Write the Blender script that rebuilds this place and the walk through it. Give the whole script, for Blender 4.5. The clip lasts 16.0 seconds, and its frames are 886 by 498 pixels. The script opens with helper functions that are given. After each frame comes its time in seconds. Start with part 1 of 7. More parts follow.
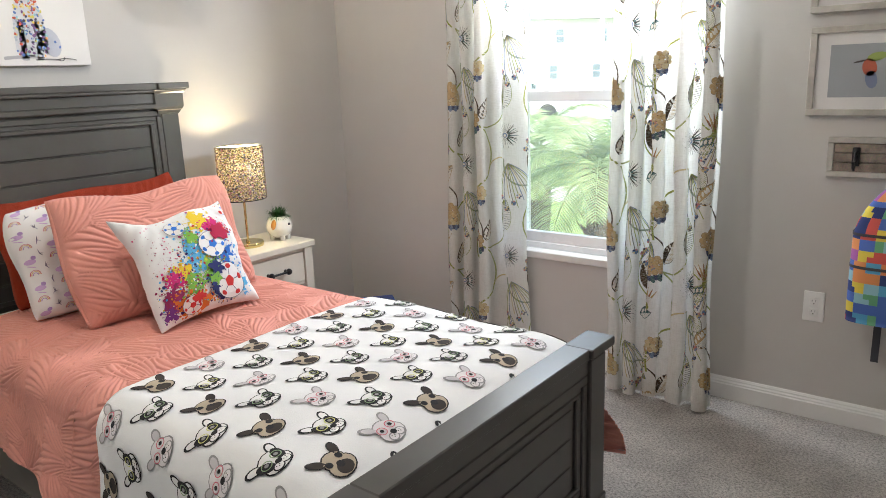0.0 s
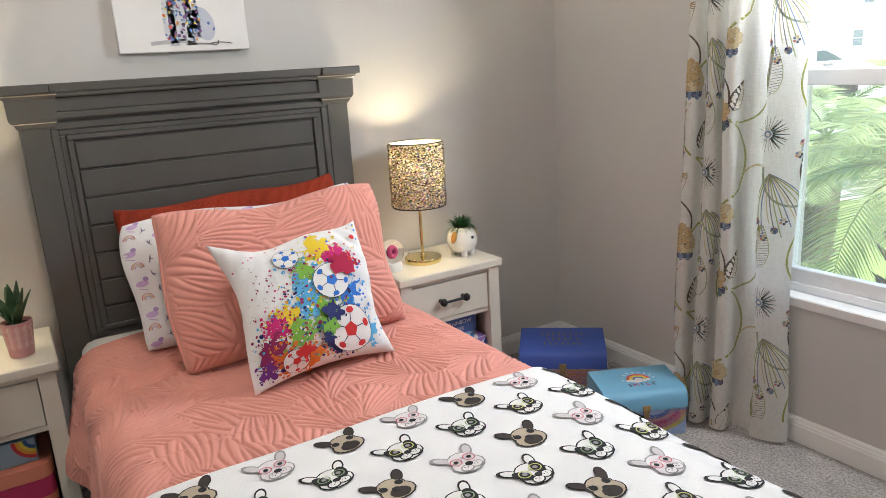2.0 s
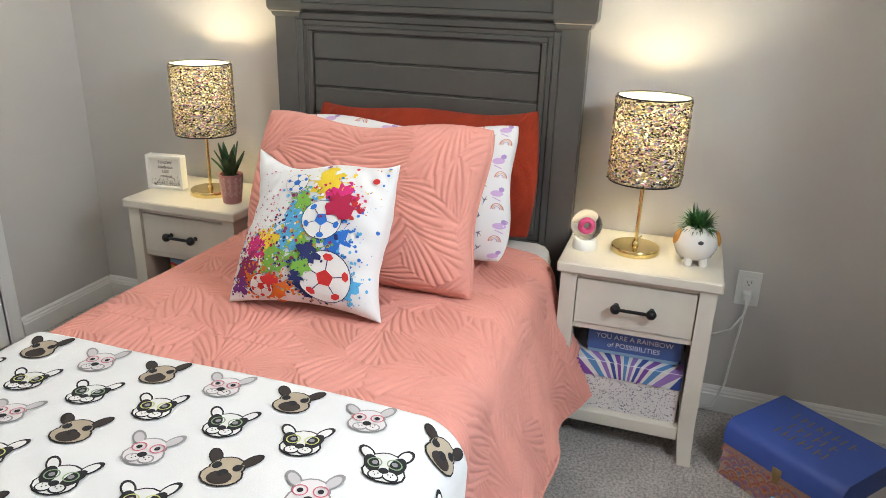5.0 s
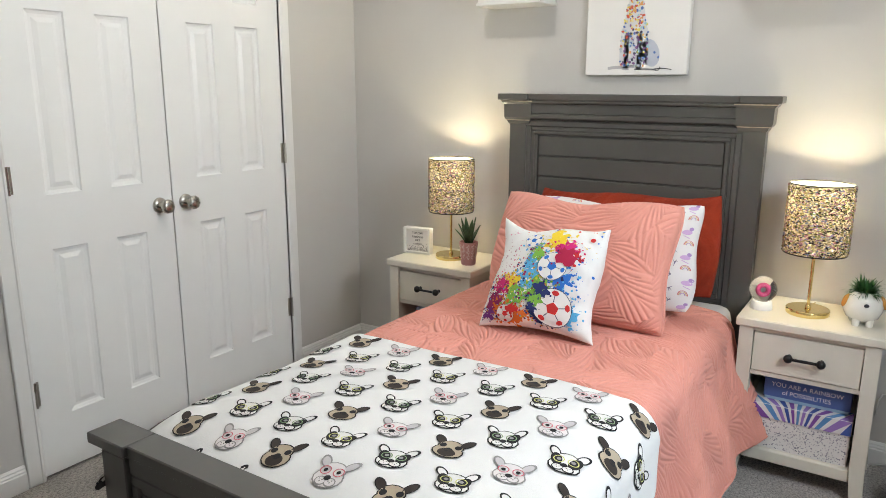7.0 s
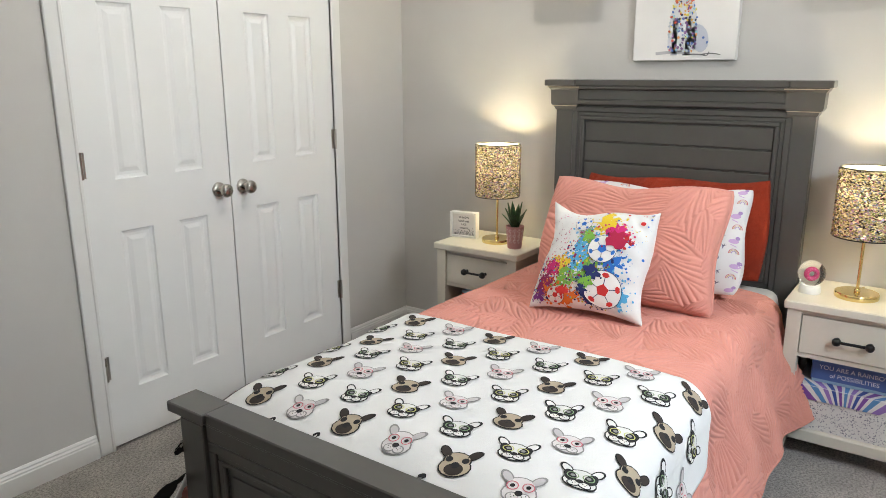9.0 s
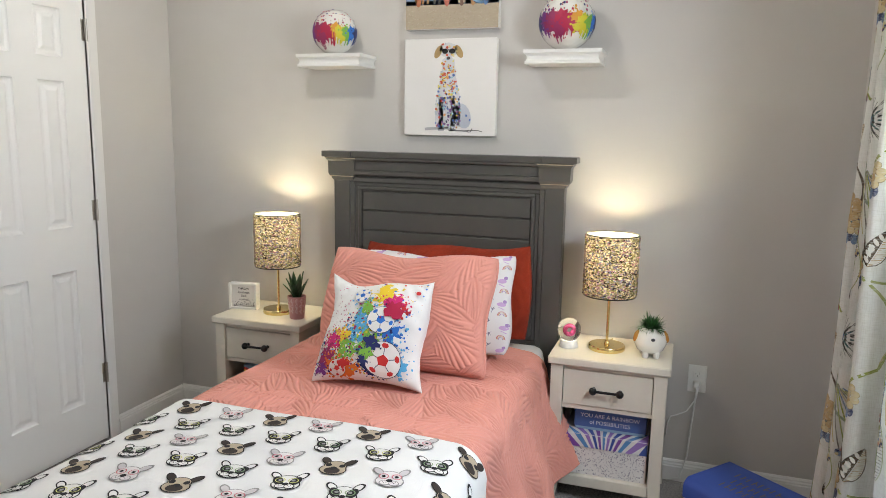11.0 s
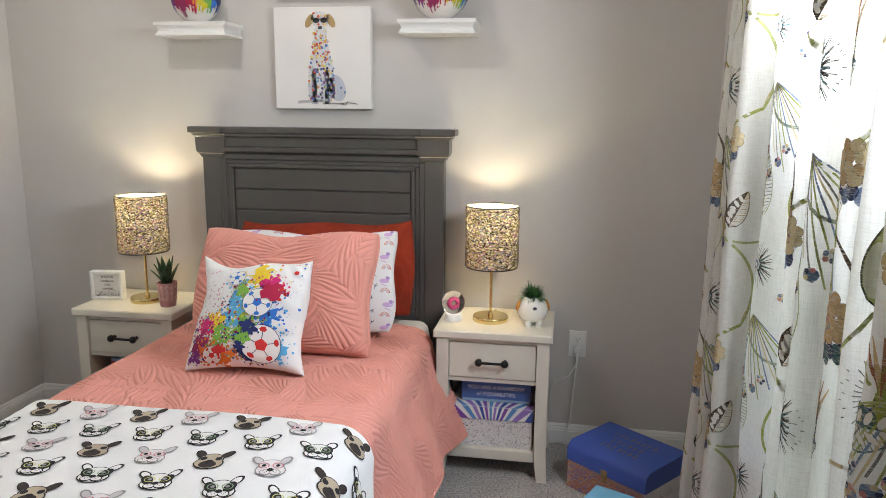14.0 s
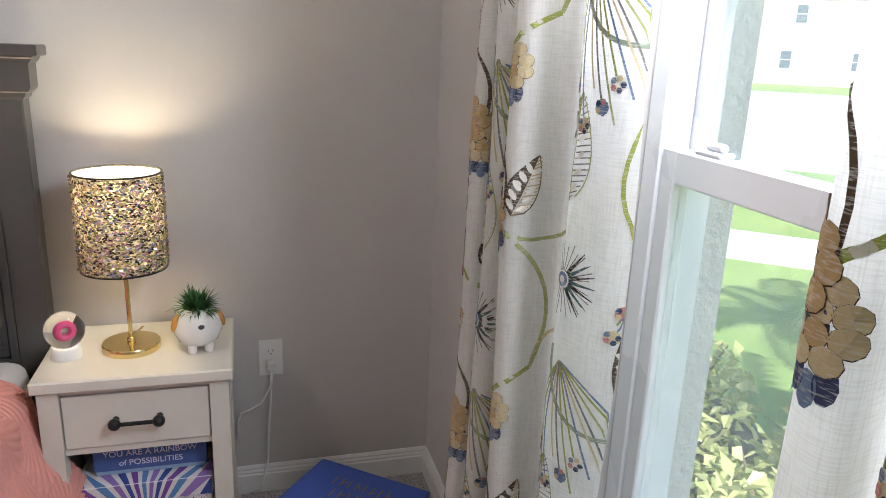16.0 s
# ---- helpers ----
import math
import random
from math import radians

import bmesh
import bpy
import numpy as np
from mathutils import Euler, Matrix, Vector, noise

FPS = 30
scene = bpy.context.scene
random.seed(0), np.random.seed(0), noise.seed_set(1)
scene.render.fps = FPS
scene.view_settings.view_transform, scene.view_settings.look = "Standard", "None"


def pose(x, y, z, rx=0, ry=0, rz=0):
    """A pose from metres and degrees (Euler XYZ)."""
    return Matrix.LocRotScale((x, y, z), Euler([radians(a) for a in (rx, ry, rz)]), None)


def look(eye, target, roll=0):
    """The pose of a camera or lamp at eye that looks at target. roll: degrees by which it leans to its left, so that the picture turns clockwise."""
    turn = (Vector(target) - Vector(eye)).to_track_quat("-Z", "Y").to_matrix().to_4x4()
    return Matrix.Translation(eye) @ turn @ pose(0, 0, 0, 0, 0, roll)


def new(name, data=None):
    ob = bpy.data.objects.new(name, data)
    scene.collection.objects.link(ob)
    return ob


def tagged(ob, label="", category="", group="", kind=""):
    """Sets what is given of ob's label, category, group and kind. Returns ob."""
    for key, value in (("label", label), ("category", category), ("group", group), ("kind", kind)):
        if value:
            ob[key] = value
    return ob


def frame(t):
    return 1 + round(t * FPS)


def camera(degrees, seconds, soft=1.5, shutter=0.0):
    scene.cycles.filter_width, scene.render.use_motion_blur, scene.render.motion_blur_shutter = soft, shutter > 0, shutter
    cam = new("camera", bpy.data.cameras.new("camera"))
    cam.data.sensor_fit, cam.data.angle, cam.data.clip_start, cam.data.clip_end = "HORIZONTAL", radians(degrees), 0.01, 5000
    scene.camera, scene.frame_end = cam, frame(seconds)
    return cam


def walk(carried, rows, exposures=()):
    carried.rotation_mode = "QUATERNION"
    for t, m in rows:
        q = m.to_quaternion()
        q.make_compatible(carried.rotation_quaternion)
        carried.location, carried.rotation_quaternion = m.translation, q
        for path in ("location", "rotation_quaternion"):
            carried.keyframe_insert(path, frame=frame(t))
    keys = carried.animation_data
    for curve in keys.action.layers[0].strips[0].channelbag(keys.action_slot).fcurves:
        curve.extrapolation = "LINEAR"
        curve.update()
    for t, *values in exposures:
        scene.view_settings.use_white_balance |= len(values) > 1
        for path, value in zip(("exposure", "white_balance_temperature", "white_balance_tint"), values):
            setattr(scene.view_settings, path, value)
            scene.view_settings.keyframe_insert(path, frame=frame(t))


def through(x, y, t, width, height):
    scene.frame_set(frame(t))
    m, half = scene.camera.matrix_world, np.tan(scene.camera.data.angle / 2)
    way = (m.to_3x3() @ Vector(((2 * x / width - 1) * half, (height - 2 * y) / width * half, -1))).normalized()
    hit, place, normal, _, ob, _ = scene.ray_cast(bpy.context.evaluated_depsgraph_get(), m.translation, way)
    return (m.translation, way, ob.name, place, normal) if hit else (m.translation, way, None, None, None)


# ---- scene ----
cam = camera(63.5, 16.0, 0.9)
PATH = [
    (0, (2.927, -1.262, 1.333), (1.724, 0.266, 0.865), -2.2),
    (0.5, (2.888, -1.157, 1.318), (1.36, 0.049, 0.86), -2.2),
    (1, (2.826, -0.991, 1.318), (1.195, 0.063, 0.843), -2.7),
    (1.5, (2.706, -0.801, 1.327), (1.04, 0.192, 0.837), -3.5),
    (2, (2.552, -0.572, 1.342), (0.889, 0.42, 0.84), -3.5),
    (2.5, (2.41, -0.292, 1.36), (0.771, 0.712, 0.804), -3.8),
    (3, (2.308, 0.028, 1.376), (0.709, 1.08, 0.795), -4.5),
    (3.5, (2.251, 0.344, 1.387), (0.581, 1.211, 0.709), -4.9),
    (4, (2.226, 0.597, 1.389), (0.414, 0.961, 0.625), -3.5),
    (4.5, (2.229, 0.745, 1.378), (0.377, 0.622, 0.632), -1.4),
    (5, (2.306, 0.821, 1.351), (0.527, 0.237, 0.647), 1.7),
    (5.2, (2.389, 0.866, 1.334), (0.653, 0.128, 0.67), 2.8),
    (7.3, (2.986, 0.977, 1.389), (1.361, -0.11, 0.961), -0.0),
    (7.5, (3.006, 0.97, 1.384), (1.395, -0.14, 0.969), -0.1),
    (8, (3.038, 0.96, 1.377), (1.499, -0.243, 0.951), -0.4),
    (8.5, (3.047, 0.958, 1.378), (1.54, -0.274, 0.919), -0.7),
    (9, (3.042, 0.961, 1.388), (1.465, -0.17, 0.907), -0.2),
    (9.5, (3.031, 0.969, 1.406), (1.341, 0.007, 0.939), 0.4),
    (10, (3.024, 0.977, 1.433), (1.243, 0.172, 1.005), 0.7),
    (10.2, (3.024, 0.98, 1.446), (1.22, 0.222, 1.034), 0.9),
    (12.3, (3.04, 1.039, 1.453), (1.132, 0.486, 1.214), 0.5),
    (12.5, (3.021, 1.045, 1.451), (1.114, 0.493, 1.215), 0.4),
    (13, (3.029, 1.049, 1.445), (1.118, 0.514, 1.194), 0.3),
    (13.5, (3.035, 1.034, 1.438), (1.116, 0.554, 1.132), 0.3),
    (14, (2.971, 1.004, 1.43), (1.034, 0.681, 1.048), 0.5),
    (14.5, (2.81, 0.969, 1.421), (0.861, 0.907, 0.974), 1.0),
    (15, (2.564, 0.946, 1.411), (0.639, 1.171, 0.915), 1.2),
    (15.5, (2.284, 0.959, 1.4), (0.419, 1.447, 0.868), 2.4),
    (16, (2.063, 1.036, 1.388), (0.213, 1.563, 0.841), 2.3),
]
walk(cam, [(t, look(eye, target, roll)) for t, eye, target, roll in PATH], [(0.0, 1.56, 6450, 11), (1.0, 1.32, 6450, 12), (2.5, 1.38, 6450, 12), (3.5, 1.30, 6250, 12), (5.0, 1.44, 6400, 9), (9.0, 1.42, 6400, 8), (12.5, 1.22, 6400, 11), (15.5, 1.18, 6350, 15), (16.0, 1.10, 6300, 17)])

# ---- world, sun, lamps ----
world = bpy.data.worlds.new("sky")
scene.world = world
world.use_nodes = True
wn = world.node_tree.nodes
sky = wn.new("ShaderNodeTexSky")
sky.sky_type, sky.sun_disc = "NISHITA", False
sky.sun_elevation, sky.sun_rotation = radians(42), radians(94)
world.node_tree.links.new(sky.outputs[0], wn["Background"].inputs[0])
wn["Background"].inputs[1].default_value = 0.15
SUN = new("sun", bpy.data.lights.new("sun", "SUN"))
SUN.data.energy, SUN.data.angle, SUN.data.color = 5.0, radians(0.6), (1.0, 0.975, 0.94)
SUN.matrix_world = look((9, -0.6, 8.1), (0, 0, 0))


def area_lamp(name, m, sx, sy, watts, colour):
    d = bpy.data.lights.new(name, "AREA")
    d.shape, d.size, d.size_y, d.energy, d.color = "RECTANGLE", sx, sy, watts, colour
    ob = new(name, d)
    ob.matrix_world = m
    return ob


def point_lamp(name, at, watts, radius, colour):
    d = bpy.data.lights.new(name, "POINT")
    d.energy, d.shadow_soft_size, d.color = watts, radius, colour
    ob = new(name, d)
    ob.location = at
    return ob


# the sky's light in the top of the window's opening
area_lamp("window_daylight", look((1.52, 1.614, 1.77), (1.75, -1.5, 0.6)), 0.80, 0.29, 14, (0.88, 0.94, 1.0))
# the ceiling fixture that throws the shelves' shadows down the wall
point_lamp("ceiling_bulb", (1.32, -0.30, 2.60), 9.6, 0.022, (1.0, 0.955, 0.87))
LAMP_R, LAMP_L = (0.20, 0.738), (0.195, -0.765)
for lx, ly in (LAMP_R, LAMP_L):
    point_lamp("table_lamp_bulb", (lx, ly, 0.992), 2.5, 0.03, (1.0, 0.90, 0.64))

# ---- materials ----
MATS = {}


class Nodes:
    """Short hand for building a node material."""

    def __init__(self, name):
        self.mat = bpy.data.materials.new(name)
        self.mat.use_nodes = True
        self.tree = self.mat.node_tree
        self.bsdf = self.tree.nodes["Principled BSDF"]
        self.coord = self.tree.nodes.new("ShaderNodeTexCoord")

    def add(self, kind, **values):
        n = self.tree.nodes.new(kind)
        for key, value in values.items():
            n.inputs[key].default_value = value
        return n

    def link(self, a, b):
        self.tree.links.new(a, b)

    def noise(self, scale, detail=4.0, rough=0.55, space="Object"):
        n = self.add("ShaderNodeTexNoise", Scale=scale, Detail=detail, Roughness=rough)
        self.link(self.coord.outputs[space], n.inputs["Vector"])
        return n

    def ramp(self, source, a, b, lo=0.3, hi=0.7):
        r = self.tree.nodes.new("ShaderNodeValToRGB")
        r.color_ramp.elements[0].position, r.color_ramp.elements[1].position = lo, hi
        r.color_ramp.elements[0].color, r.color_ramp.elements[1].color = (*a, 1), (*b, 1)
        self.link(source, r.inputs[0])
        return r

    def mix(self, fac, a, b, blend="MIX"):
        m = self.tree.nodes.new("ShaderNodeMix")
        m.data_type, m.blend_type = "RGBA", blend
        for value, slot in ((fac, 0), (a, 6), (b, 7)):
            if isinstance(value, (float, int)):
                m.inputs[slot].default_value = value
            elif isinstance(value, tuple):
                m.inputs[slot].default_value = (*value, 1)
            else:
                self.link(value, m.inputs[slot])
        return m.outputs[2]

    def bump(self, source, strength, distance):
        b = self.add("ShaderNodeBump", Strength=strength, Distance=distance)
        self.link(source, b.inputs["Height"])
        self.link(b.outputs[0], self.bsdf.inputs["Normal"])
        return b


def shade_of(c, f):
    return tuple(min(1.0, v * f) for v in c)


def surface(name, colour, rough=0.5, metal=0.0, vary=0.08, scale=3.0, grain=200.0, bump=0.1, depth=0.001, sheen=0.0, coat=0.0, subsurface=0.0):
    """A plain material with a slow tone change, fine grain and relief."""
    n = Nodes(name)
    slow, fine = n.noise(scale), n.noise(grain, 3.0)
    base = n.ramp(slow.outputs[0], shade_of(colour, 1 - vary), shade_of(colour, 1 + vary))
    col = n.mix(vary, base.outputs[0], fine.outputs[1], "SOFT_LIGHT")
    n.link(col, n.bsdf.inputs["Base Color"])
    rr = n.ramp(slow.outputs[0], (rough * 0.88,) * 3, (min(1, rough * 1.12),) * 3)
    n.link(rr.outputs[0], n.bsdf.inputs["Roughness"])
    n.bsdf.inputs["Metallic"].default_value = metal
    n.bsdf.inputs["Sheen Weight"].default_value = sheen
    n.bsdf.inputs["Coat Weight"].default_value = coat
    if bump:
        n.bump(fine.outputs[0], bump, depth)
    MATS[name] = n.mat
    return n.mat


def tint_material(name, rough=0.85, sheen=0.0, grain=900.0, through=0.0, metal=0.0):
    """Colour taken from the faces' own tint, with a woven grain."""
    n = Nodes(name)
    a = n.tree.nodes.new("ShaderNodeAttribute")
    a.attribute_name = "tint"
    fine = n.noise(grain, 2.0)
    col = n.mix(0.25, a.outputs["Color"], fine.outputs[1], "SOFT_LIGHT")
    if through:
        # hatched printing on the weave: the pale cloth shows between fine lines
        m = n.tree.nodes.new("ShaderNodeMapping")
        m.inputs["Scale"].default_value = (90, 90, 620)
        n.link(n.coord.outputs["Object"], m.inputs["Vector"])
        lines = n.add("ShaderNodeTexNoise", Scale=1.0, Detail=2.0)
        n.link(m.outputs[0], lines.inputs["Vector"])
        gap = n.ramp(lines.outputs[0], (0, 0, 0), (0.50, 0.50, 0.50), 0.52, 0.66)
        col = n.mix(gap.outputs[0], col, (0.72, 0.70, 0.64))
    n.link(col, n.bsdf.inputs["Base Color"])
    n.bsdf.inputs["Roughness"].default_value, n.bsdf.inputs["Sheen Weight"].default_value = rough, sheen
    n.bsdf.inputs["Metallic"].default_value = metal
    n.bump(fine.outputs[0], 0.15, 0.0005)
    if through:
        glow = n.tree.nodes.new("ShaderNodeBsdfTranslucent")
        n.link(col, glow.inputs[0])
        m = n.tree.nodes.new("ShaderNodeMixShader")
        m.inputs[0].default_value = through
        n.link(n.bsdf.outputs[0], m.inputs[1])
        n.link(glow.outputs[0], m.inputs[2])
        n.link(m.outputs[0], n.tree.nodes["Material Output"].inputs[0])
    MATS[name] = n.mat
    return n.mat


def cloth(name, colour, through=0.0, rough=0.9, vary=0.05, weave=700.0, sheen=0.2, bump=0.25, depth=0.0006):
    """Woven cloth; through: how much light passes."""
    n = Nodes(name)
    slow, fine = n.noise(6.0), n.noise(weave, 2.0)
    base = n.ramp(slow.outputs[0], shade_of(colour, 1 - vary), shade_of(colour, 1 + vary))
    col = n.mix(0.15, base.outputs[0], fine.outputs[1], "SOFT_LIGHT")
    if through > 0.2:
        # slubs of the linen, along and across
        for scale in ((40, 40, 700), (600, 600, 25)):
            m = n.tree.nodes.new("ShaderNodeMapping")
            m.inputs["Scale"].default_value = scale
            n.link(n.coord.outputs["Object"], m.inputs["Vector"])
            slub = n.add("ShaderNodeTexNoise", Scale=1.0, Detail=2.0)
            n.link(m.outputs[0], slub.inputs["Vector"])
            tone = n.ramp(slub.outputs[0], (0.92, 0.915, 0.90), (1, 1, 1), 0.36, 0.52)
            col = n.mix(1.0, col, tone.outputs[0], "MULTIPLY")
    n.link(col, n.bsdf.inputs["Base Color"])
    n.bsdf.inputs["Roughness"].default_value, n.bsdf.inputs["Sheen Weight"].default_value = rough, sheen
    n.bump(fine.outputs[0], bump, depth)
    if through:
        glow = n.tree.nodes.new("ShaderNodeBsdfTranslucent")
        n.link(col, glow.inputs[0])
        m = n.tree.nodes.new("ShaderNodeMixShader")
        m.inputs[0].default_value = through
        n.link(n.bsdf.outputs[0], m.inputs[1])
        n.link(glow.outputs[0], m.inputs[2])
        n.link(m.outputs[0], n.tree.nodes["Material Output"].inputs[0])
    MATS[name] = n.mat
    return n.mat


def glass(name, tint=(1, 1, 1), rough=0.0, ior=1.45):
    n = Nodes(name)
    n.bsdf.inputs["Base Color"].default_value = (*tint, 1)
    n.bsdf.inputs["Transmission Weight"].default_value = 1.0
    n.bsdf.inputs["Roughness"].default_value, n.bsdf.inputs["IOR"].default_value = rough, ior
    MATS[name] = n.mat
    return n.mat


def carpet_material():
    n = Nodes("carpet")
    a, b, c = n.noise(7.0, 5.0), n.noise(115.0, 3.0, 0.8), n.noise(420.0, 2.0)
    base = n.ramp(a.outputs[0], (0.42, 0.385, 0.355), (0.62, 0.575, 0.535))
    tuft = n.ramp(b.outputs[0], (0.26, 0.26, 0.26), (1.0, 1.0, 1.0), 0.36, 0.60)
    col = n.mix(0.9, base.outputs[0], tuft.outputs[0], "MULTIPLY")
    n.link(col, n.bsdf.inputs["Base Color"])
    n.bsdf.inputs["Roughness"].default_value, n.bsdf.inputs["Sheen Weight"].default_value = 1.0, 0.25
    h = n.mix(0.5, b.outputs[0], c.outputs[0])
    n.bump(h, 0.9, 0.008)
    MATS["carpet"] = n.mat


surface("wall_paint", (0.58, 0.555, 0.53), 0.62, vary=0.025, scale=1.2, grain=130, bump=0.12, depth=0.0015)
surface("ceiling_paint", (0.82, 0.81, 0.79), 0.8, vary=0.02, grain=60, bump=0.2, depth=0.002)
surface("trim_white", (0.80, 0.79, 0.77), 0.34, vary=0.02, grain=90, bump=0.04)
surface("door_white", (0.86, 0.86, 0.85), 0.36, vary=0.02, scale=2, grain=60, bump=0.05)
surface("vinyl_white", (0.84, 0.85, 0.87), 0.28, vary=0.02, bump=0.02)
surface("bed_grey", (0.088, 0.083, 0.076), 0.34, vary=0.10, scale=4, grain=45, bump=0.06, coat=0.15)
surface("bed_edge_worn", (0.42, 0.34, 0.26), 0.5, vary=0.3, scale=30)
surface("stand_cream", (0.70, 0.66, 0.57), 0.38, vary=0.05, scale=5, grain=40, bump=0.05)
surface("stand_shelf_shade", (0.05, 0.045, 0.04), 0.7)
surface("iron_black", (0.012, 0.012, 0.013), 0.35, metal=0.3, vary=0.1)
surface("brass", (0.83, 0.66, 0.30), 0.16, metal=1.0, vary=0.04, bump=0.0)
surface("nickel", (0.50, 0.47, 0.43), 0.28, metal=1.0, vary=0.05, bump=0.0)
surface("plate_white", (0.82, 0.82, 0.80), 0.3, vary=0.01, bump=0.0)
surface("slot_dark", (0.03, 0.03, 0.03), 0.5, bump=0.0)
surface("ceramic_white", (0.84, 0.82, 0.77), 0.12, vary=0.02, bump=0.0, coat=0.4)
surface("stucco", (0.62, 0.60, 0.56), 0.9, vary=0.08, grain=60, bump=0.8, depth=0.01)
carpet_material()
cloth("quilt_coral", (0.72, 0.310, 0.248), 0.0, 0.85, 0.04, 900, 0.1)
cloth("blanket_white", (0.83, 0.825, 0.82), 0.0, 0.95, 0.03, 350, 0.2, 0.5, 0.0015)
cloth("pillow_white", (0.80, 0.79, 0.78), 0.0, 0.9, 0.03, 800)
cloth("plush_orange", (0.29, 0.026, 0.005), 0.0, 0.95, 0.3, 160, 0.0, 0.8, 0.004)
cloth("linen_cream", (0.88, 0.87, 0.84), 0.52, 0.95, 0.03, 500, 0.1, 0.35, 0.0008)
cloth("mattress_white", (0.75, 0.73, 0.70))
tint_material("print_ink", 0.9)
tint_material("curtain_ink", 0.95, through=0.12)
tint_material("paint_ink", 0.55)


def pane_material():
    """Window glass; a whitish layer puts in the glare from outside, with screen haze."""
    n = Nodes("pane_glass")
    clear = n.tree.nodes.new("ShaderNodeBsdfTransparent")
    clear.inputs[0].default_value = (0.97, 0.99, 0.985, 1)
    haze = n.tree.nodes.new("ShaderNodeBsdfTranslucent")
    haze.inputs[0].default_value = (0.9, 0.95, 0.95, 1)
    shine = n.tree.nodes.new("ShaderNodeBsdfGlossy")
    shine.inputs["Roughness"].default_value = 0.02
    a, b = n.tree.nodes.new("ShaderNodeMixShader"), n.tree.nodes.new("ShaderNodeMixShader")
    veil = n.ramp(n.noise(2.0).outputs[0], (0.06, 0.06, 0.06), (0.13, 0.13, 0.13))
    n.link(veil.outputs[0], a.inputs[0])
    n.link(clear.outputs[0], a.inputs[1])
    n.link(haze.outputs[0], a.inputs[2])
    b.inputs[0].default_value = 0.04
    n.link(a.outputs[0], b.inputs[1])
    n.link(shine.outputs[0], b.inputs[2])
    n.link(b.outputs[0], n.tree.nodes["Material Output"].inputs[0])
    MATS["pane_glass"] = n.mat


pane_material()
glass("globe_glass", (1, 1, 1), ior=1.33)

# ---- helpers for meshes ----


def box(bm, x0, x1, y0, y1, z0, z1, bevel=0.0, segments=1):
    r = bmesh.ops.create_cube(bm, size=1.0)
    vs = r["verts"]
    for v in vs:
        v.co = Vector((x0 + (v.co.x + 0.5) * (x1 - x0), y0 + (v.co.y + 0.5) * (y1 - y0), z0 + (v.co.z + 0.5) * (z1 - z0)))
    if bevel:
        es = list({e for v in vs for e in v.link_edges})
        bmesh.ops.bevel(bm, geom=es, offset=bevel, segments=segments, affect="EDGES", profile=0.5)
    return bm


def boxes(*dims, bevel=0.0):
    bm = bmesh.new()
    for d in dims:
        box(bm, *d, bevel=bevel)
    return bm


def lathe(profile, n=32, bm=None, at=(0, 0, 0)):
    """A body of revolution about z from (radius, z) pairs."""
    bm = bm or bmesh.new()
    rings = []
    for r, z in profile:
        if r < 1e-5:
            rings.append([bm.verts.new((at[0], at[1], at[2] + z))])
        else:
            rings.append([bm.verts.new((at[0] + r * math.cos(2 * math.pi * k / n), at[1] + r * math.sin(2 * math.pi * k / n), at[2] + z)) for k in range(n)])
    for a, b in zip(rings, rings[1:]):
        for k in range(n):
            q = [a[k % len(a)], a[(k + 1) % len(a)], b[(k + 1) % len(b)], b[k % len(b)]]
            q = list(dict.fromkeys(q))
            if len(q) > 2:
                bm.faces.new(q)
    return bm


def tube(points, radius, n=10, bm=None):
    """A round bar along points."""
    bm = bm or bmesh.new()
    pts = [Vector(p) for p in points]
    radii = radius if isinstance(radius, (list, tuple)) else [radius] * len(pts)
    rings = []
    for i, p in enumerate(pts):
        d = (pts[min(i + 1, len(pts) - 1)] - pts[max(i - 1, 0)]).normalized()
        a = d.orthogonal().normalized() if i == 0 else (rings_a - d * rings_a.dot(d)).normalized()
        rings_a = a
        b = d.cross(a)
        rings.append([bm.verts.new(p + radii[i] * (a * math.cos(2 * math.pi * k / n) + b * math.sin(2 * math.pi * k / n))) for k in range(n)])
    for a, b in zip(rings, rings[1:]):
        for k in range(n):
            bm.faces.new((a[k], a[(k + 1) % n], b[(k + 1) % n], b[k]))
    bm.faces.new(rings[0][::-1])
    bm.faces.new(rings[-1])
    return bm


def sweep(section, run, bm=None, closed=True):
    """A flat section of (out, up) pairs run from point a to point b; out is given as a direction."""
    bm = bm or bmesh.new()
    a, b, out = (Vector(v) for v in run)
    ra = [bm.verts.new(a + out * o + Vector((0, 0, u))) for o, u in section]
    rb = [bm.verts.new(b + out * o + Vector((0, 0, u))) for o, u in section]
    m = len(section)
    for k in range(m if closed else m - 1):
        bm.faces.new((ra[k], ra[(k + 1) % m], rb[(k + 1) % m], rb[k]))
    if closed:
        bm.faces.new(ra[::-1])
        bm.faces.new(rb)
    return bm


def mesh_from(name, bm, smooth=None):
    bmesh.ops.recalc_face_normals(bm, faces=bm.faces)
    me = bpy.data.meshes.new(name)
    bm.to_mesh(me)
    bm.free()
    if smooth:
        me.polygons.foreach_set("use_smooth", [True] * len(me.polygons))
        if smooth < 180:
            me.set_sharp_from_angle(angle=radians(smooth))
    return me


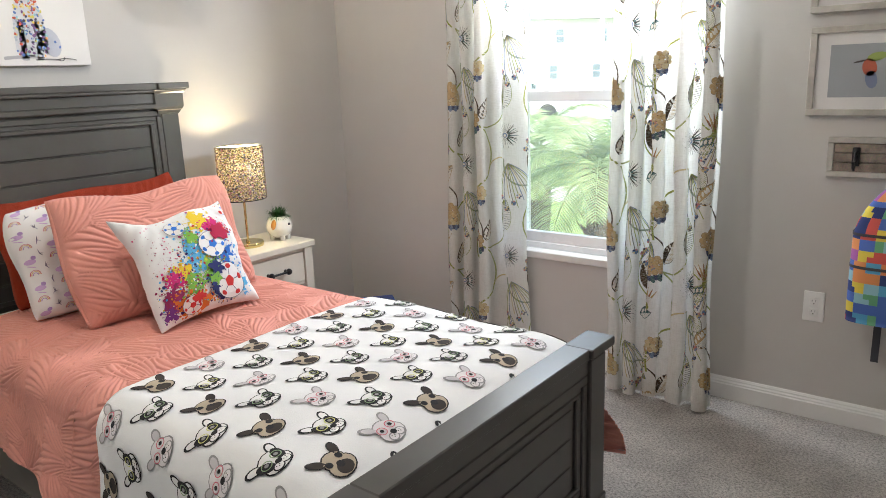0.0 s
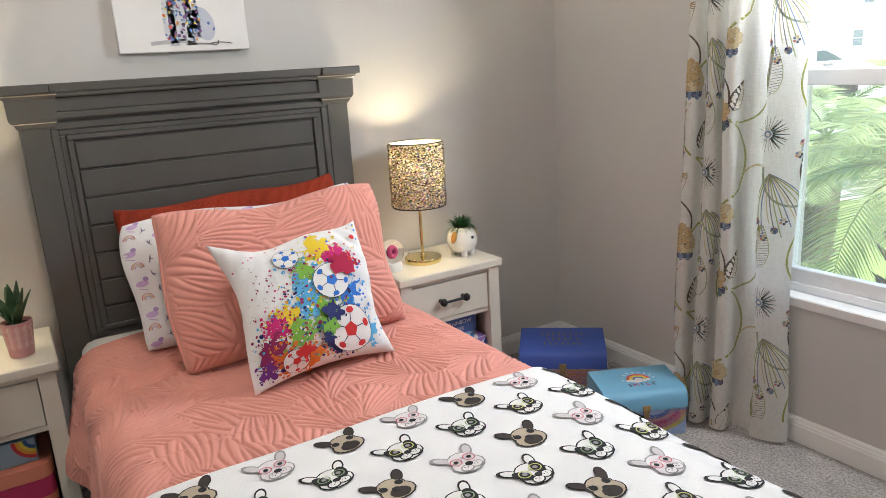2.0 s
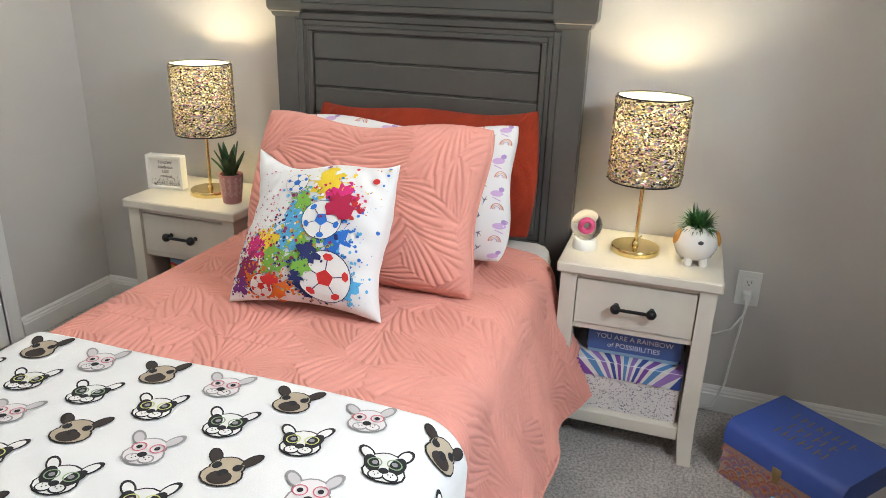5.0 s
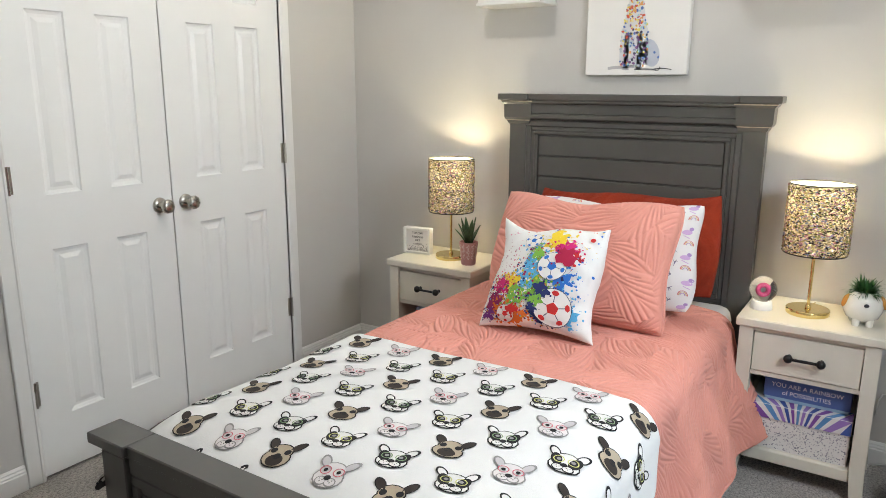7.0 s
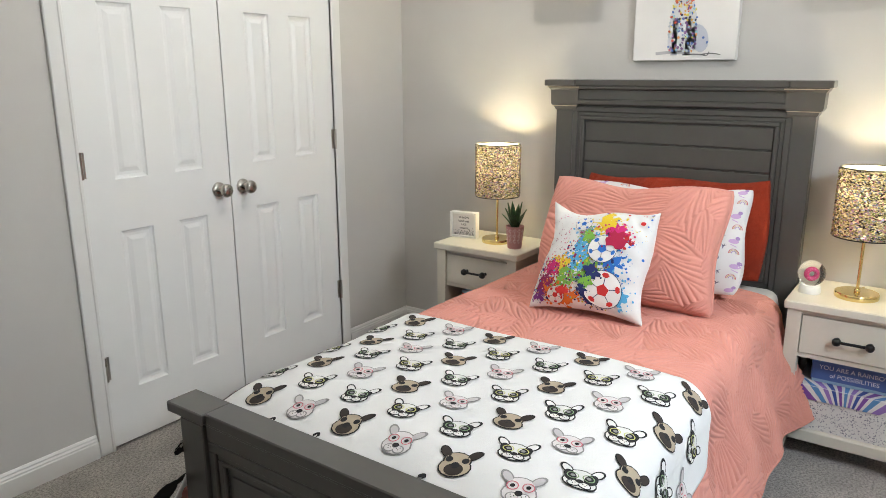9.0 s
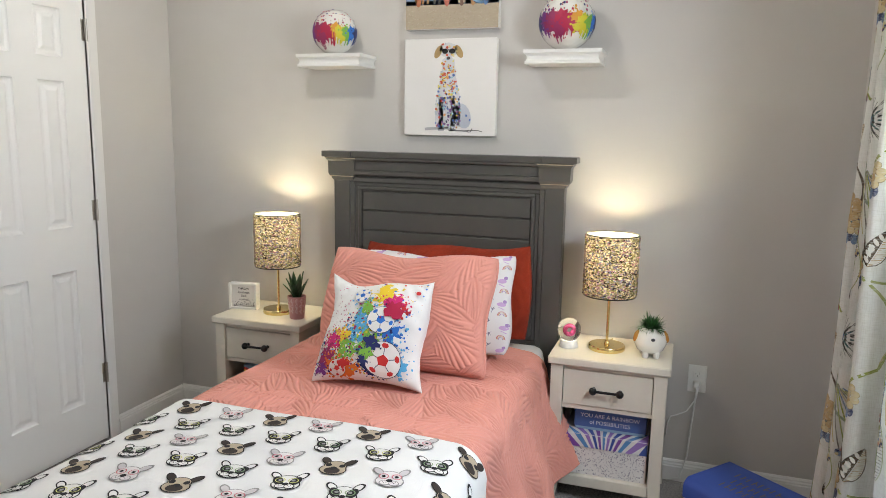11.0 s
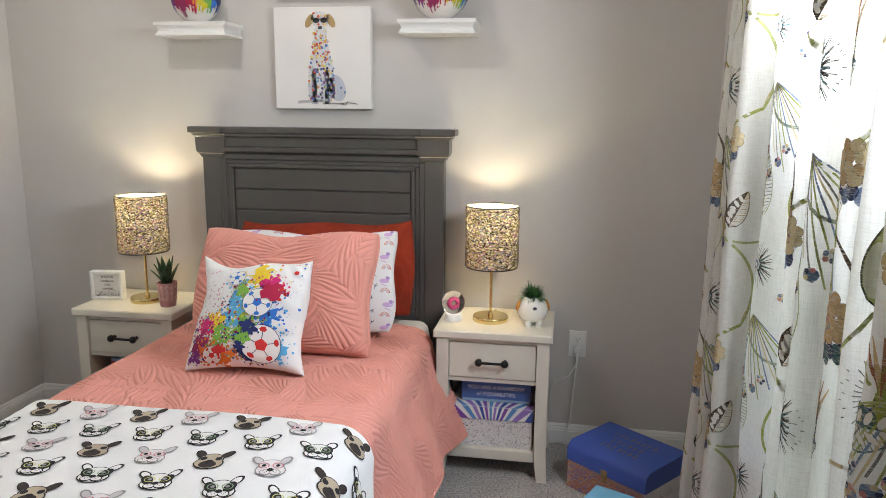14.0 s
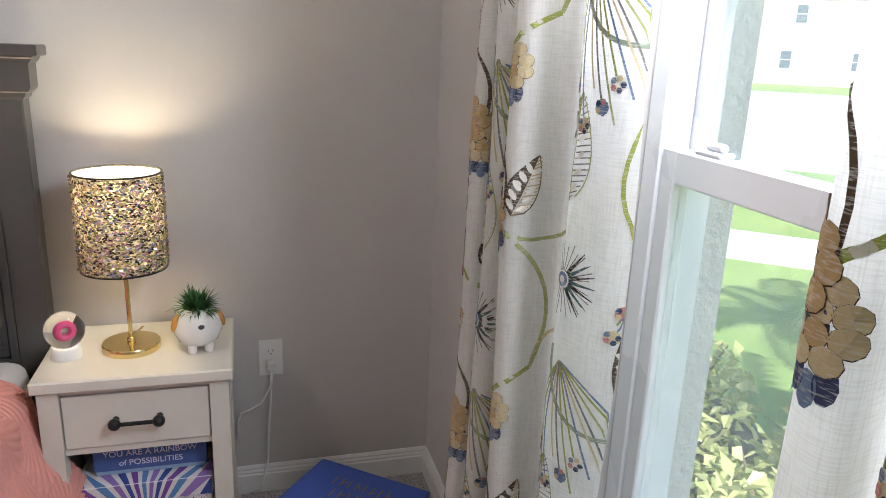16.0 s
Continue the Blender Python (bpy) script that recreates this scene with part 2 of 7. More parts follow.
def grid_mesh(name, pts, wrap=False, smooth=True):
    """A sheet from an array (rows, columns, 3)."""
    pts = np.asarray(pts)
    r, c = pts.shape[:2]
    idx = np.arange(r * c).reshape(r, c)
    if wrap:
        idx = np.concatenate([idx, idx[:, :1]], axis=1)
    q = np.stack([idx[:-1, :-1], idx[:-1, 1:], idx[1:, 1:], idx[1:, :-1]], -1).reshape(-1, 4)
    me = bpy.data.meshes.new(name)
    me.from_pydata(pts.reshape(-1, 3).tolist(), [], q.tolist())
    if smooth:
        me.polygons.foreach_set("use_smooth", [True] * len(me.polygons))
    return me


def part(name, shape, material, parent, label="", smooth=None, at=None):
    me = shape if isinstance(shape, bpy.types.Mesh) else mesh_from(name, shape, smooth)
    if material:
        me.materials.append(MATS[material])
    ob = new(name, me)
    ob.parent = parent
    if at is not None:
        ob.matrix_basis = at if isinstance(at, Matrix) else Matrix.Translation(at)
    if label:
        ob["label"] = label
    return ob


def thing(name, at, label, category, group="", kind=""):
    ob = new(name)
    ob.empty_display_size = 0.05
    ob.matrix_basis = at if isinstance(at, Matrix) else Matrix.Translation(at)
    return tagged(ob, label, category, group, kind)


def single(name, shape, material, label, category, at=(0, 0, 0), group="", kind="", smooth=None):
    ob = part(name, shape, material, None, "", smooth, at)
    return tagged(ob, label, category, group, kind)


class Ink:
    """Printed shapes laid on a surface: polygons in the surface's own two coordinates, each with a colour."""

    def __init__(self, place):
        self.place, self.v, self.f, self.c, self.level = place, [], [], [], 0.0

    def poly(self, pts, colour):
        k = len(self.v)
        self.v += [self.place(a, b) for a, b in pts]
        self.f.append(tuple(range(k, k + len(pts))))
        self.c.append(colour)

    def ring(self, ca, cb, ra, rb, colour, turn=0.0, n=14, steps=2, inner=0.0, wob=None):
        """An ellipse, or a ring of it from inner to 1, in steps rings."""
        co, si = math.cos(turn), math.sin(turn)
        lines = []
        for s in range(steps + 1):
            f = inner + (1 - inner) * s / steps
            line = []
            for k in range(n):
                a = 2 * math.pi * k / n
                w = wob[k % len(wob)] if wob else 1.0
                x, y = ra * f * w * math.cos(a), rb * f * w * math.sin(a)
                line.append((ca + x * co - y * si, cb + x * si + y * co))
            lines.append(line)
        for a, b in zip(lines, lines[1:]):
            for k in range(n):
                m = (k + 1) % n
                if a[k] == a[m]:
                    self.poly((a[k], b[k], b[m]), colour)
                else:
                    self.poly((a[k], b[k], b[m], a[m]), colour)

    def stroke(self, pts, width, colour, taper=False):
        """A line of given width through pts."""
        n = len(pts)
        left, right = [], []
        for i, (a, b) in enumerate(pts):
            p, q = pts[max(i - 1, 0)], pts[min(i + 1, n - 1)]
            da, db = q[0] - p[0], q[1] - p[1]
            d = math.hypot(da, db) or 1.0
            w = width / 2 * ((1 - 0.85 * i / (n - 1)) if taper else 1.0)
            left.append((a - db / d * w, b + da / d * w))
            right.append((a + db / d * w, b - da / d * w))
        for i in range(n - 1):
            self.poly((left[i], right[i], right[i + 1], left[i + 1]), colour)

    def mesh(self, name):
        me = bpy.data.meshes.new(name)
        me.from_pydata(self.v, [], self.f)
        t = me.attributes.new("tint", "FLOAT_COLOR", "FACE")
        t.data.foreach_set("color", [v for c in self.c for v in (*c, 1.0)])
        me.polygons.foreach_set("use_smooth", [True] * len(me.polygons))
        return me


def arc(a, b, bend, n=8):
    """Points from a to b, bowed sideways by bend."""
    out = []
    dx, dy = b[0] - a[0], b[1] - a[1]
    for i in range(n + 1):
        t = i / n
        k = 4 * bend * t * (1 - t)
        out.append((a[0] + dx * t - dy * k, a[1] + dy * t + dx * k))
    return out

# ---- the room ----
XW, YW, YC, XE, ZC = 0.0, 1.592, -1.482, 3.75, 2.74  # headboard wall, window wall, closet wall, back wall, ceiling
WX0, WX1, WZ0, WZ1 = 1.072, 1.965, 0.520, 1.95  # window opening
DX0, DX1, DZ1 = 0.535, 1.776, 2.035  # closet opening

single("floor", boxes((-0.15, XE + 0.15, -2.3, YW + 0.2, -0.12, 0.0)), "carpet", "taupe-grey cut-pile carpet with trodden mottling", "carpet", kind="structure")
single("ceiling", boxes((-0.15, XE + 0.15, -2.3, YW + 0.2, ZC, ZC + 0.12)), "ceiling_paint", "white textured drywall ceiling", "ceiling", kind="structure")
single("wall_west", boxes((-0.15, XW, -2.3, YW + 0.2, 0, ZC)), "wall_paint", "greige painted drywall behind the bed", "wall", kind="structure")
single("wall_east", boxes((XE, XE + 0.15, -2.3, YW + 0.2, 0, ZC)), "wall_paint", "greige painted drywall", "wall", kind="structure")
single("wall_north", boxes((XW, WX0, YW, YW + 0.2, 0, ZC), (WX1, XE, YW, YW + 0.2, 0, ZC), (WX0, WX1, YW, YW + 0.2, 0, WZ0 - 0.035), (WX0, WX1, YW, YW + 0.2, WZ1, ZC)),
       "wall_paint", "greige painted drywall with a window opening", "wall", kind="structure")
single("wall_south", boxes((XW, DX0 - 0.02, YC - 0.12, YC, 0, ZC), (DX1 + 0.02, XE, YC - 0.12, YC, 0, ZC), (DX0 - 0.02, DX1 + 0.02, YC - 0.12, YC, DZ1 + 0.02, ZC)),
       "wall_paint", "greige painted drywall with closet doors", "wall", kind="structure")
single("wall_closet", boxes((XW, XE, -2.3, -2.2, 0, ZC)), "wall_paint", "plain wall closing the closet", "wall", kind="structure")

BASE = [(0, 0), (0.015, 0), (0.015, 0.062), (0.012, 0.066), (0.012, 0.072), (0.008, 0.078), (0.008, 0.083), (0.003, 0.091), (0, 0.091)]


def baseboard(name, a, b, out):
    single(name, sweep(BASE, (a, b, out)), "trim_white", "white moulded baseboard along the wall", "baseboard", kind="structure")


baseboard("baseboard_west", (XW, YC, 0), (XW, YW, 0), (1, 0, 0))
baseboard("baseboard_north", (XW + 0.015, YW, 0), (XE, YW, 0), (0, -1, 0))
baseboard("baseboard_south", (XW + 0.015, YC, 0), (DX0 - 0.063, YC, 0), (0, 1, 0))
baseboard("baseboard_south_east", (DX1 + 0.063, YC, 0), (XE, YC, 0), (0, 1, 0))
baseboard("baseboard_east", (XE, YC, 0), (XE, YW, 0), (-1, 0, 0))


# closet doors
def casing():
    bm = bmesh.new()
    for x0, x1 in ((DX0 - 0.060, DX0 - 0.0005), (DX1 + 0.0005, DX1 + 0.060)):
        box(bm, x0, x1, YC, YC + 0.014, 0, DZ1 + 0.06, 0.003)
        inner = DX0 - 0.0145 if x1 < DX1 else DX1 + 0.0005
        box(bm, inner, inner + 0.014, YC, YC + 0.018, 0, DZ1 + 0.018, 0.003)
    box(bm, DX0 - 0.004, DX1 + 0.004, YC, YC + 0.014, DZ1 + 0.004, DZ1 + 0.06, 0.003)
    box(bm, DX0 - 0.02, DX0 + 0.0006, YC - 0.12, YC + 0.002, 0, DZ1 + 0.02)
    box(bm, DX1 - 0.0006, DX1 + 0.02, YC - 0.12, YC + 0.002, 0, DZ1 + 0.02)
    box(bm, DX0 - 0.003, DX1 + 0.003, YC - 0.12, YC, DZ1 + 0.003, DZ1 + 0.02)
    box(bm, DX0 - 0.003, DX0 + 0.012, YC - 0.075, YC - 0.034, 0, DZ1)
    box(bm, DX1 - 0.012, DX1 + 0.003, YC - 0.075, YC - 0.034, 0, DZ1)
    return bm


single("door_casing", casing(), "trim_white", "white moulded casing round the closet doors", "trim", kind="structure")
DOOR_W = (DX1 - DX0) / 2 - 0.0040


def door_leaf():
    """A six-panel leaf, hinged at x = 0, face towards +y at y = 0."""
    bm = bmesh.new()
    w, t = DOOR_W, 0.035
    xs = [(0.122, 0.252), (w - 0.252, w - 0.122)]
    zs = [(0.219, 0.827), (1.016, 1.625), (1.72, 1.915)]
    cx, cz = [0, xs[0][0], xs[0][1], xs[1][0], xs[1][1], w], [0.012, zs[0][0], zs[0][1], zs[1][0], zs[1][1], zs[2][0], zs[2][1], DZ1 - 0.004]
    for i in range(5):
        for j in range(7):
            x0, x1, z0, z1 = cx[i], cx[i + 1], cz[j], cz[j + 1]
            if i % 2 and j % 2:
                rings = []
                for inset, y in ((0, 0), (0.004, -0.006), (0.014, -0.010), (0.024, -0.010), (0.040, -0.003)):
                    rings.append([bm.verts.new(p) for p in ((x0 + inset, y, z0 + inset), (x1 - inset, y, z0 + inset), (x1 - inset, y, z1 - inset), (x0 + inset, y, z1 - inset))])
                for a, b in zip(rings, rings[1:]):
                    for k in range(4):
                        bm.faces.new((a[k], a[(k + 1) % 4], b[(k + 1) % 4], b[k]))
                bm.faces.new(rings[-1])
            else:
                bm.faces.new([bm.verts.new(p) for p in ((x0, 0, z0), (x1, 0, z0), (x1, 0, z1), (x0, 0, z1))])
    bmesh.ops.remove_doubles(bm, verts=bm.verts, dist=0.0002)
    z0, z1 = cz[0], cz[-1]
    for q in (((0, 0, z0), (0, -t, z0), (0, -t, z1), (0, 0, z1)), ((w, 0, z0), (w, 0, z1), (w, -t, z1), (w, -t, z0)), ((0, -t, z0), (w, -t, z0), (w, -t, z1), (0, -t, z1)),
              ((0, 0, z1), (0, -t, z1), (w, -t, z1), (w, 0, z1)), ((0, 0, z0), (w, 0, z0), (w, -t, z0), (0, -t, z0))):
        bm.faces.new([bm.verts.new(p) for p in q])
    bmesh.ops.remove_doubles(bm, verts=bm.verts, dist=0.0002)
    return bm


def closet_door(name, hinge_x, side):
    """side: +1 opens towards +x from its hinge, -1 towards -x."""
    x0 = hinge_x if side > 0 else hinge_x - DOOR_W
    d = thing(name, (x0, YC + 0.004, 0), "white six-panel closet door leaf, closed", "door", kind="structure")
    part("leaf", door_leaf(), "door_white", d)
    hx = -0.002 if side > 0 else DOOR_W + 0.002
    for z in (0.328, 1.077, 1.846):
        bm = bmesh.new()
        tube(((hx, 0.009, z - 0.047), (hx, 0.009, z + 0.047)), 0.0065, 10, bm)
        box(bm, hx - 0.018, hx + 0.018, 0.0005, 0.003, z - 0.045, z + 0.045)
        for k in (-0.02, 0.02):
            tube(((hx, 0.009, z + k - 0.001), (hx, 0.009, z + k + 0.001)), 0.0072, 10, bm)
        part("hinge", bm, "nickel", d, "satin nickel butt hinge")
    kx = DOOR_W - 0.058 if side > 0 else 0.058
    bm = lathe([(0, 0), (0.031, 0), (0.031, 0.004), (0.027, 0.009), (0.012, 0.012), (0.011, 0.03), (0.018, 0.036), (0.026, 0.044), (0.028, 0.054), (0.025, 0.062), (0.014, 0.067), (0, 0.068)], 32)
    part("door_knob", bm, "nickel", d, "round satin nickel knob", 60, pose(kx, 0.0, 0.922, -90, 0, 0))
    return d


closet_door("door_1", DX0 + 0.001, 1)
closet_door("door_2", DX1 - 0.001, -1)


# window
def window_unit():
    w = thing("window_1", ((WX0 + WX1) / 2, YW, WZ0), "white vinyl single-hung window over a pale sill", "window", kind="structure")
    hx, h = (WX1 - WX0) / 2, WZ1 - WZ0
    y0 = 0.045  # the frame stands back in the wall
    bm = bmesh.new()
    f = 0.045
    box(bm, -hx, -hx + f, y0, y0 + 0.10, 0, h, 0.003)
    box(bm, hx - f, hx, y0, y0 + 0.10, 0, h, 0.003)
    box(bm, -hx + f, hx - f, y0, y0 + 0.10, 0, 0.03, 0.003)
    box(bm, -hx + f, hx - f, y0, y0 + 0.10, h - f, h, 0.003)
    box(bm, -hx + f, -hx + f + 0.012, y0 + 0.03, y0 + 0.04, 0.03, h - f)
    box(bm, hx - f - 0.012, hx - f, y0 + 0.03, y0 + 0.04, 0.03, h - f)
    part("window_frame", bm, "vinyl_white", w)
    m = 1.229 - WZ0
    s = hx - f

    def sash(name, ya, za, zb, top, bottom):
        bm = bmesh.new()
        box(bm, -s, -s + 0.036, ya, ya + 0.03, za, zb, 0.003)
        box(bm, s - 0.036, s, ya, ya + 0.03, za, zb, 0.003)
        box(bm, -s + 0.036, s - 0.036, ya, ya + 0.03, za, za + bottom, 0.003)
        box(bm, -s + 0.036, s - 0.036, ya, ya + 0.03, zb - top, zb, 0.003)
        ob = part(name, bm, "vinyl_white", w)
        pane = part("pane", boxes((-s + 0.036, s - 0.036, ya + 0.012, ya + 0.016, za + bottom, zb - top)), "pane_glass", ob)
        pane.visible_shadow = False
        return ob

    sash("lower_sash", y0 + 0.005, 0.03, m + 0.026, 0.05, 0.05)
    up = sash("upper_sash", y0 + 0.042, m - 0.02, h - f, 0.035, 0.04)
    part("muntin", boxes((-0.008, 0.008, y0 + 0.046, y0 + 0.053, m + 0.02, h - f - 0.035)), "vinyl_white", up)
    bm = bmesh.new()
    for x in (-0.30, 0.30):
        box(bm, x - 0.03, x + 0.03, y0 + 0.008, y0 + 0.034, m + 0.026, m + 0.034, 0.003)
        box(bm, x - 0.012, x + 0.028, y0 + 0.012, y0 + 0.024, m + 0.034, m + 0.046, 0.004)
    part("sash_lock", bm, "vinyl_white", w)
    part("window_sill", boxes((-hx - 0.0, hx + 0.0, -0.018, 0.045, -0.035, 0.0), bevel=0.004), "trim_white", w, "white cultured-marble sill")
    bm = bmesh.new()
    for sg in (-1, 1):
        box(bm, min(sg * hx, sg * (hx - 0.012)), max(sg * hx, sg * (hx - 0.012)), 0.145, 0.215, -0.05, h)
    part("outer_reveal", bm, "stucco", w, "rough stucco reveal outside")
    return w


window_unit()

# ---- the bed ----
BED = thing("bed", (0, 0, 0), "dark grey painted wooden twin bed with plank headboard", "bed")
CAPX = 0.125


def headboard():
    for sg in (-1, 1):
        a, b = sorted((sg * 0.445, sg * 0.525))
        part("headboard_post", boxes((0.035, 0.095, a, b, 0.0, 1.24), bevel=0.003), "bed_grey", BED)
    bm = boxes((0.05, 0.080, -0.445, 0.445, 0.30, 1.26))
    part("headboard_panel", bm, "bed_grey", BED)
    z, k = 1.175, 0
    while z > 0.55:
        part("plank", boxes((0.080, 0.0868, -0.386, 0.386, z - 0.0835, z), bevel=0.003), "bed_grey", BED)
        part("bead", tube(((0.0825, -0.386, z - 0.0862), (0.0825, 0.386, z - 0.0862)), 0.0012, 6), "bed_grey", BED)
        z -= 0.0890
    # mitred moulding round the planks
    for inset, x0, x1, w in ((0.0, 0.080, 0.0925, 0.022), (0.022, 0.080, 0.0865, 0.018), (0.040, 0.080, 0.0945, 0.016)):
        y, zt, zb = 0.445 - inset, 1.238 - inset, 0.545 + inset
        part("panel_moulding", boxes((x0, x1, -y, y, zt - w, zt), (x0, x1, -y, -y + w, zb, zt - w), (x0, x1, y - w, y, zb, zt - w), (x0, x1, -y, y, zb - w, zb), bevel=0.0025), "bed_grey", BED)
    part("frieze", boxes((0.04, 0.098, -0.44, 0.44, 1.268, 1.312), bevel=0.003), "bed_grey", BED)
    part("lower_bead", boxes((0.04, 0.106, -0.44, 0.44, 1.247, 1.268), bevel=0.004), "bed_grey", BED)
    part("upper_bead", boxes((0.04, 0.112, -0.44, 0.44, 1.312, 1.326), bevel=0.004), "bed_grey", BED)
    for sg in (-1, 1):
        prof = [(1.222, 0.095, 0.525, 0.430), (1.228, 0.099, 0.531, 0.428), (1.236, 0.101, 0.534, 0.426), (1.246, 0.104, 0.545, 0.420), (1.253, 0.106, 0.548, 0.418),
                (1.308, 0.107, 0.549, 0.417), (1.315, 0.112, 0.556, 0.413), (1.326, 0.116, 0.562, 0.410)]
        bm = bmesh.new()
        rings = []
        for z, x1, b, a in prof:
            rings.append([bm.verts.new(p) for p in ((0.035, sg * a, z), (x1, sg * a, z), (x1, sg * b, z), (0.035, sg * b, z))])
        for r, s in zip(rings, rings[1:]):
            for k in range(4):
                bm.faces.new((r[k], r[(k + 1) % 4], s[(k + 1) % 4], s[k]))
        bm.faces.new(rings[0])
        bm.faces.new(rings[-1])
        part("capital", bm, "bed_grey", BED)
        part("worn_edge", boxes((0.100, 0.1042, min(sg * 0.424, sg * 0.5405), max(sg * 0.424, sg * 0.5405), 1.2385, 1.2415)), "bed_edge_worn", BED, "paint rubbed through to wood")
        part("worn_edge", boxes((0.1, 0.1165, min(sg * 0.411, sg * 0.5605), max(sg * 0.411, sg * 0.5605), 1.319, 1.3225)), "bed_edge_worn", BED, "paint rubbed through to wood")
    bm = boxes((0.03, CAPX, -0.574, -0.43, 1.326, 1.352), (0.03, CAPX, 0.43, 0.574, 1.326, 1.352), (0.03, 0.113, -0.43, 0.43, 1.326, 1.352), bevel=0.003)
    part("headboard_cap", bm, "bed_grey", BED)


def footboard():
    x0, x1 = 2.03, 2.085
    for sg in (-1, 1):
        a, b = sorted((sg * 0.445, sg * 0.535))
        part("footboard_post", boxes((x0, x1 + 0.008, a, b, 0.0, 0.550), (x0 - 0.004, x1 + 0.014, a - 0.005, b + 0.005, 0.0, 0.10), bevel=0.003), "bed_grey", BED)
    part("footboard_panel", boxes((x0 + 0.010, x0 + 0.036, -0.445, 0.445, 0.12, 0.545)), "bed_grey", BED)
    for z in (0.17, 0.257, 0.344):
        part("plank", boxes((x0 + 0.036, x0 + 0.040, -0.375, 0.375, z, z + 0.083), bevel=0.0025), "bed_grey", BED)
    for inset, xb, w in ((0.0, 0.052, 0.026), (0.026, 0.045, 0.018), (0.044, 0.048, 0.012)):
        y, zt, zb = 0.445 - inset, 0.505 - inset, 0.13 + inset
        part("panel_moulding", boxes((x0 + 0.036, x0 + xb, -y, y, zt - w, zt), (x0 + 0.036, x0 + xb, -y, -y + w, zb, zt - w), (x0 + 0.036, x0 + xb, y - w, y, zb, zt - w), (x0 + 0.036, x0 + xb, -y, y, zb - w, zb), bevel=0.0025), "bed_grey", BED)
    part("frieze", boxes((x0 + 0.005, x1 - 0.002, -0.445, 0.445, 0.507, 0.550), bevel=0.003), "bed_grey", BED)
    part("upper_bead", boxes((x0, x1 + 0.004, -0.445, 0.445, 0.550, 0.562), bevel=0.003), "bed_grey", BED)
    bm = boxes((x0 - 0.012, x1 + 0.022, -0.565, -0.425, 0.562, 0.590), (x0 - 0.012, x1 + 0.022, 0.425, 0.565, 0.562, 0.590), (x0 - 0.012, x1 + 0.012, -0.425, 0.425, 0.562, 0.590), bevel=0.003)
    part("footboard_cap", bm, "bed_grey", BED)
    for sg in (-1, 1):
        a, b = sorted((sg * 0.495, sg * 0.522))
        part("side_rail", boxes((0.09, x0, a, b, 0.14, 0.33), bevel=0.003), "bed_grey", BED)


headboard()
footboard()


def mattress():
    bm = bmesh.new()
    box(bm, 0.13, 2.02, -0.485, 0.485, 0.30, 0.572, 0.05, 3)
    return single("mattress", bm, "mattress_white", "white twin mattress on the bed frame", "mattress", smooth=180)


mattress()

TOP_Z, FLAT, ROUND = 0.592, 0.43, 0.085


def drape(x, s, lift=0.0, flare_r=0.30, flare_l=0.17):
    """A point of the bedclothes: x along the bed, s across it as cloth runs, over the top and down each side."""
    sg = 1 if s >= 0 else -1
    a = abs(s)
    r = ROUND + lift
    quarter = r * math.pi / 2
    dip = 0.006 * math.sin(3.1 * x + 1.3) * math.cos(4.0 * s) + 0.004 * math.sin(9 * x + 5 * s)
    dip -= 0.030 * (max(0.0, x - 1.88) / 0.135) ** 2
    flare = flare_r if sg > 0 else flare_l
    flare += 0.10 * max(0.0, (x - 1.55) / 0.465) ** 1.5 + (0.14 * max(0.0, 1 - (x - 0.285) / 0.35) if sg > 0 else 0.0)
    if a <= FLAT:
        y, z = a, TOP_Z + lift + dip - 0.012 * (a / FLAT) ** 4
    elif a <= FLAT + quarter:
        t = (a - FLAT) / r
        y, z = FLAT + r * math.sin(t), TOP_Z + lift - 0.012 - r * (1 - math.cos(t)) + dip * math.cos(t)
    else:
        d = a - FLAT - quarter
        wave = min(1.0, d / 0.2)
        y = FLAT + r + flare * d * (0.55 + 0.45 * wave) + wave * (0.020 * math.sin(8.5 * x + 0.8 * sg) + 0.012 * math.sin(19.0 * x + 1.0))
        z = TOP_Z + lift - 0.012 - r - d * (1 - 0.10 * flare)
        x += 0.10 * max(0.0, (x - 1.75) / 0.265) * min(1.0, d / 0.25)
    return (x, sg * y, z)


LEAVES = random.Random(17)
LEAF_SPOTS = [(i * 0.135 + (0.067 if j % 2 else 0.0) + LEAVES.uniform(-0.03, 0.03), j * 0.125 + LEAVES.uniform(-0.03, 0.03), LEAVES.uniform(0, 2 * math.pi), LEAVES.choice((-1, 1))) for i in range(-8, 9) for j in range(-2, 18)]


def fans(u, v):
    """Relief of the stitched leaf fans, 0 to 1, over two cloth coordinates in metres (arrays)."""
    best, h = np.full(u.shape, 9.0), np.zeros(u.shape)
    for a, b, turn, hand in LEAF_SPOTS:
        du, dv = u - a, v - b
        p, q = du * math.cos(turn) + dv * math.sin(turn), -du * math.sin(turn) + dv * math.cos(turn)
        d = np.hypot(p - 0.02, q * 1.25)
        near = d < np.minimum(best, 0.17)
        if not near.any():
            continue
        ang = np.arctan2(q, p + 0.13)
        phase = ang * 9.0 + hand * 2.2 * (p + 0.13) * np.sign(q) * 6.0 + 1.2 * np.abs(q)
        gap = np.abs(phase - np.round(phase))
        ridge = 1 - np.exp(-(gap / 0.17) ** 2)
        ridge *= 1 - 0.8 * np.exp(-(q / 0.004) ** 2)
        h = np.where(near, ridge, h)
        best = np.where(near, d, best)
    return h


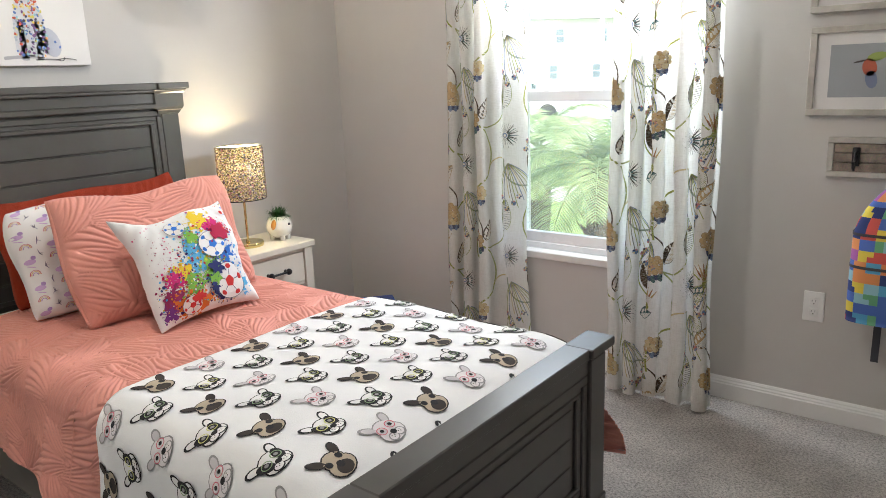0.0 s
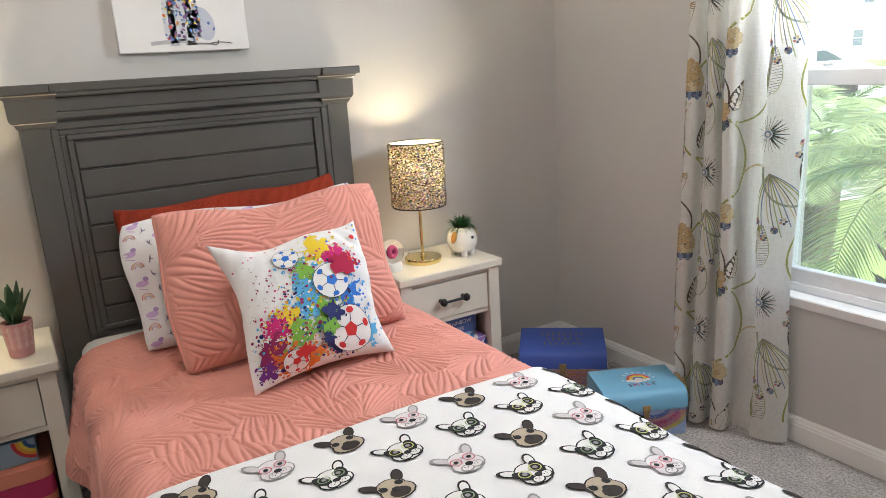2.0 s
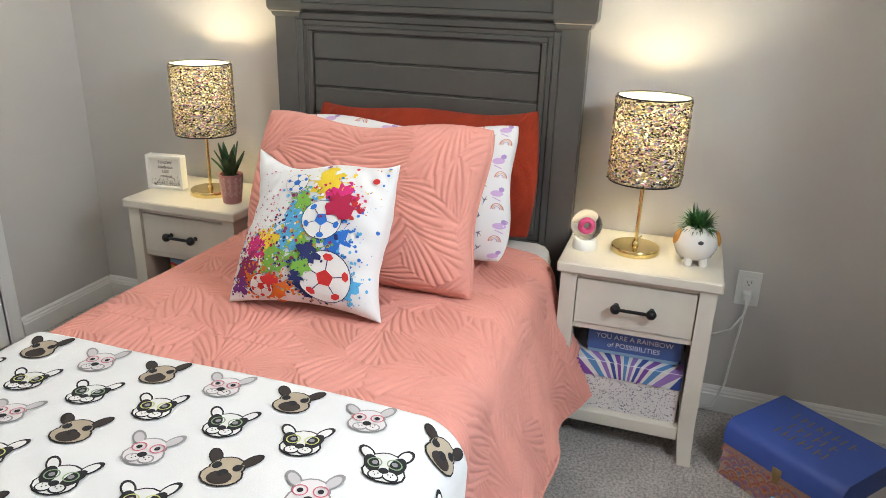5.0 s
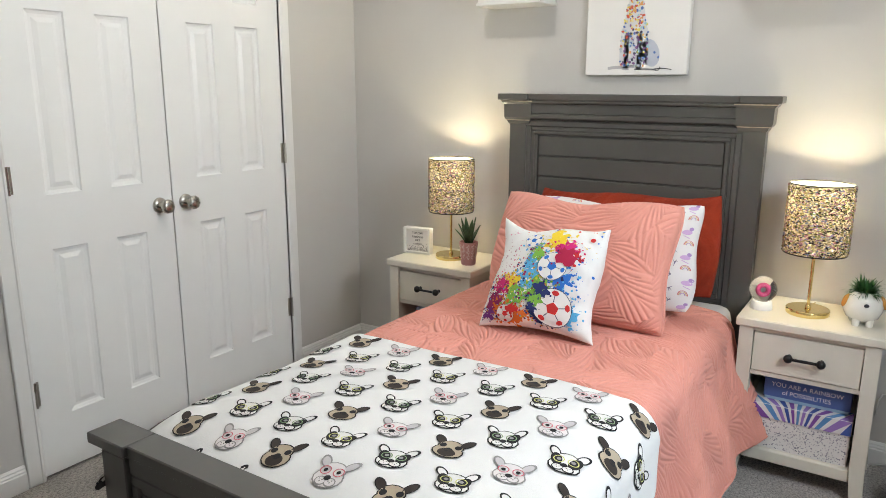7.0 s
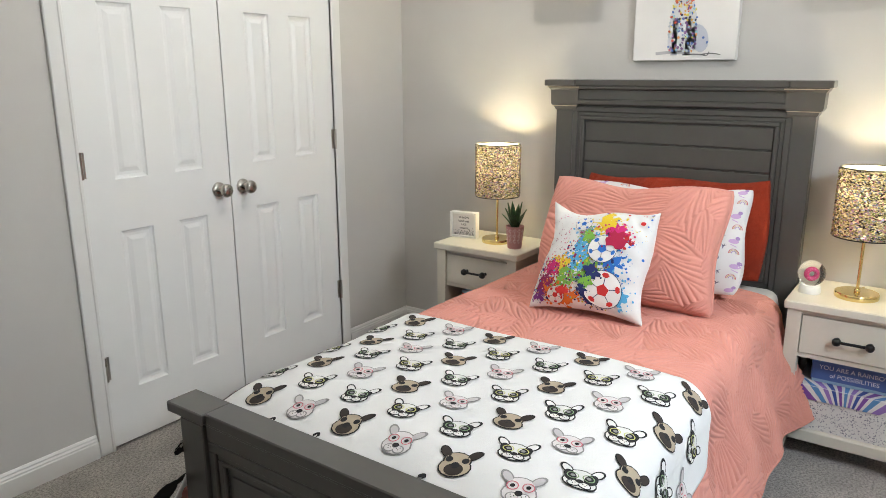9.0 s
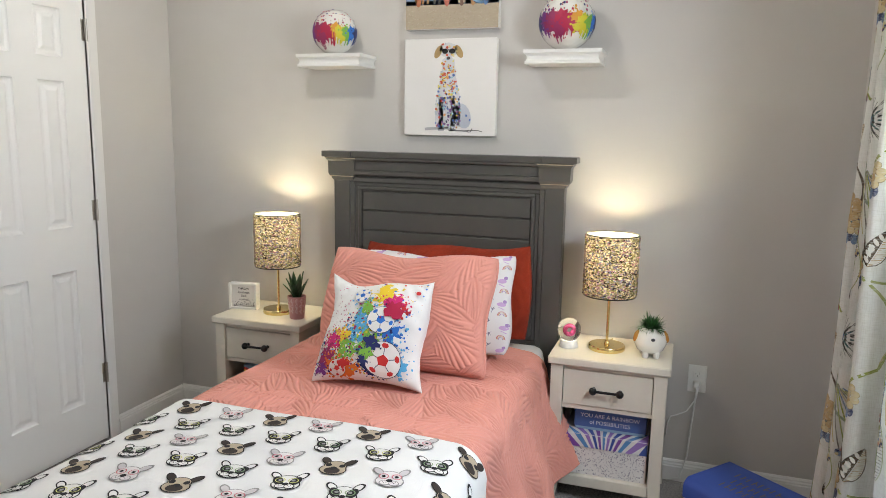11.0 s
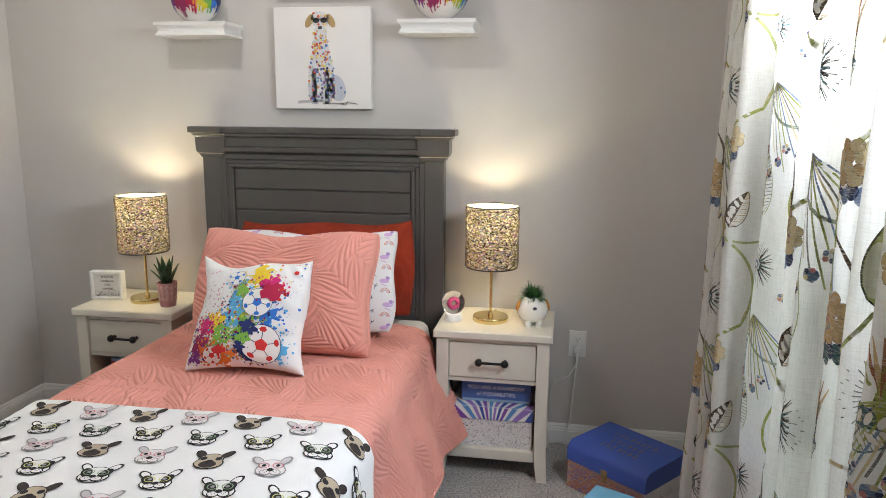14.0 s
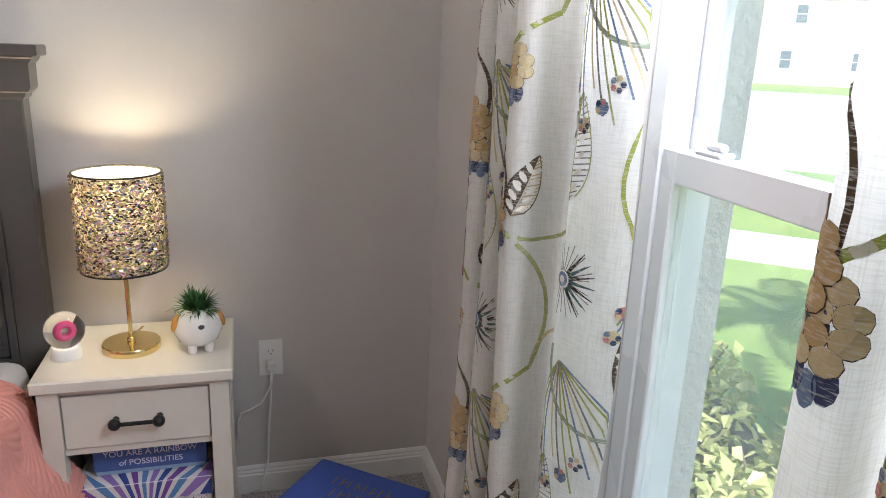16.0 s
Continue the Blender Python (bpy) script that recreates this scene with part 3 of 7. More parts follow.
def cloth_sheet(name, xs, s_lo, s_hi, ns, relief, lift, thick=0.006):
    """A cloth over the bed: for each x, s runs from s_lo(x) to s_hi(x)."""
    g = np.zeros((len(xs), ns, 3))
    uu, vv = np.zeros((len(xs), ns)), np.zeros((len(xs), ns))
    for i, x in enumerate(xs):
        a, b = s_lo(x), s_hi(x)
        for j in range(ns):
            s = a + (b - a) * j / (ns - 1)
            g[i, j] = drape(x, s, lift)
            uu[i, j], vv[i, j] = s, x
    du, dv = np.gradient(g, axis=1), np.gradient(g, axis=0)
    n = np.cross(dv, du)
    n /= np.linalg.norm(n, axis=2, keepdims=True)
    n *= np.where(n[..., 2:3] < -0.2, -1, 1)
    if relief is not None:
        g = g + n * relief(uu, vv)[..., None]
    me = grid_mesh(name, g)
    return me


def hem_r(x):
    return 0.90 + 0.020 * math.sin(5.2 * x + 0.5) + 0.012 * abs(math.sin(9.0 * x))


def hem_l(x):
    return -(0.79 + 0.016 * math.sin(6.0 * x) + 0.012 * abs(math.sin(10.0 * x)) + 0.03 * (x > 1.1))


def solid(ob, t, offset=-1.0):
    m = ob.modifiers.new("thickness", "SOLIDIFY")
    m.thickness, m.offset = t, offset
    return ob


QX = np.concatenate([np.linspace(0.285, 1.30, 400), np.linspace(1.31, 2.015, 60)])
QUILT = thing("quilt", (0, 0, 0), "coral pink quilt stitched in leaf fans, spread on the bed", "quilt")
me = cloth_sheet("fabric", QX, hem_l, hem_r, 640, lambda u, v: 0.0062 * fans(u, v) + 0.004 * np.sin(7 * v + 3 * u) * np.sin(5 * u), 0.0)
part("fabric", me, "quilt_coral", QUILT)
for hem in (hem_l, hem_r):
    part("binding", tube([drape(x, hem(x)) for x in np.linspace(0.285, 2.015, 120)], 0.005, 8), "quilt_coral", QUILT, "corded edge binding", 180)
part("binding", tube([drape(0.285, s, 0.001) for s in np.linspace(hem_l(0.285), hem_r(0.285), 60)], 0.005, 8), "quilt_coral", QUILT, "corded edge binding", 180)

# blanket folded over the foot
BLX = 1.245


def bl_lo(x):
    return -(0.88 + 0.01 * math.sin(8 * x))


def bl_hi(x):
    return 0.70 + 0.02 * math.sin(4 * x) - 0.10 * max(0.0, 1 - (x - BLX) / 0.10) ** 2


me = cloth_sheet("blanket", np.linspace(BLX, 2.018, 150), bl_lo, bl_hi, 300, lambda u, v: 0.004 * np.sin(11 * v + 2 * u) * np.sin(9 * u + 1), 0.019)
BLANKET = thing("blanket", (0, 0, 0), "white plush throw with dark and tan mask print, on the quilt", "blanket")
solid(part("fabric", me, "blanket_white", BLANKET), 0.006, 1.0)

# ---- curtains ----
def fold_profile(x0, x1, y, folds, returns):
    """The plan of a curtain as a fine polyline: (x, y) points with their run along the cloth."""
    n = 260
    pts = []
    for i in range(n + 1):
        t = i / n
        ph, amp = folds(t)
        back = max(0.0, 1 - t / 0.07) ** 1.5 if returns else 0.0
        pts.append((x0 + (x1 - x0) * t + 0.012 * math.sin(2 * ph), y + amp * math.cos(ph) * (1 - back) + (1.578 - y) * back + (0.06 * max(0.0, t - 0.6) / 0.4 if returns else 0.0)))
    run = [0.0]
    for a, b in zip(pts, pts[1:]):
        run.append(run[-1] + math.hypot(b[0] - a[0], b[1] - a[1]))
    return np.array(pts), np.array(run)


def curtain(name, x0, x1, y, folds, z0, z1, lean, returns):
    pts, run = fold_profile(x0, x1, y, folds, returns)
    total = run[-1]

    # a fine table of the plan and its normals
    m = 1600
    us = np.linspace(0, total, m + 1)
    px, py = np.interp(us, run, pts[:, 0]), np.interp(us, run, pts[:, 1])
    gx, gy = np.gradient(px), np.gradient(py)
    ln = np.hypot(gx, gy)
    table = list(zip(px.tolist(), py.tolist(), (gy / ln).tolist(), (-gx / ln).tolist()))
    mid = 0.5 * (x0 + x1)
    kick = 0.055

    def place(u, z, lift=0.0):
        u = min(max(u, 0.0), total)
        f = u / total * m
        i = min(int(f), m - 1)
        f -= i
        a, b = table[i], table[i + 1]
        qx, qy, nx, ny = (a[k] + (b[k] - a[k]) * f for k in range(4))
        low = 1 - (z - z0) / (z1 - z0)
        sway = 0.010 * low * math.sin(5.0 * z + 9.0 * u) + lean * low
        qy -= kick * low ** 1.3 * (1 - u / total) * min(1.0, u / (0.15 * total)) if returns else 0.0
        return (mid + (qx - mid) * (0.94 + 0.08 * low) + sway + nx * lift, qy + 0.006 * low * math.sin(7 * z + 14 * u) + ny * lift, z)

    c = thing(name, (0, 0, 0), "cream linen curtain with trailing floral print, hanging to the floor", "curtain", "curtains at the window")
    us, zs = np.linspace(0, total, 230), np.linspace(z0, z1, 46)
    part("fabric", grid_mesh(name, [[place(u, z) for u in us] for z in zs]), "linen_cream", c)
    hem = part("hem", grid_mesh("hem", [[place(u, z, 0.0022) for u in us] for z in np.linspace(z0 + 0.001, z0 + 0.075, 5)]), "linen_cream", c)
    return c, place, total


INK = {"olive": (0.30, 0.33, 0.06), "lime": (0.36, 0.39, 0.14), "brown": (0.085, 0.055, 0.03), "ochre": (0.52, 0.36, 0.17), "gold": (0.62, 0.51, 0.29), "rust": (0.33, 0.13, 0.05),
       "navy": (0.045, 0.06, 0.13), "blue": (0.16, 0.23, 0.36), "teal": (0.06, 0.13, 0.13), "grey": (0.20, 0.19, 0.17), "black": (0.03, 0.028, 0.022), "rose": (0.55, 0.22, 0.20), "cream": (0.80, 0.77, 0.70), "sage": (0.30, 0.36, 0.26)}


def shaded_leaf(k, a, b, length, width, turn, dark, light):
    """A leaf with one dark half, pale vein lobes and a hatched half."""
    def at(u, v):
        return (a + u * math.cos(turn) - v * math.sin(turn), b + u * math.sin(turn) + v * math.cos(turn))

    def w(t):
        return width * math.sin(math.pi * min(1, t ** 0.75)) ** 0.8 / 2
    n = 10
    for i in range(n):
        t0, t1 = i / n, (i + 1) / n
        k.poly((at(t0 * length, 0), at(t1 * length, 0), at(t1 * length, w(t1)), at(t0 * length, w(t0))), INK[dark])
    for i in range(17):
        t = (i + 0.8) / 18
        k.stroke((at(t * length - 0.004, -w(t) * 0.08), at(t * length + 0.006, -w(t) * 0.96)), 0.0018, INK[light])
    k.stroke([at(length * i / 10, -w(i / 10)) for i in range(11)], 0.0022, INK[dark])
    k.stroke([at(length * i / 10, w(i / 10)) for i in range(11)], 0.002, INK["black"])
    k.level += 0.0006
    for i in range(1, 6):
        p = at(length * (i / 6.5), w(i / 6.5) * 0.5)
        k.ring(p[0], p[1], 0.010, 0.0045, INK["cream"], turn + 0.9, 8, 1)
        p = at(length * (i / 6.5), -w(i / 6.5) * 0.45)
        k.ring(p[0], p[1], 0.009, 0.004, INK["cream"], turn - 0.9, 8, 1)
    k.level -= 0.0006


def cone_flower(k, a, b, size, top, under, turn=0.0):
    """A scaly flower head over a blue calyx."""
    for row in range(4):
        m = (3, 4, 4, 3)[row]
        for i in range(m):
            u, v = (i - (m - 1) / 2) * size * 0.30, row * size * 0.22
            ca, cb = a + u * math.cos(turn) - v * math.sin(turn), b + u * math.sin(turn) + v * math.cos(turn)
            k.level = 0.0012 - 0.0003 * row
            k.ring(ca, cb, size * 0.166, size * 0.151, INK["brown"], turn, 10, 1)
            k.level += 0.00015
            k.ring(ca, cb + size * 0.006, size * 0.157, size * 0.143, INK[top if (row + i) % 3 else "ochre"], turn, 10, 1)
    k.level = 0.0004
    for i in range(5):
        u, v = (i - 2) * size * 0.17, -size * (0.22 + 0.10 * (i % 2))
        k.ring(a + u * math.cos(turn) - v * math.sin(turn), b + u * math.sin(turn) + v * math.cos(turn), size * 0.12, size * 0.2, INK[under if i % 2 else "navy"], turn, 10, 1)
    k.level = 0.0


def seed_head(k, a, b, r):
    for i in range(30):
        t = 2 * math.pi * i / 30
        k.stroke([(a + r * f * math.cos(t), b + r * f * math.sin(t)) for f in (0.22, 0.6, 1.0 - 0.12 * (i % 2))], 0.0016, INK["grey"])
    k.level = 0.0008
    k.ring(a, b, r * 0.2, r * 0.2, INK["blue"], 0, 10, 1)
    k.level = 0.0012
    k.ring(a, b, r * 0.1, r * 0.1, INK["cream"], 0, 8, 1)
    k.level = 0.0004
    for i in range(7):
        t = -0.9 + i * 0.3
        k.stroke([(a + r * f * math.cos(t), b + r * f * math.sin(t)) for f in (0.25, 0.6, 1.05)], 0.007, INK["teal" if i % 2 else "black"], True)
    k.level = 0.0


def plume(k, a, b, size, turn):
    """A spray of long thin strokes ending in small blossoms."""
    for i in range(13):
        t = turn + (i - 6) * 0.085
        tip = (a + size * (0.8 + 0.25 * (i % 3) / 2) * math.cos(t), b + size * (0.8 + 0.25 * (i % 3) / 2) * math.sin(t))
        k.stroke(arc((a, b), tip, 0.10 * (1 if i > 6 else -1) * (abs(i - 6) / 6)), 0.0032, INK[("lime", "olive", "blue", "gold", "grey")[i % 5]])
        if i % 2 == 0:
            k.level = 0.0006
            k.ring(tip[0], tip[1], 0.012, 0.011, INK[("rose", "gold", "blue", "cream", "ochre", "blue", "rose")[i // 2]], 0, 9, 1)
            k.level = 0.0010
            for j in range(5):
                k.ring(tip[0] + 0.008 * math.cos(j * 1.26), tip[1] + 0.008 * math.sin(j * 1.26), 0.0045, 0.0045, INK[("blue", "rose", "navy", "gold")[(i + j) % 4]], 0, 6, 1)
            k.level = 0.0


def thistle(k, a, b, size):
    for i in range(6):
        t = math.pi / 2 + (i - 2.5) * 0.22
        k.stroke([(a, b), (a + size * 0.6 * math.cos(t), b + size * 0.55 * math.sin(t)), (a + size * math.cos(t) * 1.1, b + size * math.sin(t))], size * 0.16, INK["rust" if i % 2 else "ochre"], True)
    k.ring(a, b - size * 0.1, size * 0.18, size * 0.26, INK["olive"], 0, 10, 1)
    for i in range(4):
        k.stroke(((a - size * 0.15, b - size * (0.25 - 0.1 * i)), (a + size * 0.15, b - size * (0.22 - 0.1 * i))), 0.002, INK["navy"])


def print_curtain(c, place, total, shift):
    k = Ink(None)
    k.place = lambda u, z: place(u, z, 0.0016 + k.level)
    rep_u, rep_z = 0.43, 0.56
    for iu in range(-1, int(total / rep_u) + 2):
        for iz in range(-1, 5):
            ou, oz = iu * rep_u + shift, iz * rep_z + 0.05 + 0.13 * (iu % 2) - 0.06
            kk = len(k.f)
            k.stroke(arc((ou - 0.01, oz), (ou + 0.10, oz + 0.20), 0.22, 12), 0.008, INK["olive"])
            k.stroke(arc((ou + 0.10, oz + 0.20), (ou + 0.02, oz + 0.44), -0.24, 12), 0.007, INK["lime"])
            k.stroke(arc((ou + 0.02, oz + 0.44), (ou - 0.01, oz + 0.64), 0.2, 12), 0.007, INK["olive"])
            k.stroke(arc((ou + 0.10, oz + 0.20), (ou + 0.22, oz + 0.28), 0.25, 10), 0.006, INK["gold"])
            k.stroke(arc((ou + 0.02, oz + 0.44), (ou + 0.20, oz + 0.50), -0.25, 10), 0.006, INK["lime"])
            k.stroke(arc((ou + 0.22, oz + 0.28), (ou + 0.36, oz + 0.16), -0.3, 10), 0.007, INK["sage"])
            shaded_leaf(k, ou + 0.21, oz + 0.50, 0.155, 0.075, 1.45, "lime", "grey")
            seed_head(k, ou + 0.225, oz + 0.385, 0.058)
            k.level = 0.0004
            cone_flower(k, ou + 0.02, oz + 0.10, 0.07, "gold", "blue")
            plume(k, ou + 0.24, oz + 0.26, 0.20, -1.25)
            shaded_leaf(k, ou - 0.06, oz + 0.34, 0.12, 0.06, 1.9, "brown", "olive")
            shaded_leaf(k, ou + 0.36, oz + 0.16, 0.12, 0.065, 0.8, "ochre", "brown")
            thistle(k, ou + 0.40, oz + 0.42, 0.075)
            cone_flower(k, ou + 0.43, oz + 0.56, 0.08, "ochre", "teal", 0.3)
            shaded_leaf(k, ou + 0.33, oz + 0.36, 0.10, 0.06, 0.3, "teal", "sage")
            k.stroke(arc((ou + 0.40, oz + 0.42), (ou + 0.33, oz + 0.62), 0.25, 10), 0.006, INK["olive"])
            k.stroke(arc((ou + 0.36, oz + 0.16), (ou + 0.46, oz + 0.02), 0.3, 10), 0.006, INK["brown"])
            k.level = 0.0008
            shaded_leaf(k, ou + 0.05, oz + 0.46, 0.10, 0.05, 1.2, "brown", "ochre")
            plume(k, ou - 0.02, oz + 0.55, 0.13, -2.0)
            k.level = 0.0
    # keep only what lies on the cloth
    lo, hi = 0.02, 2.36
    good = [i for i, f in enumerate(k.f) if all(lo < k.v[j][2] < hi for j in f) and max(math.dist(k.v[f[0]], k.v[j]) for j in f) > 1e-4]
    k.f, k.c = [k.f[i] for i in good], [k.c[i] for i in good]
    part("print", k.mesh("print"), "curtain_ink", c, "printed flowers, leaves and stems")


def folds_left(t):
    # tight pleats by the wall, then one broad flat fall by the glass
    if t < 0.60:
        return t / 0.60 * 6 * math.pi, 0.042
    return 6 * math.pi + (t - 0.60) / 0.40 * 2 * math.pi * 0.75, 0.042 - 0.030 * (t - 0.60) / 0.4


def folds_right(t):
    return 0.4 + t * 10 * math.pi + 0.8 * math.sin(5 * t), 0.028 + 0.012 * math.sin(9 * t)


CL, place_l, total_l = curtain("curtain", 0.850, 1.232, 1.475, folds_left, 0.012, 2.36, 0.0, True)
print_curtain(CL, place_l, total_l, 0.16)
CR, place_r, total_r = curtain("curtain", 1.688, 2.118, 1.412, folds_right, 0.012, 2.36, 0.0, False)
print_curtain(CR, place_r, total_r, 0.05)
ROD = thing("curtain_rod", (0, 0, 0), "plain metal curtain rod above the window", "curtain rod")
part("rod", tube(((0.74, 1.475, 2.375), (1.45, 1.45, 2.375), (2.18, 1.42, 2.375)), 0.0125, 16), "nickel", ROD, smooth=60)
for x in (0.76, 2.16):
    part("bracket", boxes((x - 0.008, x + 0.008, 1.41, 1.59, 2.355, 2.363), (x - 0.02, x + 0.02, 1.584, 1.59, 2.33, 2.40)), "nickel", ROD)

# ---- pillows ----
def pillow_form(w, h, t, puff=0.42, ears=0.05, n=44, relief=None, crease=0.0, seed=0, round_off=0.0, sag=0.0):
    """A stuffed pillow standing on its lower edge; returns front, back and a way to place points on the front (u, v from -1 to 1)."""
    ph = seed * 1.7

    def at(u, v, side, lift=0.0):
        pin = 1 - ears * (1 - v * v) * abs(u) ** 3
        pinv = 1 - ears * (1 - u * u) * abs(v) ** 3
        body = max(0.0, (1 - u * u) * (1 - v * v)) ** puff
        wob = 0.05 * math.sin(3 * u + ph) * math.cos(2.5 * v + ph) + crease * math.sin(6 * u * v + ph) * 0.3
        d = t / 2 * body * (1 + wob) + lift
        cut = 1 - round_off * (u * u * v * v) ** 2
        y, z = u * w / 2 * pin * cut, h / 2 * (1 + v * pinv * cut)
        z += -sag * max(0.0, v) * (1 - (u - 0.15 * math.sin(ph)) ** 2) + 0.010 * max(0.0, v) ** 2 * math.sin(4.5 * u + ph)
        y += 0.008 * math.sin(3.5 * v + ph) * abs(u)
        return (side * d + 0.012 * u * v * math.sin(ph + 1), y, z)

    def sheet(side):
        us = np.sin(np.linspace(-1, 1, n) * math.pi / 2)
        g = np.array([[at(u, v, side) for u in us] for v in us])
        if relief is not None:
            du, dv = np.gradient(g, axis=1), np.gradient(g, axis=0)
            nn = np.cross(du, dv) * side
            nn /= np.linalg.norm(nn, axis=2, keepdims=True) + 1e-9
            U, V = np.meshgrid(us, us)
            g = g + nn * (relief(U * w / 2, V * h / 2) * (1 - np.maximum(abs(U), abs(V)) ** 12))[..., None]
        return g
    return at, sheet(1), sheet(-1)


def piping(at, parent, material, r, name="piping", label=""):
    pts = [at(u, -1, 1) for u in np.linspace(-1, 1, 24)] + [at(1, v, 1) for v in np.linspace(-1, 1, 24)][1:] + [at(u, 1, 1) for u in np.linspace(1, -1, 24)][1:] + [at(-1, v, 1) for v in np.linspace(1, -1, 24)][1:]
    part(name, tube(pts, r, 6), material, parent, label, 180)


def lean(bottom, top, extra=0.0):
    """The pose of a pillow whose lower edge middle is at bottom and upper edge middle at top."""
    b, t = Vector(bottom), Vector(top)
    up = (t - b).normalized()
    side = Vector((0, 1, 0))
    side = (side - up * side.dot(up)).normalized()
    fwd = side.cross(up)
    m = Matrix((fwd, side, up)).transposed().to_4x4()
    return Matrix.Translation(b) @ m @ pose(0, 0, 0, extra, 0, 0)


def sheets_mesh(name, a, b):
    n, m = a.shape[:2]
    pts = np.concatenate([a.reshape(-1, 3), b.reshape(-1, 3)]).tolist()
    f = []
    for k in (0, 1):
        for i in range(n - 1):
            for j in range(m - 1):
                p = k * n * m + i * m + j
                q = (p, p + 1, p + m + 1, p + m)
                f.append(q if k == 0 else q[::-1])
    me = bpy.data.meshes.new(name)
    me.from_pydata(pts, [], f)
    bm = bmesh.new()
    bm.from_mesh(me)
    bmesh.ops.remove_doubles(bm, verts=bm.verts, dist=0.0006)
    bm.to_mesh(me)
    bm.free()
    me.polygons.foreach_set("use_smooth", [True] * len(me.polygons))
    return me


# tall orange plush pillow against the headboard
at, fr, bk = pillow_form(0.76, 0.41, 0.15, 0.33, 0.05, 90, lambda u, v: 0.0035 * np.sin(u * 150 + 4 * np.sin(v * 22) + 2 * np.sin(u * 31)), 0.3, 1, 0.05, 0.022)
P = thing("pillow", lean((0.285, 0.068, 0.60), (0.145, 0.060, 0.985), 1.5), "burnt orange plush pillow leaning on the headboard", "pillow", "pillows on the bed")
part("cover", sheets_mesh("cover", fr, bk), "plush_orange", P)

# white pillow with small printed figures
at, fr, bk = pillow_form(0.76, 0.395, 0.17, 0.34, 0.04, 40, None, 0.6, 2, 0.06, 0.015)
P = thing("pillow", lean((0.490, 0.033, 0.600), (0.360, 0.033, 0.955), 1.0), "white cotton pillow with small lilac and grey print, behind the sham", "pillow", "pillows on the bed")
part("cover", sheets_mesh("cover", fr, bk), "pillow_white", P)
k = Ink(lambda u, v: at(u, v, 1, 0.0018))
rng = random.Random(5)
LILAC = [(0.42, 0.28, 0.55), (0.62, 0.42, 0.68), (0.16, 0.15, 0.19), (0.60, 0.16, 0.20), (0.68, 0.45, 0.20), (0.22, 0.20, 0.30)]
for i in range(17):
    for j in range(9):
        u, v = -0.93 + i * 0.116 + rng.uniform(-0.02, 0.02), -0.90 + j * 0.225 + (0.11 if i % 2 else 0)
        if abs(v) > 0.95:
            continue
        kind = (i + 2 * j) % 4
        if kind == 0:
            k.ring(u, v, 0.050, 0.045, LILAC[1], 0.3, 10, 1)
            k.ring(u + 0.035, v + 0.06, 0.022, 0.035, LILAC[0], 0, 8, 1)
            k.stroke(((u - 0.03, v - 0.06), (u + 0.03, v - 0.10)), 0.012, LILAC[1])
        elif kind == 2:
            for r, c in ((0.045, 3), (0.034, 4), (0.022, 0)):
                k.stroke([(u + r * math.cos(a), v + 1.9 * r * math.sin(a)) for a in np.linspace(0, math.pi, 9)], 0.008, LILAC[c])
        else:
            for s in range(4):
                a = rng.uniform(0, 6.28)
                k.stroke(((u, v), (u + 0.03 * math.cos(a), v + 0.07 * math.sin(a))), 0.012, LILAC[2 if s % 2 else 5], True)
part("print", k.mesh("print"), "print_ink", P, "small lilac and charcoal figures")

# coral sham
at, fr, bk = pillow_form(0.655, 0.435, 0.18, 0.30, 0.03, 210, lambda u, v: 0.0062 * fans(u + 0.31, v + 0.6), 0.3, 3, 0.03, 0.012)
P = thing("pillow", lean((0.718, 0.045, 0.595), (0.550, 0.036, 0.992), -1.0), "coral quilted pillow sham with corded edge", "pillow", "pillows on the bed")
part("cover", sheets_mesh("cover", fr, bk), "quilt_coral", P)
piping(at, P, "quilt_coral", 0.006)

# white cushion with paint splashes and balls
at, fr, bk = pillow_form(0.392, 0.385, 0.15, 0.40, 0.12, 64, lambda u, v: 0.0022 * np.sin(38 * u + 30 * v * u * 20) * (np.abs(u) > 0.09), 0.5, 4, 0.0, 0.012)
CUSH = thing("cushion", lean((0.945, 0.030, 0.600), (0.761, 0.020, 0.94), 0.5), "white square cushion printed with bright paint splashes and footballs", "cushion", "pillows on the bed")
part("cover", sheets_mesh("cover", fr, bk), "pillow_white", CUSH)


def splash(k, rng, a, b, r, colour, drops=14, lim=0.97):
    wob = [1 + rng.uniform(-0.35, 0.45) for _ in range(22)]
    k.ring(a, b, r, r, colour, rng.uniform(0, 6), 22, 3, wob=wob)
    for i in range(drops):
        t, d = rng.uniform(0, 6.28), r * rng.uniform(1.0, 1.9)
        p, q = a + d * math.cos(t), b + d * math.sin(t)
        s = r * rng.uniform(0.04, 0.16)
        if abs(p) < lim and abs(q) < lim:
            k.ring(p, q, s, s * rng.uniform(0.7, 1.4), colour, t, 8, 1)
            if rng.random() < 0.4:
                k.stroke(((a + r * 0.7 * math.cos(t), b + r * 0.7 * math.sin(t)), (p, q)), s * 0.9, colour, True)


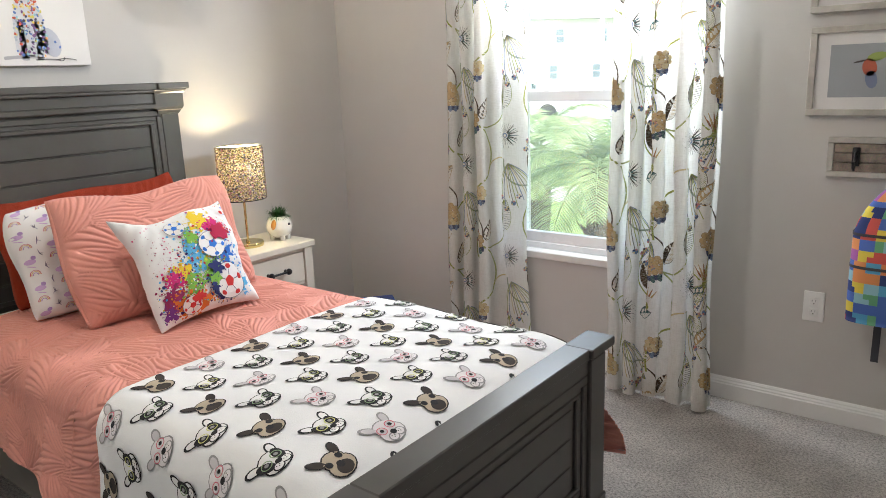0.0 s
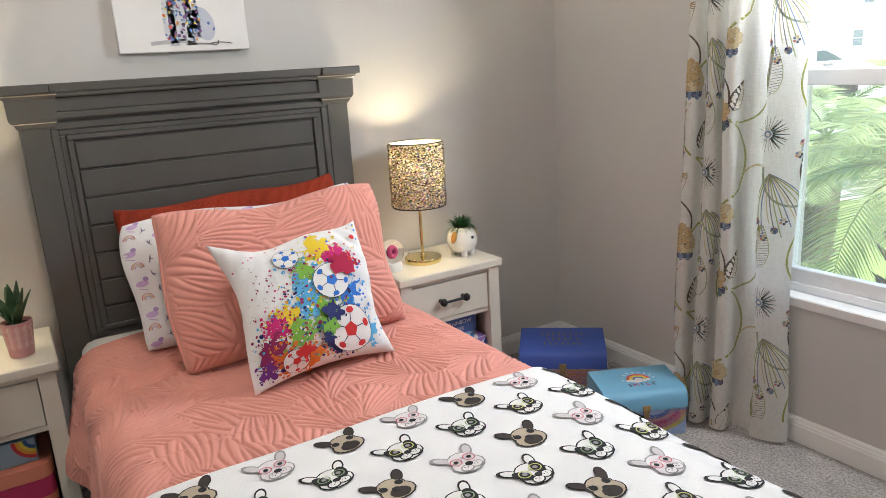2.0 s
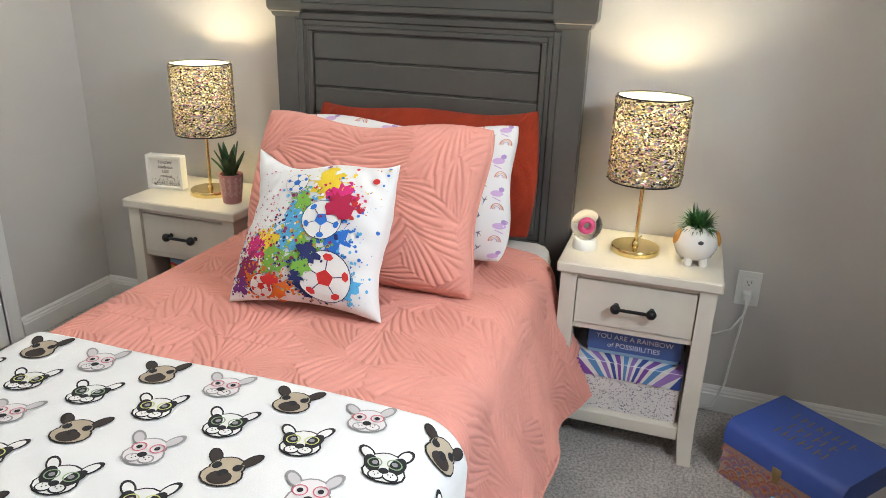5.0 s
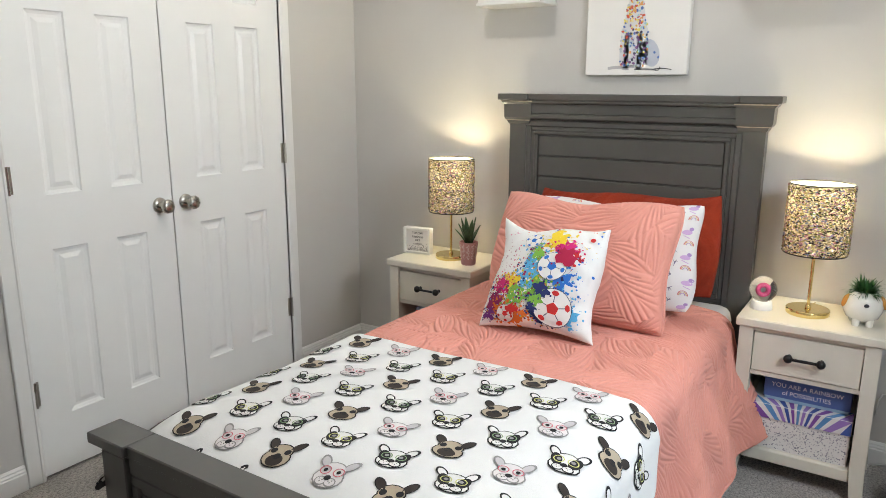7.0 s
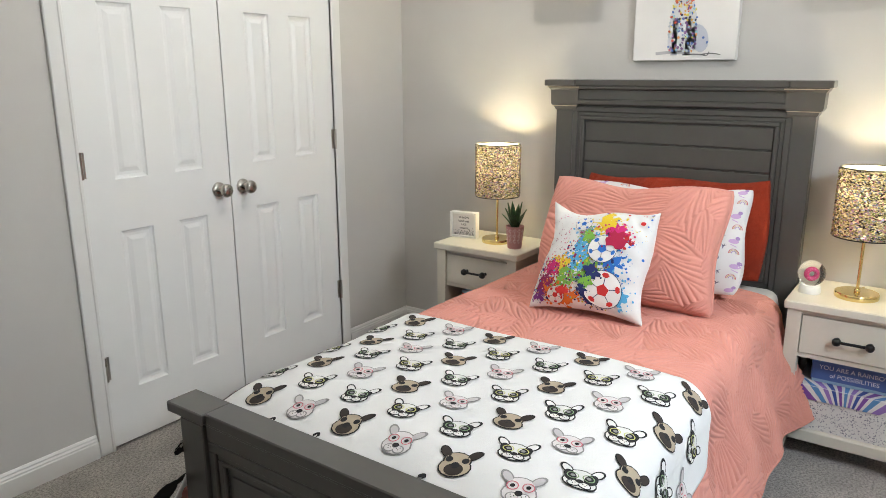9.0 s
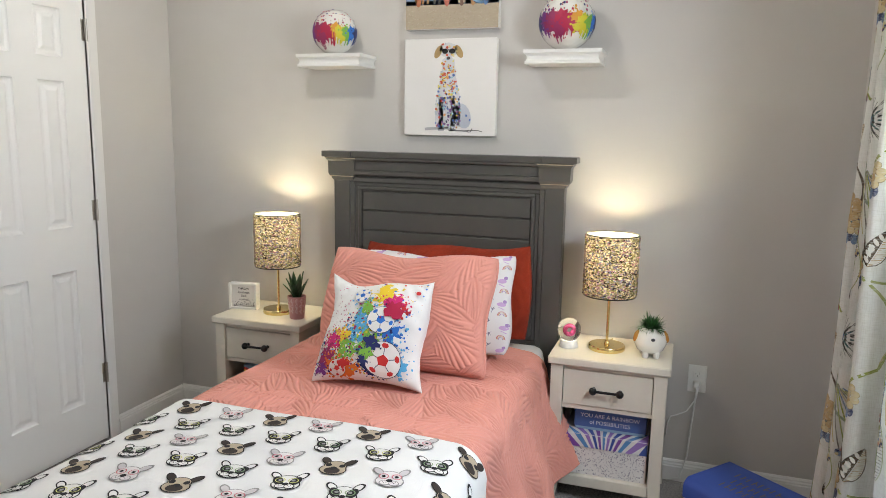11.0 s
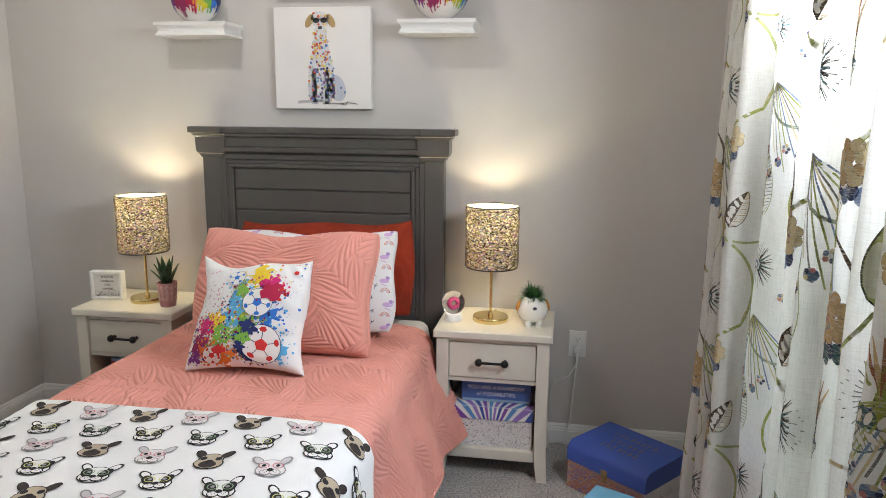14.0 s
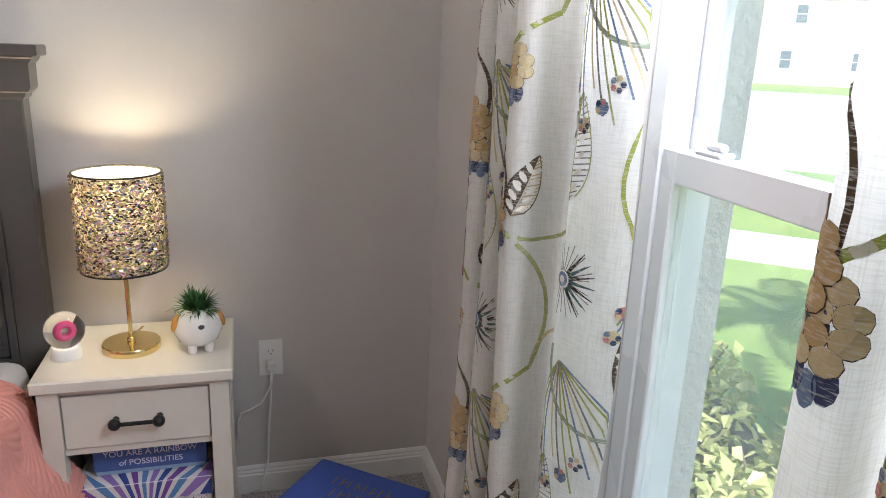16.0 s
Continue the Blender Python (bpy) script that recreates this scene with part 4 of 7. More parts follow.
def ball_print(k, a, b, r, turn, patch, shell, lift=0):
    k.ring(a, b, r * 1.03, r * 1.03, (0.03, 0.04, 0.10), 0, 22, 2)
    k.level += 0.0005
    k.ring(a, b, r, r, shell, 0, 22, 3)
    k.level += 0.0005
    for d, s in ((0, 0.34),):
        k.ring(a, b, r * s, r * s, patch, turn, 5, 1)
    for i in range(5):
        t = turn + 2 * math.pi * i / 5
        k.stroke(((a + 0.34 * r * math.cos(t), b + 0.34 * r * math.sin(t)), (a + 0.68 * r * math.cos(t), b + 0.68 * r * math.sin(t))), r * 0.04, (0.05, 0.05, 0.12))
        k.ring(a + 0.80 * r * math.cos(t), b + 0.80 * r * math.sin(t), r * 0.20, r * 0.14, patch, t + math.pi / 2, 6, 1)


PAINT = {"crimson": (0.42, 0.012, 0.06), "amber": (0.66, 0.30, 0.03), "chartreuse": (0.62, 0.55, 0.03), "yellow": (0.80, 0.58, 0.03), "orange": (0.72, 0.17, 0.02), "red": (0.60, 0.03, 0.03), "magenta": (0.62, 0.02, 0.18), "purple": (0.17, 0.03, 0.22), "blue": (0.03, 0.17, 0.60), "sky": (0.10, 0.42, 0.72), "green": (0.20, 0.45, 0.06), "navy": (0.02, 0.03, 0.14), "plum": (0.28, 0.02, 0.10), "white": (0.82, 0.80, 0.78)}


def splash_print():
    rng = random.Random(11)
    layer = [0.0012]

    def put(u, v):
        return at(u, v, 1, layer[0] + k.level)
    k = Ink(put)
    for a, b, r, c in ((0.22, 0.62, 0.26, "yellow"), (0.42, 0.44, 0.22, "magenta"), (0.55, 0.30, 0.16, "red"), (0.0, 0.15, 0.30, "sky"), (-0.15, -0.15, 0.26, "sky"), (0.42, -0.12, 0.22, "blue"), (-0.45, -0.25, 0.22, "yellow"), (-0.62, -0.30, 0.2, "magenta"),
                       (-0.70, -0.58, 0.24, "plum"), (-0.30, -0.46, 0.22, "green"), (-0.55, -0.75, 0.22, "orange"), (-0.25, -0.80, 0.24, "orange"), (-0.80, -0.80, 0.15, "purple"), (0.10, -0.28, 0.25, "green"), (0.15, -0.75, 0.2, "navy"), (0.62, -0.62, 0.22, "sky"), (-0.05, 0.35, 0.16, "green")):
        layer[0] += 0.00012
        splash(k, rng, a, b, r * 0.72, PAINT[c], 26)
    layer[0] += 0.0002
    for i in range(2600):
        a, b = rng.uniform(-0.95, 0.95), rng.uniform(-0.95, 0.95)
        near = math.hypot(a + 0.1, b + 0.2)
        if rng.random() < max(0.12, 1.1 - near):
            s = 0.004 + 0.022 * rng.random() ** 2.2
            c = rng.choice(["plum", "crimson", "amber", "sky", "white", "white", "navy", "navy", "chartreuse"]) if b < 0.5 - a * 0.3 else rng.choice(["red", "yellow", "white", "blue"])
            if a > 0.45 and b < 0.35:
                c = rng.choice(["sky", "blue", "white"])
            if a < -0.45 and b > -0.1:
                c = rng.choice(["plum", "magenta"])
                s *= 0.7
            k.ring(a, b, s, s * rng.uniform(0.7, 1.3), PAINT[c], rng.uniform(0, 3), 7, 1)
    for a, b, r, t, p, s in ((-0.22, 0.62, 0.17, 0.4, "blue", "white"), (0.24, 0.12, 0.25, 1.0, "blue", "white"), (0.36, -0.58, 0.34, 0.2, "red", "white"), (-0.45, -0.80, 0.17, 0.9, "red", "white")):
        layer[0] += 0.0005
        ball_print(k, a, b, r * 0.96, t, PAINT[p], PAINT[s])
        k.level = 0.0
        layer[0] += 0.0008
    layer[0] += 0.0004
    for a, b, r, c in ((0.44, 0.32, 0.15, "crimson"), (0.14, -0.30, 0.13, "navy"), (0.08, -0.46, 0.11, "green"), (0.02, -0.62, 0.08, "navy"), (-0.33, -0.70, 0.10, "red")):
        splash(k, rng, a, b, r, PAINT[c], 8)
    k.ring(0.80, 0.72, 0.045, 0.045, PAINT["red"], 0, 12, 1)
    part("print", k.mesh("print"), "print_ink", CUSH, "rainbow paint splashes and football shapes")


splash_print()

# ---- print on the blanket ----
MASK = {"ink": (0.018, 0.018, 0.020), "tan": (0.46, 0.38, 0.28), "dark": (0.04, 0.03, 0.026), "green": (0.25, 0.36, 0.20), "lime": (0.62, 0.62, 0.22), "pink": (0.62, 0.15, 0.20), "blush": (0.77, 0.73, 0.73), "ear": (0.58, 0.55, 0.56), "white": (0.80, 0.79, 0.77), "grey": (0.30, 0.29, 0.29)}


def mask_shape(k, s, x, size, turn, kind):
    """A rounded badge with two pointed lobes and patches; kind sets its colours."""
    co, si = math.cos(turn), math.sin(turn)

    def at2(a, b):
        a, b = a * size, b * size * 1.2
        return (s + a * co - b * si, x - (a * si + b * co))

    def blob(a, b, ra, rb, c, t=0.0, n=14):
        p = at2(a, b)
        k.ring(p[0], p[1], ra * size, rb * size * 1.2, MASK[c], -turn - t, n, 2)

    def lobe(sg, c, f=1.0):
        p = at2(sg * (0.34 - 0.02 * (1 - f)), 0.24 - 0.03 * (1 - f))
        k.ring(p[0], p[1], 0.125 * size * f, 0.235 * size * f, MASK[c], -turn + sg * 0.60, 14, 2, wob=(1.0, 1.0, 1.08, 1.22, 1.08, 1.0, 0.98, 0.98, 1.0, 1.0, 1.0, 1.0, 1.0, 0.98))

    line = {0: "ink", 1: "ink", 2: "ink", 3: "grey"}[kind]
    fill = {0: "white", 1: "tan", 2: "white", 3: "blush"}[kind]
    for sg in (-1, 1):
        lobe(sg, line)
    blob(0, -0.14, 0.385, 0.245, line)
    blob(0, 0.03, 0.33, 0.245, line)
    k.level += 0.0005
    for sg in (-1, 1):
        lobe(sg, {0: "white", 1: "dark", 2: "white", 3: "ear"}[kind], 0.72 if kind != 1 else 0.82)
    blob(0, -0.14, 0.35, 0.215, fill)
    blob(0, 0.03, 0.295, 0.215, fill)
    k.level += 0.0005
    if kind == 1:
        blob(0, -0.20, 0.22, 0.145, "dark")
        blob(0, -0.10, 0.10, 0.08, "ink")
        blob(-0.19, 0.04, 0.085, 0.075, "ink")
        blob(0.19, 0.04, 0.085, 0.075, "ink")
    else:
        if kind in (0, 2):
            blob(-0.225, 0.0, 0.135, 0.20, "ink", 0.35)
            blob(0.225, 0.0, 0.135, 0.20, "ink", -0.35)
        blob(-0.12, -0.235, 0.145, 0.105, line)
        blob(0.12, -0.235, 0.145, 0.105, line)
        k.level += 0.0005
        blob(-0.12, -0.235, 0.118, 0.078, "white" if kind != 3 else "blush")
        blob(0.12, -0.235, 0.118, 0.078, "white" if kind != 3 else "blush")
        k.level += 0.0005
        blob(0, -0.155, 0.085, 0.062, "ink")
        for sg in (-1, 1):
            for da, db in ((0.08, -0.22), (0.13, -0.25), (0.16, -0.20)):
                blob(sg * da, db, 0.014, 0.014, "ink", 0.0, 6)
        rim = {0: "green", 2: "lime", 3: "pink"}[kind]
        for sg in (-1, 1):
            p = at2(sg * 0.17, 0.01)
            k.ring(p[0], p[1], 0.135 * size, 0.13 * size, MASK[rim], 0, 16, 1, inner=0.82)
            k.ring(p[0], p[1], 0.055 * size, 0.055 * size, MASK["ink" if kind == 3 else "grey"], 0, 8, 1)
        k.level -= 0.0005
    k.level -= 0.0015 if kind != 1 else 0.0010


def blanket_print():
    k = Ink(None)

    def put(s, x):
        u, v = s, x
        p = Vector(drape(x, s, 0.019))
        e = 0.004
        n = (Vector(drape(x + e, s, 0.019)) - p).cross(Vector(drape(x, s + e, 0.019)) - p).normalized()
        relief = 0.004 * math.sin(11 * v + 2 * u) * math.sin(9 * u + 1)
        return tuple(p + n * (relief + 0.0022 + k.level))
    k.place = put
    rng = random.Random(3)
    # rows of tan and pink badges, with black and white ones set between them
    for row in range(8):
        x = 1.303 + 0.1075 * row
        for i in range(-7, 7):
            s = (0.06 if row % 2 == 0 else -0.013) + 0.150 * i
            kind = (3 if i % 2 == 0 else 1) if row % 2 == 0 else (0 if (i + row // 2) % 2 else 2)
            if bl_lo(x) + 0.045 < s < bl_hi(x) - 0.035:
                mask_shape(k, s, x, 0.094, rng.uniform(-0.10, 0.10) + 0.2, kind)
    good = [i for i, f in enumerate(k.f) if all(k.v[j][0] < 2.016 or abs(k.v[j][1]) > 0.54 for j in f)]
    k.f, k.c = [k.f[i] for i in good], [k.c[i] for i in good]
    part("print", k.mesh("print"), "print_ink", BLANKET, "rows of dark, tan and pink mask shapes")


blanket_print()

# ---- nightstands ----
def nightstand(at, label):
    n = thing("nightstand", at, label, "nightstand", "nightstands beside the bed")
    w = 0.228
    part("top", boxes((-0.178, 0.178, -w, w, 0.570, 0.601), bevel=0.004), "stand_cream", n)
    # the near-black colour stands in for the shade inside the open shelf
    part("back_panel", boxes((-0.16, -0.15, -w + 0.03, w - 0.03, 0.08, 0.57)), "stand_shelf_shade", n, "back of the open shelf, coloured dark for the shade inside")
    for sx in (-1, 1):
        for sy in (-1, 1):
            bm = bmesh.new()
            rings = []
            for z, out, wid in ((0.0, 0.006, 0.038), (0.05, 0.003, 0.042), (0.13, 0.0, 0.046), (0.570, 0.0, 0.046)):
                xa, ya = sx * (0.165 + out), sy * (w - 0.012 + out)
                rings.append([bm.verts.new((xa - sx * a * wid, ya - sy * b * wid, z)) for a, b in ((0, 0), (1, 0), (1, 1), (0, 1))])
            for a, b in zip(rings, rings[1:]):
                for k in range(4):
                    bm.faces.new((a[k], a[(k + 1) % 4], b[(k + 1) % 4], b[k]))
            bm.faces.new(rings[0])
            bm.faces.new(rings[-1])
            part("leg", bm, "stand_cream", n)
    for sy in (-1, 1):
        a, b = sorted((sy * (w - 0.022), sy * (w - 0.034)))
        part("side_panel", boxes((-0.119, 0.119, a, b, 0.085, 0.57)), "stand_cream", n)
    y = w - 0.058
    part("drawer_surround", boxes((-0.14, 0.150, -y, y, 0.552, 0.570), (-0.14, 0.150, -y, y, 0.392, 0.408)), "stand_cream", n)
    dr = part("drawer", boxes((-0.13, 0.156, -y + 0.0025, y - 0.0025, 0.4105, 0.5495), bevel=0.002), "stand_cream", n)
    bm = bmesh.new()
    for sy in (-1, 1):
        tube(((0.156, sy * 0.05, 0.482), (0.172, sy * 0.05, 0.482), (0.186, sy * 0.05, 0.482)), [0.008, 0.006, 0.006], 12, bm)
    for sy in (-1, 1):
        bmesh.ops.create_uvsphere(bm, u_segments=14, v_segments=10, radius=0.0150, matrix=pose(0.184, sy * 0.05, 0.482))
    tube(((0.186, -0.05, 0.482), (0.186, 0.05, 0.482)), 0.0052, 12, bm)
    part("handle", bm, "iron_black", dr, "black iron bar pull", 60)
    part("shelf", boxes((-0.15, 0.158, -y - 0.001, y + 0.001, 0.075, 0.118), bevel=0.003), "stand_cream", n)
    return n


nightstand((0.198, 0.763, 0), "antique white nightstand with one drawer and open shelf")
nightstand((0.198, -0.778, 0), "antique white nightstand with one drawer and open shelf")


# ---- table lamps ----
def sequin_material():
    n = Nodes("sequins")
    g = n.tree.nodes.new("ShaderNodeNewGeometry")
    r = n.tree.nodes.new("ShaderNodeValToRGB")
    r.color_ramp.interpolation = "CONSTANT"
    cols = [(0.62, 0.50, 0.22), (0.70, 0.58, 0.28), (0.10, 0.08, 0.06), (0.66, 0.58, 0.48), (0.55, 0.35, 0.55), (0.30, 0.36, 0.14), (0.35, 0.42, 0.60), (0.72, 0.35, 0.40), (0.06, 0.05, 0.05), (0.75, 0.62, 0.28)]
    while len(r.color_ramp.elements) < len(cols):
        r.color_ramp.elements.new(0.5)
    for i, c in enumerate(cols):
        r.color_ramp.elements[i].position, r.color_ramp.elements[i].color = i / len(cols), (*c, 1)
    n.link(g.outputs["Random Per Island"], r.inputs[0])
    n.link(r.outputs[0], n.bsdf.inputs["Base Color"])
    n.bsdf.inputs["Metallic"].default_value, n.bsdf.inputs["Roughness"].default_value = 0.55, 0.22
    glow = n.tree.nodes.new("ShaderNodeBsdfTranslucent")
    n.link(r.outputs[0], glow.inputs[0])
    m = n.tree.nodes.new("ShaderNodeMixShader")
    m.inputs[0].default_value = 0.15
    n.link(n.bsdf.outputs[0], m.inputs[1])
    n.link(glow.outputs[0], m.inputs[2])
    n.link(m.outputs[0], n.tree.nodes["Material Output"].inputs[0])
    MATS["sequins"] = n.mat


def bulb_material():
    n = Nodes("bulb_glow")
    n.bsdf.inputs["Emission Color"].default_value, n.bsdf.inputs["Emission Strength"].default_value = (1.0, 0.82, 0.52, 1), 6.0
    MATS["bulb_glow"] = n.mat


sequin_material()
bulb_material()
cloth("shade_lining", (0.80, 0.70, 0.48), 0.11, 0.8)


def table_lamp(at):
    lamp = thing("table_lamp", at, "brass table lamp, lit, with a shade of coloured sequins", "table lamp", "lamps on the nightstands")
    part("base", lathe([(0, 0), (0.070, 0), (0.0715, 0.002), (0.0715, 0.017), (0.069, 0.020), (0.010, 0.021), (0.010, 0.030), (0.0075, 0.033), (0, 0.033)], 48), "brass", lamp, smooth=40)
    part("stem", tube(((0, 0, 0.03), (0, 0, 0.30)), 0.0055, 14), "brass", lamp, smooth=60)
    part("socket", lathe([(0, 0.29), (0.014, 0.29), (0.014, 0.33), (0, 0.33)], 16), "iron_black", lamp)
    bulb = part("bulb", lathe([(0, 0.33), (0.012, 0.332), (0.012, 0.345), (0.022, 0.362), (0.022, 0.378), (0.012, 0.392), (0, 0.395)], 14), "bulb_glow", lamp, "glowing bulb")
    r, z0, z1 = 0.102, 0.222, 0.462
    part("shade", lathe([(r - 0.003, z0), (r - 0.003, z1)], 64), "shade_lining", lamp, "pale lining that glows", 180)
    rng = random.Random(7)
    for zz in (z0, z1):
        part("shade_rim", lathe([(r + 0.0015, zz - 0.002), (r + 0.0015, zz + 0.002), (r - 0.004, zz + 0.002), (r - 0.004, zz - 0.002), (r + 0.0015, zz - 0.002)], 64), "iron_black", lamp)
    bm = bmesh.new()
    rows = 54
    for i in range(rows):
        for j in range(104):
            a = 2 * math.pi * (j + 0.5 * (i % 2) + rng.uniform(-0.3, 0.3)) / 104
            z = z0 + 0.003 + (z1 - z0 - 0.006) * (i + rng.uniform(-0.3, 0.3) + 0.5) / rows
            if rng.random() < 0.14:
                continue
            rr = r + rng.uniform(0.0, 0.004)
            m = Matrix.Translation((rr * math.cos(a), rr * math.sin(a), z)) @ Matrix.Rotation(a, 4, "Z") @ Euler((rng.uniform(-0.5, 0.5), math.pi / 2 + rng.uniform(-0.7, 0.5), 0)).to_matrix().to_4x4() @ Matrix.Rotation(math.pi / 2 + rng.uniform(-0.5, 0.5), 4, "Z")
            vs = [bm.verts.new(m @ Vector((0.0046 * math.cos(k * math.pi / 3), 0.0026 * math.sin(k * math.pi / 3), 0))) for k in range(6)]
            bm.faces.new(vs)
    me = bpy.data.meshes.new("sequin_cover")
    bm.to_mesh(me)
    bm.free()
    tagged(part("sequin_cover", me, "sequins", lamp, "gold, lilac and green sequins"), kind="stuff")
    part("cord", tube([(-0.06, 0, 0.006), (-0.10, 0, 0.004), (-0.14, 0.01, 0.003)], 0.003, 8), "brass", lamp)
    return lamp


table_lamp((LAMP_R[0], LAMP_R[1], 0.601))
table_lamp((LAMP_L[0], LAMP_L[1], 0.601))


# ---- writing ----
def writing(name, text, size, m, material, parent=None, spacing=1.0, depth=0.0004):
    cu = bpy.data.curves.new(name, "FONT")
    cu.body, cu.size, cu.align_x, cu.align_y, cu.extrude, cu.space_character = text, size, "CENTER", "CENTER", depth, spacing
    ob = new(name, cu)
    dg = bpy.context.evaluated_depsgraph_get()
    me = bpy.data.meshes.new_from_object(ob.evaluated_get(dg))
    bpy.data.objects.remove(ob)
    return part(name, me, material, parent, at=m)


FACE_X = pose(0, 0, 0, 90, 0, 90)  # writing that faces +x, upright


def facing(x, y, z):
    return Matrix.Translation((x, y, z)) @ FACE_X


# ---- boxes on the open shelves ----
surface("card_blue", (0.075, 0.14, 0.37), 0.6, vary=0.06)
surface("card_royal", (0.045, 0.10, 0.42), 0.5, vary=0.05)
surface("card_pale_blue", (0.30, 0.46, 0.60), 0.6, vary=0.05)
surface("card_sky", (0.17, 0.42, 0.60), 0.5, vary=0.05)
surface("card_white", (0.78, 0.76, 0.74), 0.55, vary=0.03)
surface("card_coral", (0.72, 0.25, 0.16), 0.6, vary=0.04)
surface("card_magenta", (0.52, 0.035, 0.13), 0.6, vary=0.04)
surface("card_yellow", (0.80, 0.62, 0.04), 0.6, vary=0.04)
surface("ink_white", (0.78, 0.80, 0.86), 0.6, bump=0)
surface("ink_gold", (0.42, 0.30, 0.14), 0.35, metal=0.6, bump=0)
surface("ink_dark", (0.05, 0.05, 0.06), 0.6, bump=0)


def keepsake_box_white():
    b = thing("storage_box", (0.198, 0.763, 0.118), "white speckled box with blue and violet rayed lid, on the shelf", "box", "boxes in the nightstands")
    part("body", boxes((-0.12, 0.135, -0.16, 0.16, 0, 0.115), bevel=0.002), "card_white", b)
    k = Ink(lambda u, v: (0.1358, u, v))
    rng = random.Random(4)
    for i in range(520):
        u, v = rng.uniform(-0.155, 0.155), rng.uniform(0.004, 0.112)
        s = rng.uniform(0.0012, 0.0028)
        k.ring(u, v, s, s * rng.uniform(0.5, 1.2), rng.choice([(0.25, 0.25, 0.3), (0.45, 0.42, 0.45), (0.12, 0.12, 0.18)]), rng.uniform(0, 3), 6, 1)
    part("speckle", k.mesh("speckle"), "paint_ink", b, "grey speckle print")
    lid = part("lid", boxes((-0.124, 0.139, -0.163, 0.163, 0.115, 0.168), bevel=0.002), "card_white", b)
    k = Ink(lambda u, v: (0.1398, u, v))
    q = Ink(lambda u, v: (v, u, 0.1688))
    cols = [(0.04, 0.08, 0.32), (0.20, 0.07, 0.34), (0.10, 0.26, 0.52), (0.30, 0.18, 0.50)]
    for i in range(13):
        a0, a1 = -1.35 + i * 0.21, -1.35 + i * 0.21 + 0.12

        def hit(a, h):
            return max(-0.162, min(0.162, math.tan(a) * (0.055 + h * 0.6)))
        k.poly(((hit(a0, 0), 0.116), (hit(a1, 0), 0.116), (hit(a1, 0.053), 0.1675), (hit(a0, 0.053), 0.1675)), cols[i % 4])
        q.poly(((hit(a0, 0.053), 0.138), (hit(a1, 0.053), 0.138), (hit(a1, 0.16), 0.06), (hit(a0, 0.16), 0.06)), cols[i % 4])
    part("print", k.mesh("print"), "paint_ink", lid, "blue and violet rays")
    part("print", q.mesh("print"), "paint_ink", lid, "blue and violet rays")


def message_box():
    b = thing("storage_box", (0.165, 0.775, 0.287), "dark blue box lettered in white, on the speckled box", "box", "boxes in the nightstands")
    part("body", boxes((-0.10, 0.12, -0.135, 0.135, 0, 0.03), bevel=0.002), "card_pale_blue", b)
    part("lid", boxes((-0.103, 0.123, -0.138, 0.138, 0.012, 0.082), bevel=0.002), "card_blue", b)
    writing("lettering", "YOU ARE A RAINBOW", 0.0225, facing(0.1236, 0, 0.060), "ink_white", b)
    writing("lettering", "of POSSIBILITIES", 0.0225, facing(0.1236, 0, 0.033), "ink_white", b)


def striped_box():
    b = thing("storage_box", (0.198, -0.778, 0.118), "rounded keepsake box striped coral, magenta and yellow", "box", "boxes in the nightstands")

    def slab(z0, z1, g):
        bm = bmesh.new()
        n = 8
        pts = []
        for cx, cy, a0 in ((0.135, 0.16, 0), (-0.12, 0.16, 90), (-0.12, -0.16, 180), (0.135, -0.16, 270)):
            for i in range(n + 1):
                t = radians(a0 + 90 * i / n)
                r = 0.04
                pts.append((cx - math.copysign(r, cx) + (r + g) * math.cos(t), cy - math.copysign(r, cy) + (r + g) * math.sin(t)))
        lo, hi = [bm.verts.new((*p, z0)) for p in pts], [bm.verts.new((*p, z1)) for p in pts]
        for i in range(len(pts)):
            j = (i + 1) % len(pts)
            bm.faces.new((lo[i], lo[j], hi[j], hi[i]))
        bm.faces.new(lo[::-1])
        bm.faces.new(hi)
        return bm
    part("stripe", slab(0, 0.026, 0), "card_yellow", b, "yellow band")
    part("stripe", slab(0.026, 0.066, 0), "card_coral", b, "coral band")
    part("stripe", slab(0.066, 0.128, 0), "card_magenta", b, "magenta band")
    part("lid", slab(0.126, 0.168, 0.003), "card_coral", b, "coral lid", 40)


def small_rainbow(k, a, b, r, flip=1.0, a0=0.0, a1=math.pi):
    for f, c in ((1.0, (0.60, 0.05, 0.06)), (0.82, (0.75, 0.38, 0.05)), (0.64, (0.75, 0.65, 0.10)), (0.46, (0.05, 0.14, 0.40))):
        k.stroke([(a + r * f * math.cos(t), b + flip * r * f * math.sin(t)) for t in np.linspace(a0, a1, 12)], r * 0.19, c)


def cloud_box():
    b = thing("storage_box", (0.185, -0.773, 0.286), "pale blue box with rainbow corners, on the striped box", "box", "boxes in the nightstands")
    part("body", boxes((-0.10, 0.11, -0.125, 0.125, 0, 0.075), bevel=0.002), "card_pale_blue", b)
    for y, z, flip, a0 in ((-0.123, 0.004, 1, 0.0), (0.123, 0.072, -1, math.pi / 2)):
        k = Ink(lambda u, v: (0.1108, u, v))
        small_rainbow(k, y, z, 0.055, flip, a0, a0 + math.pi / 2)
        part("print", k.mesh("print"), "paint_ink", b, "rainbow corner")


keepsake_box_white()
message_box()
striped_box()
cloud_box()


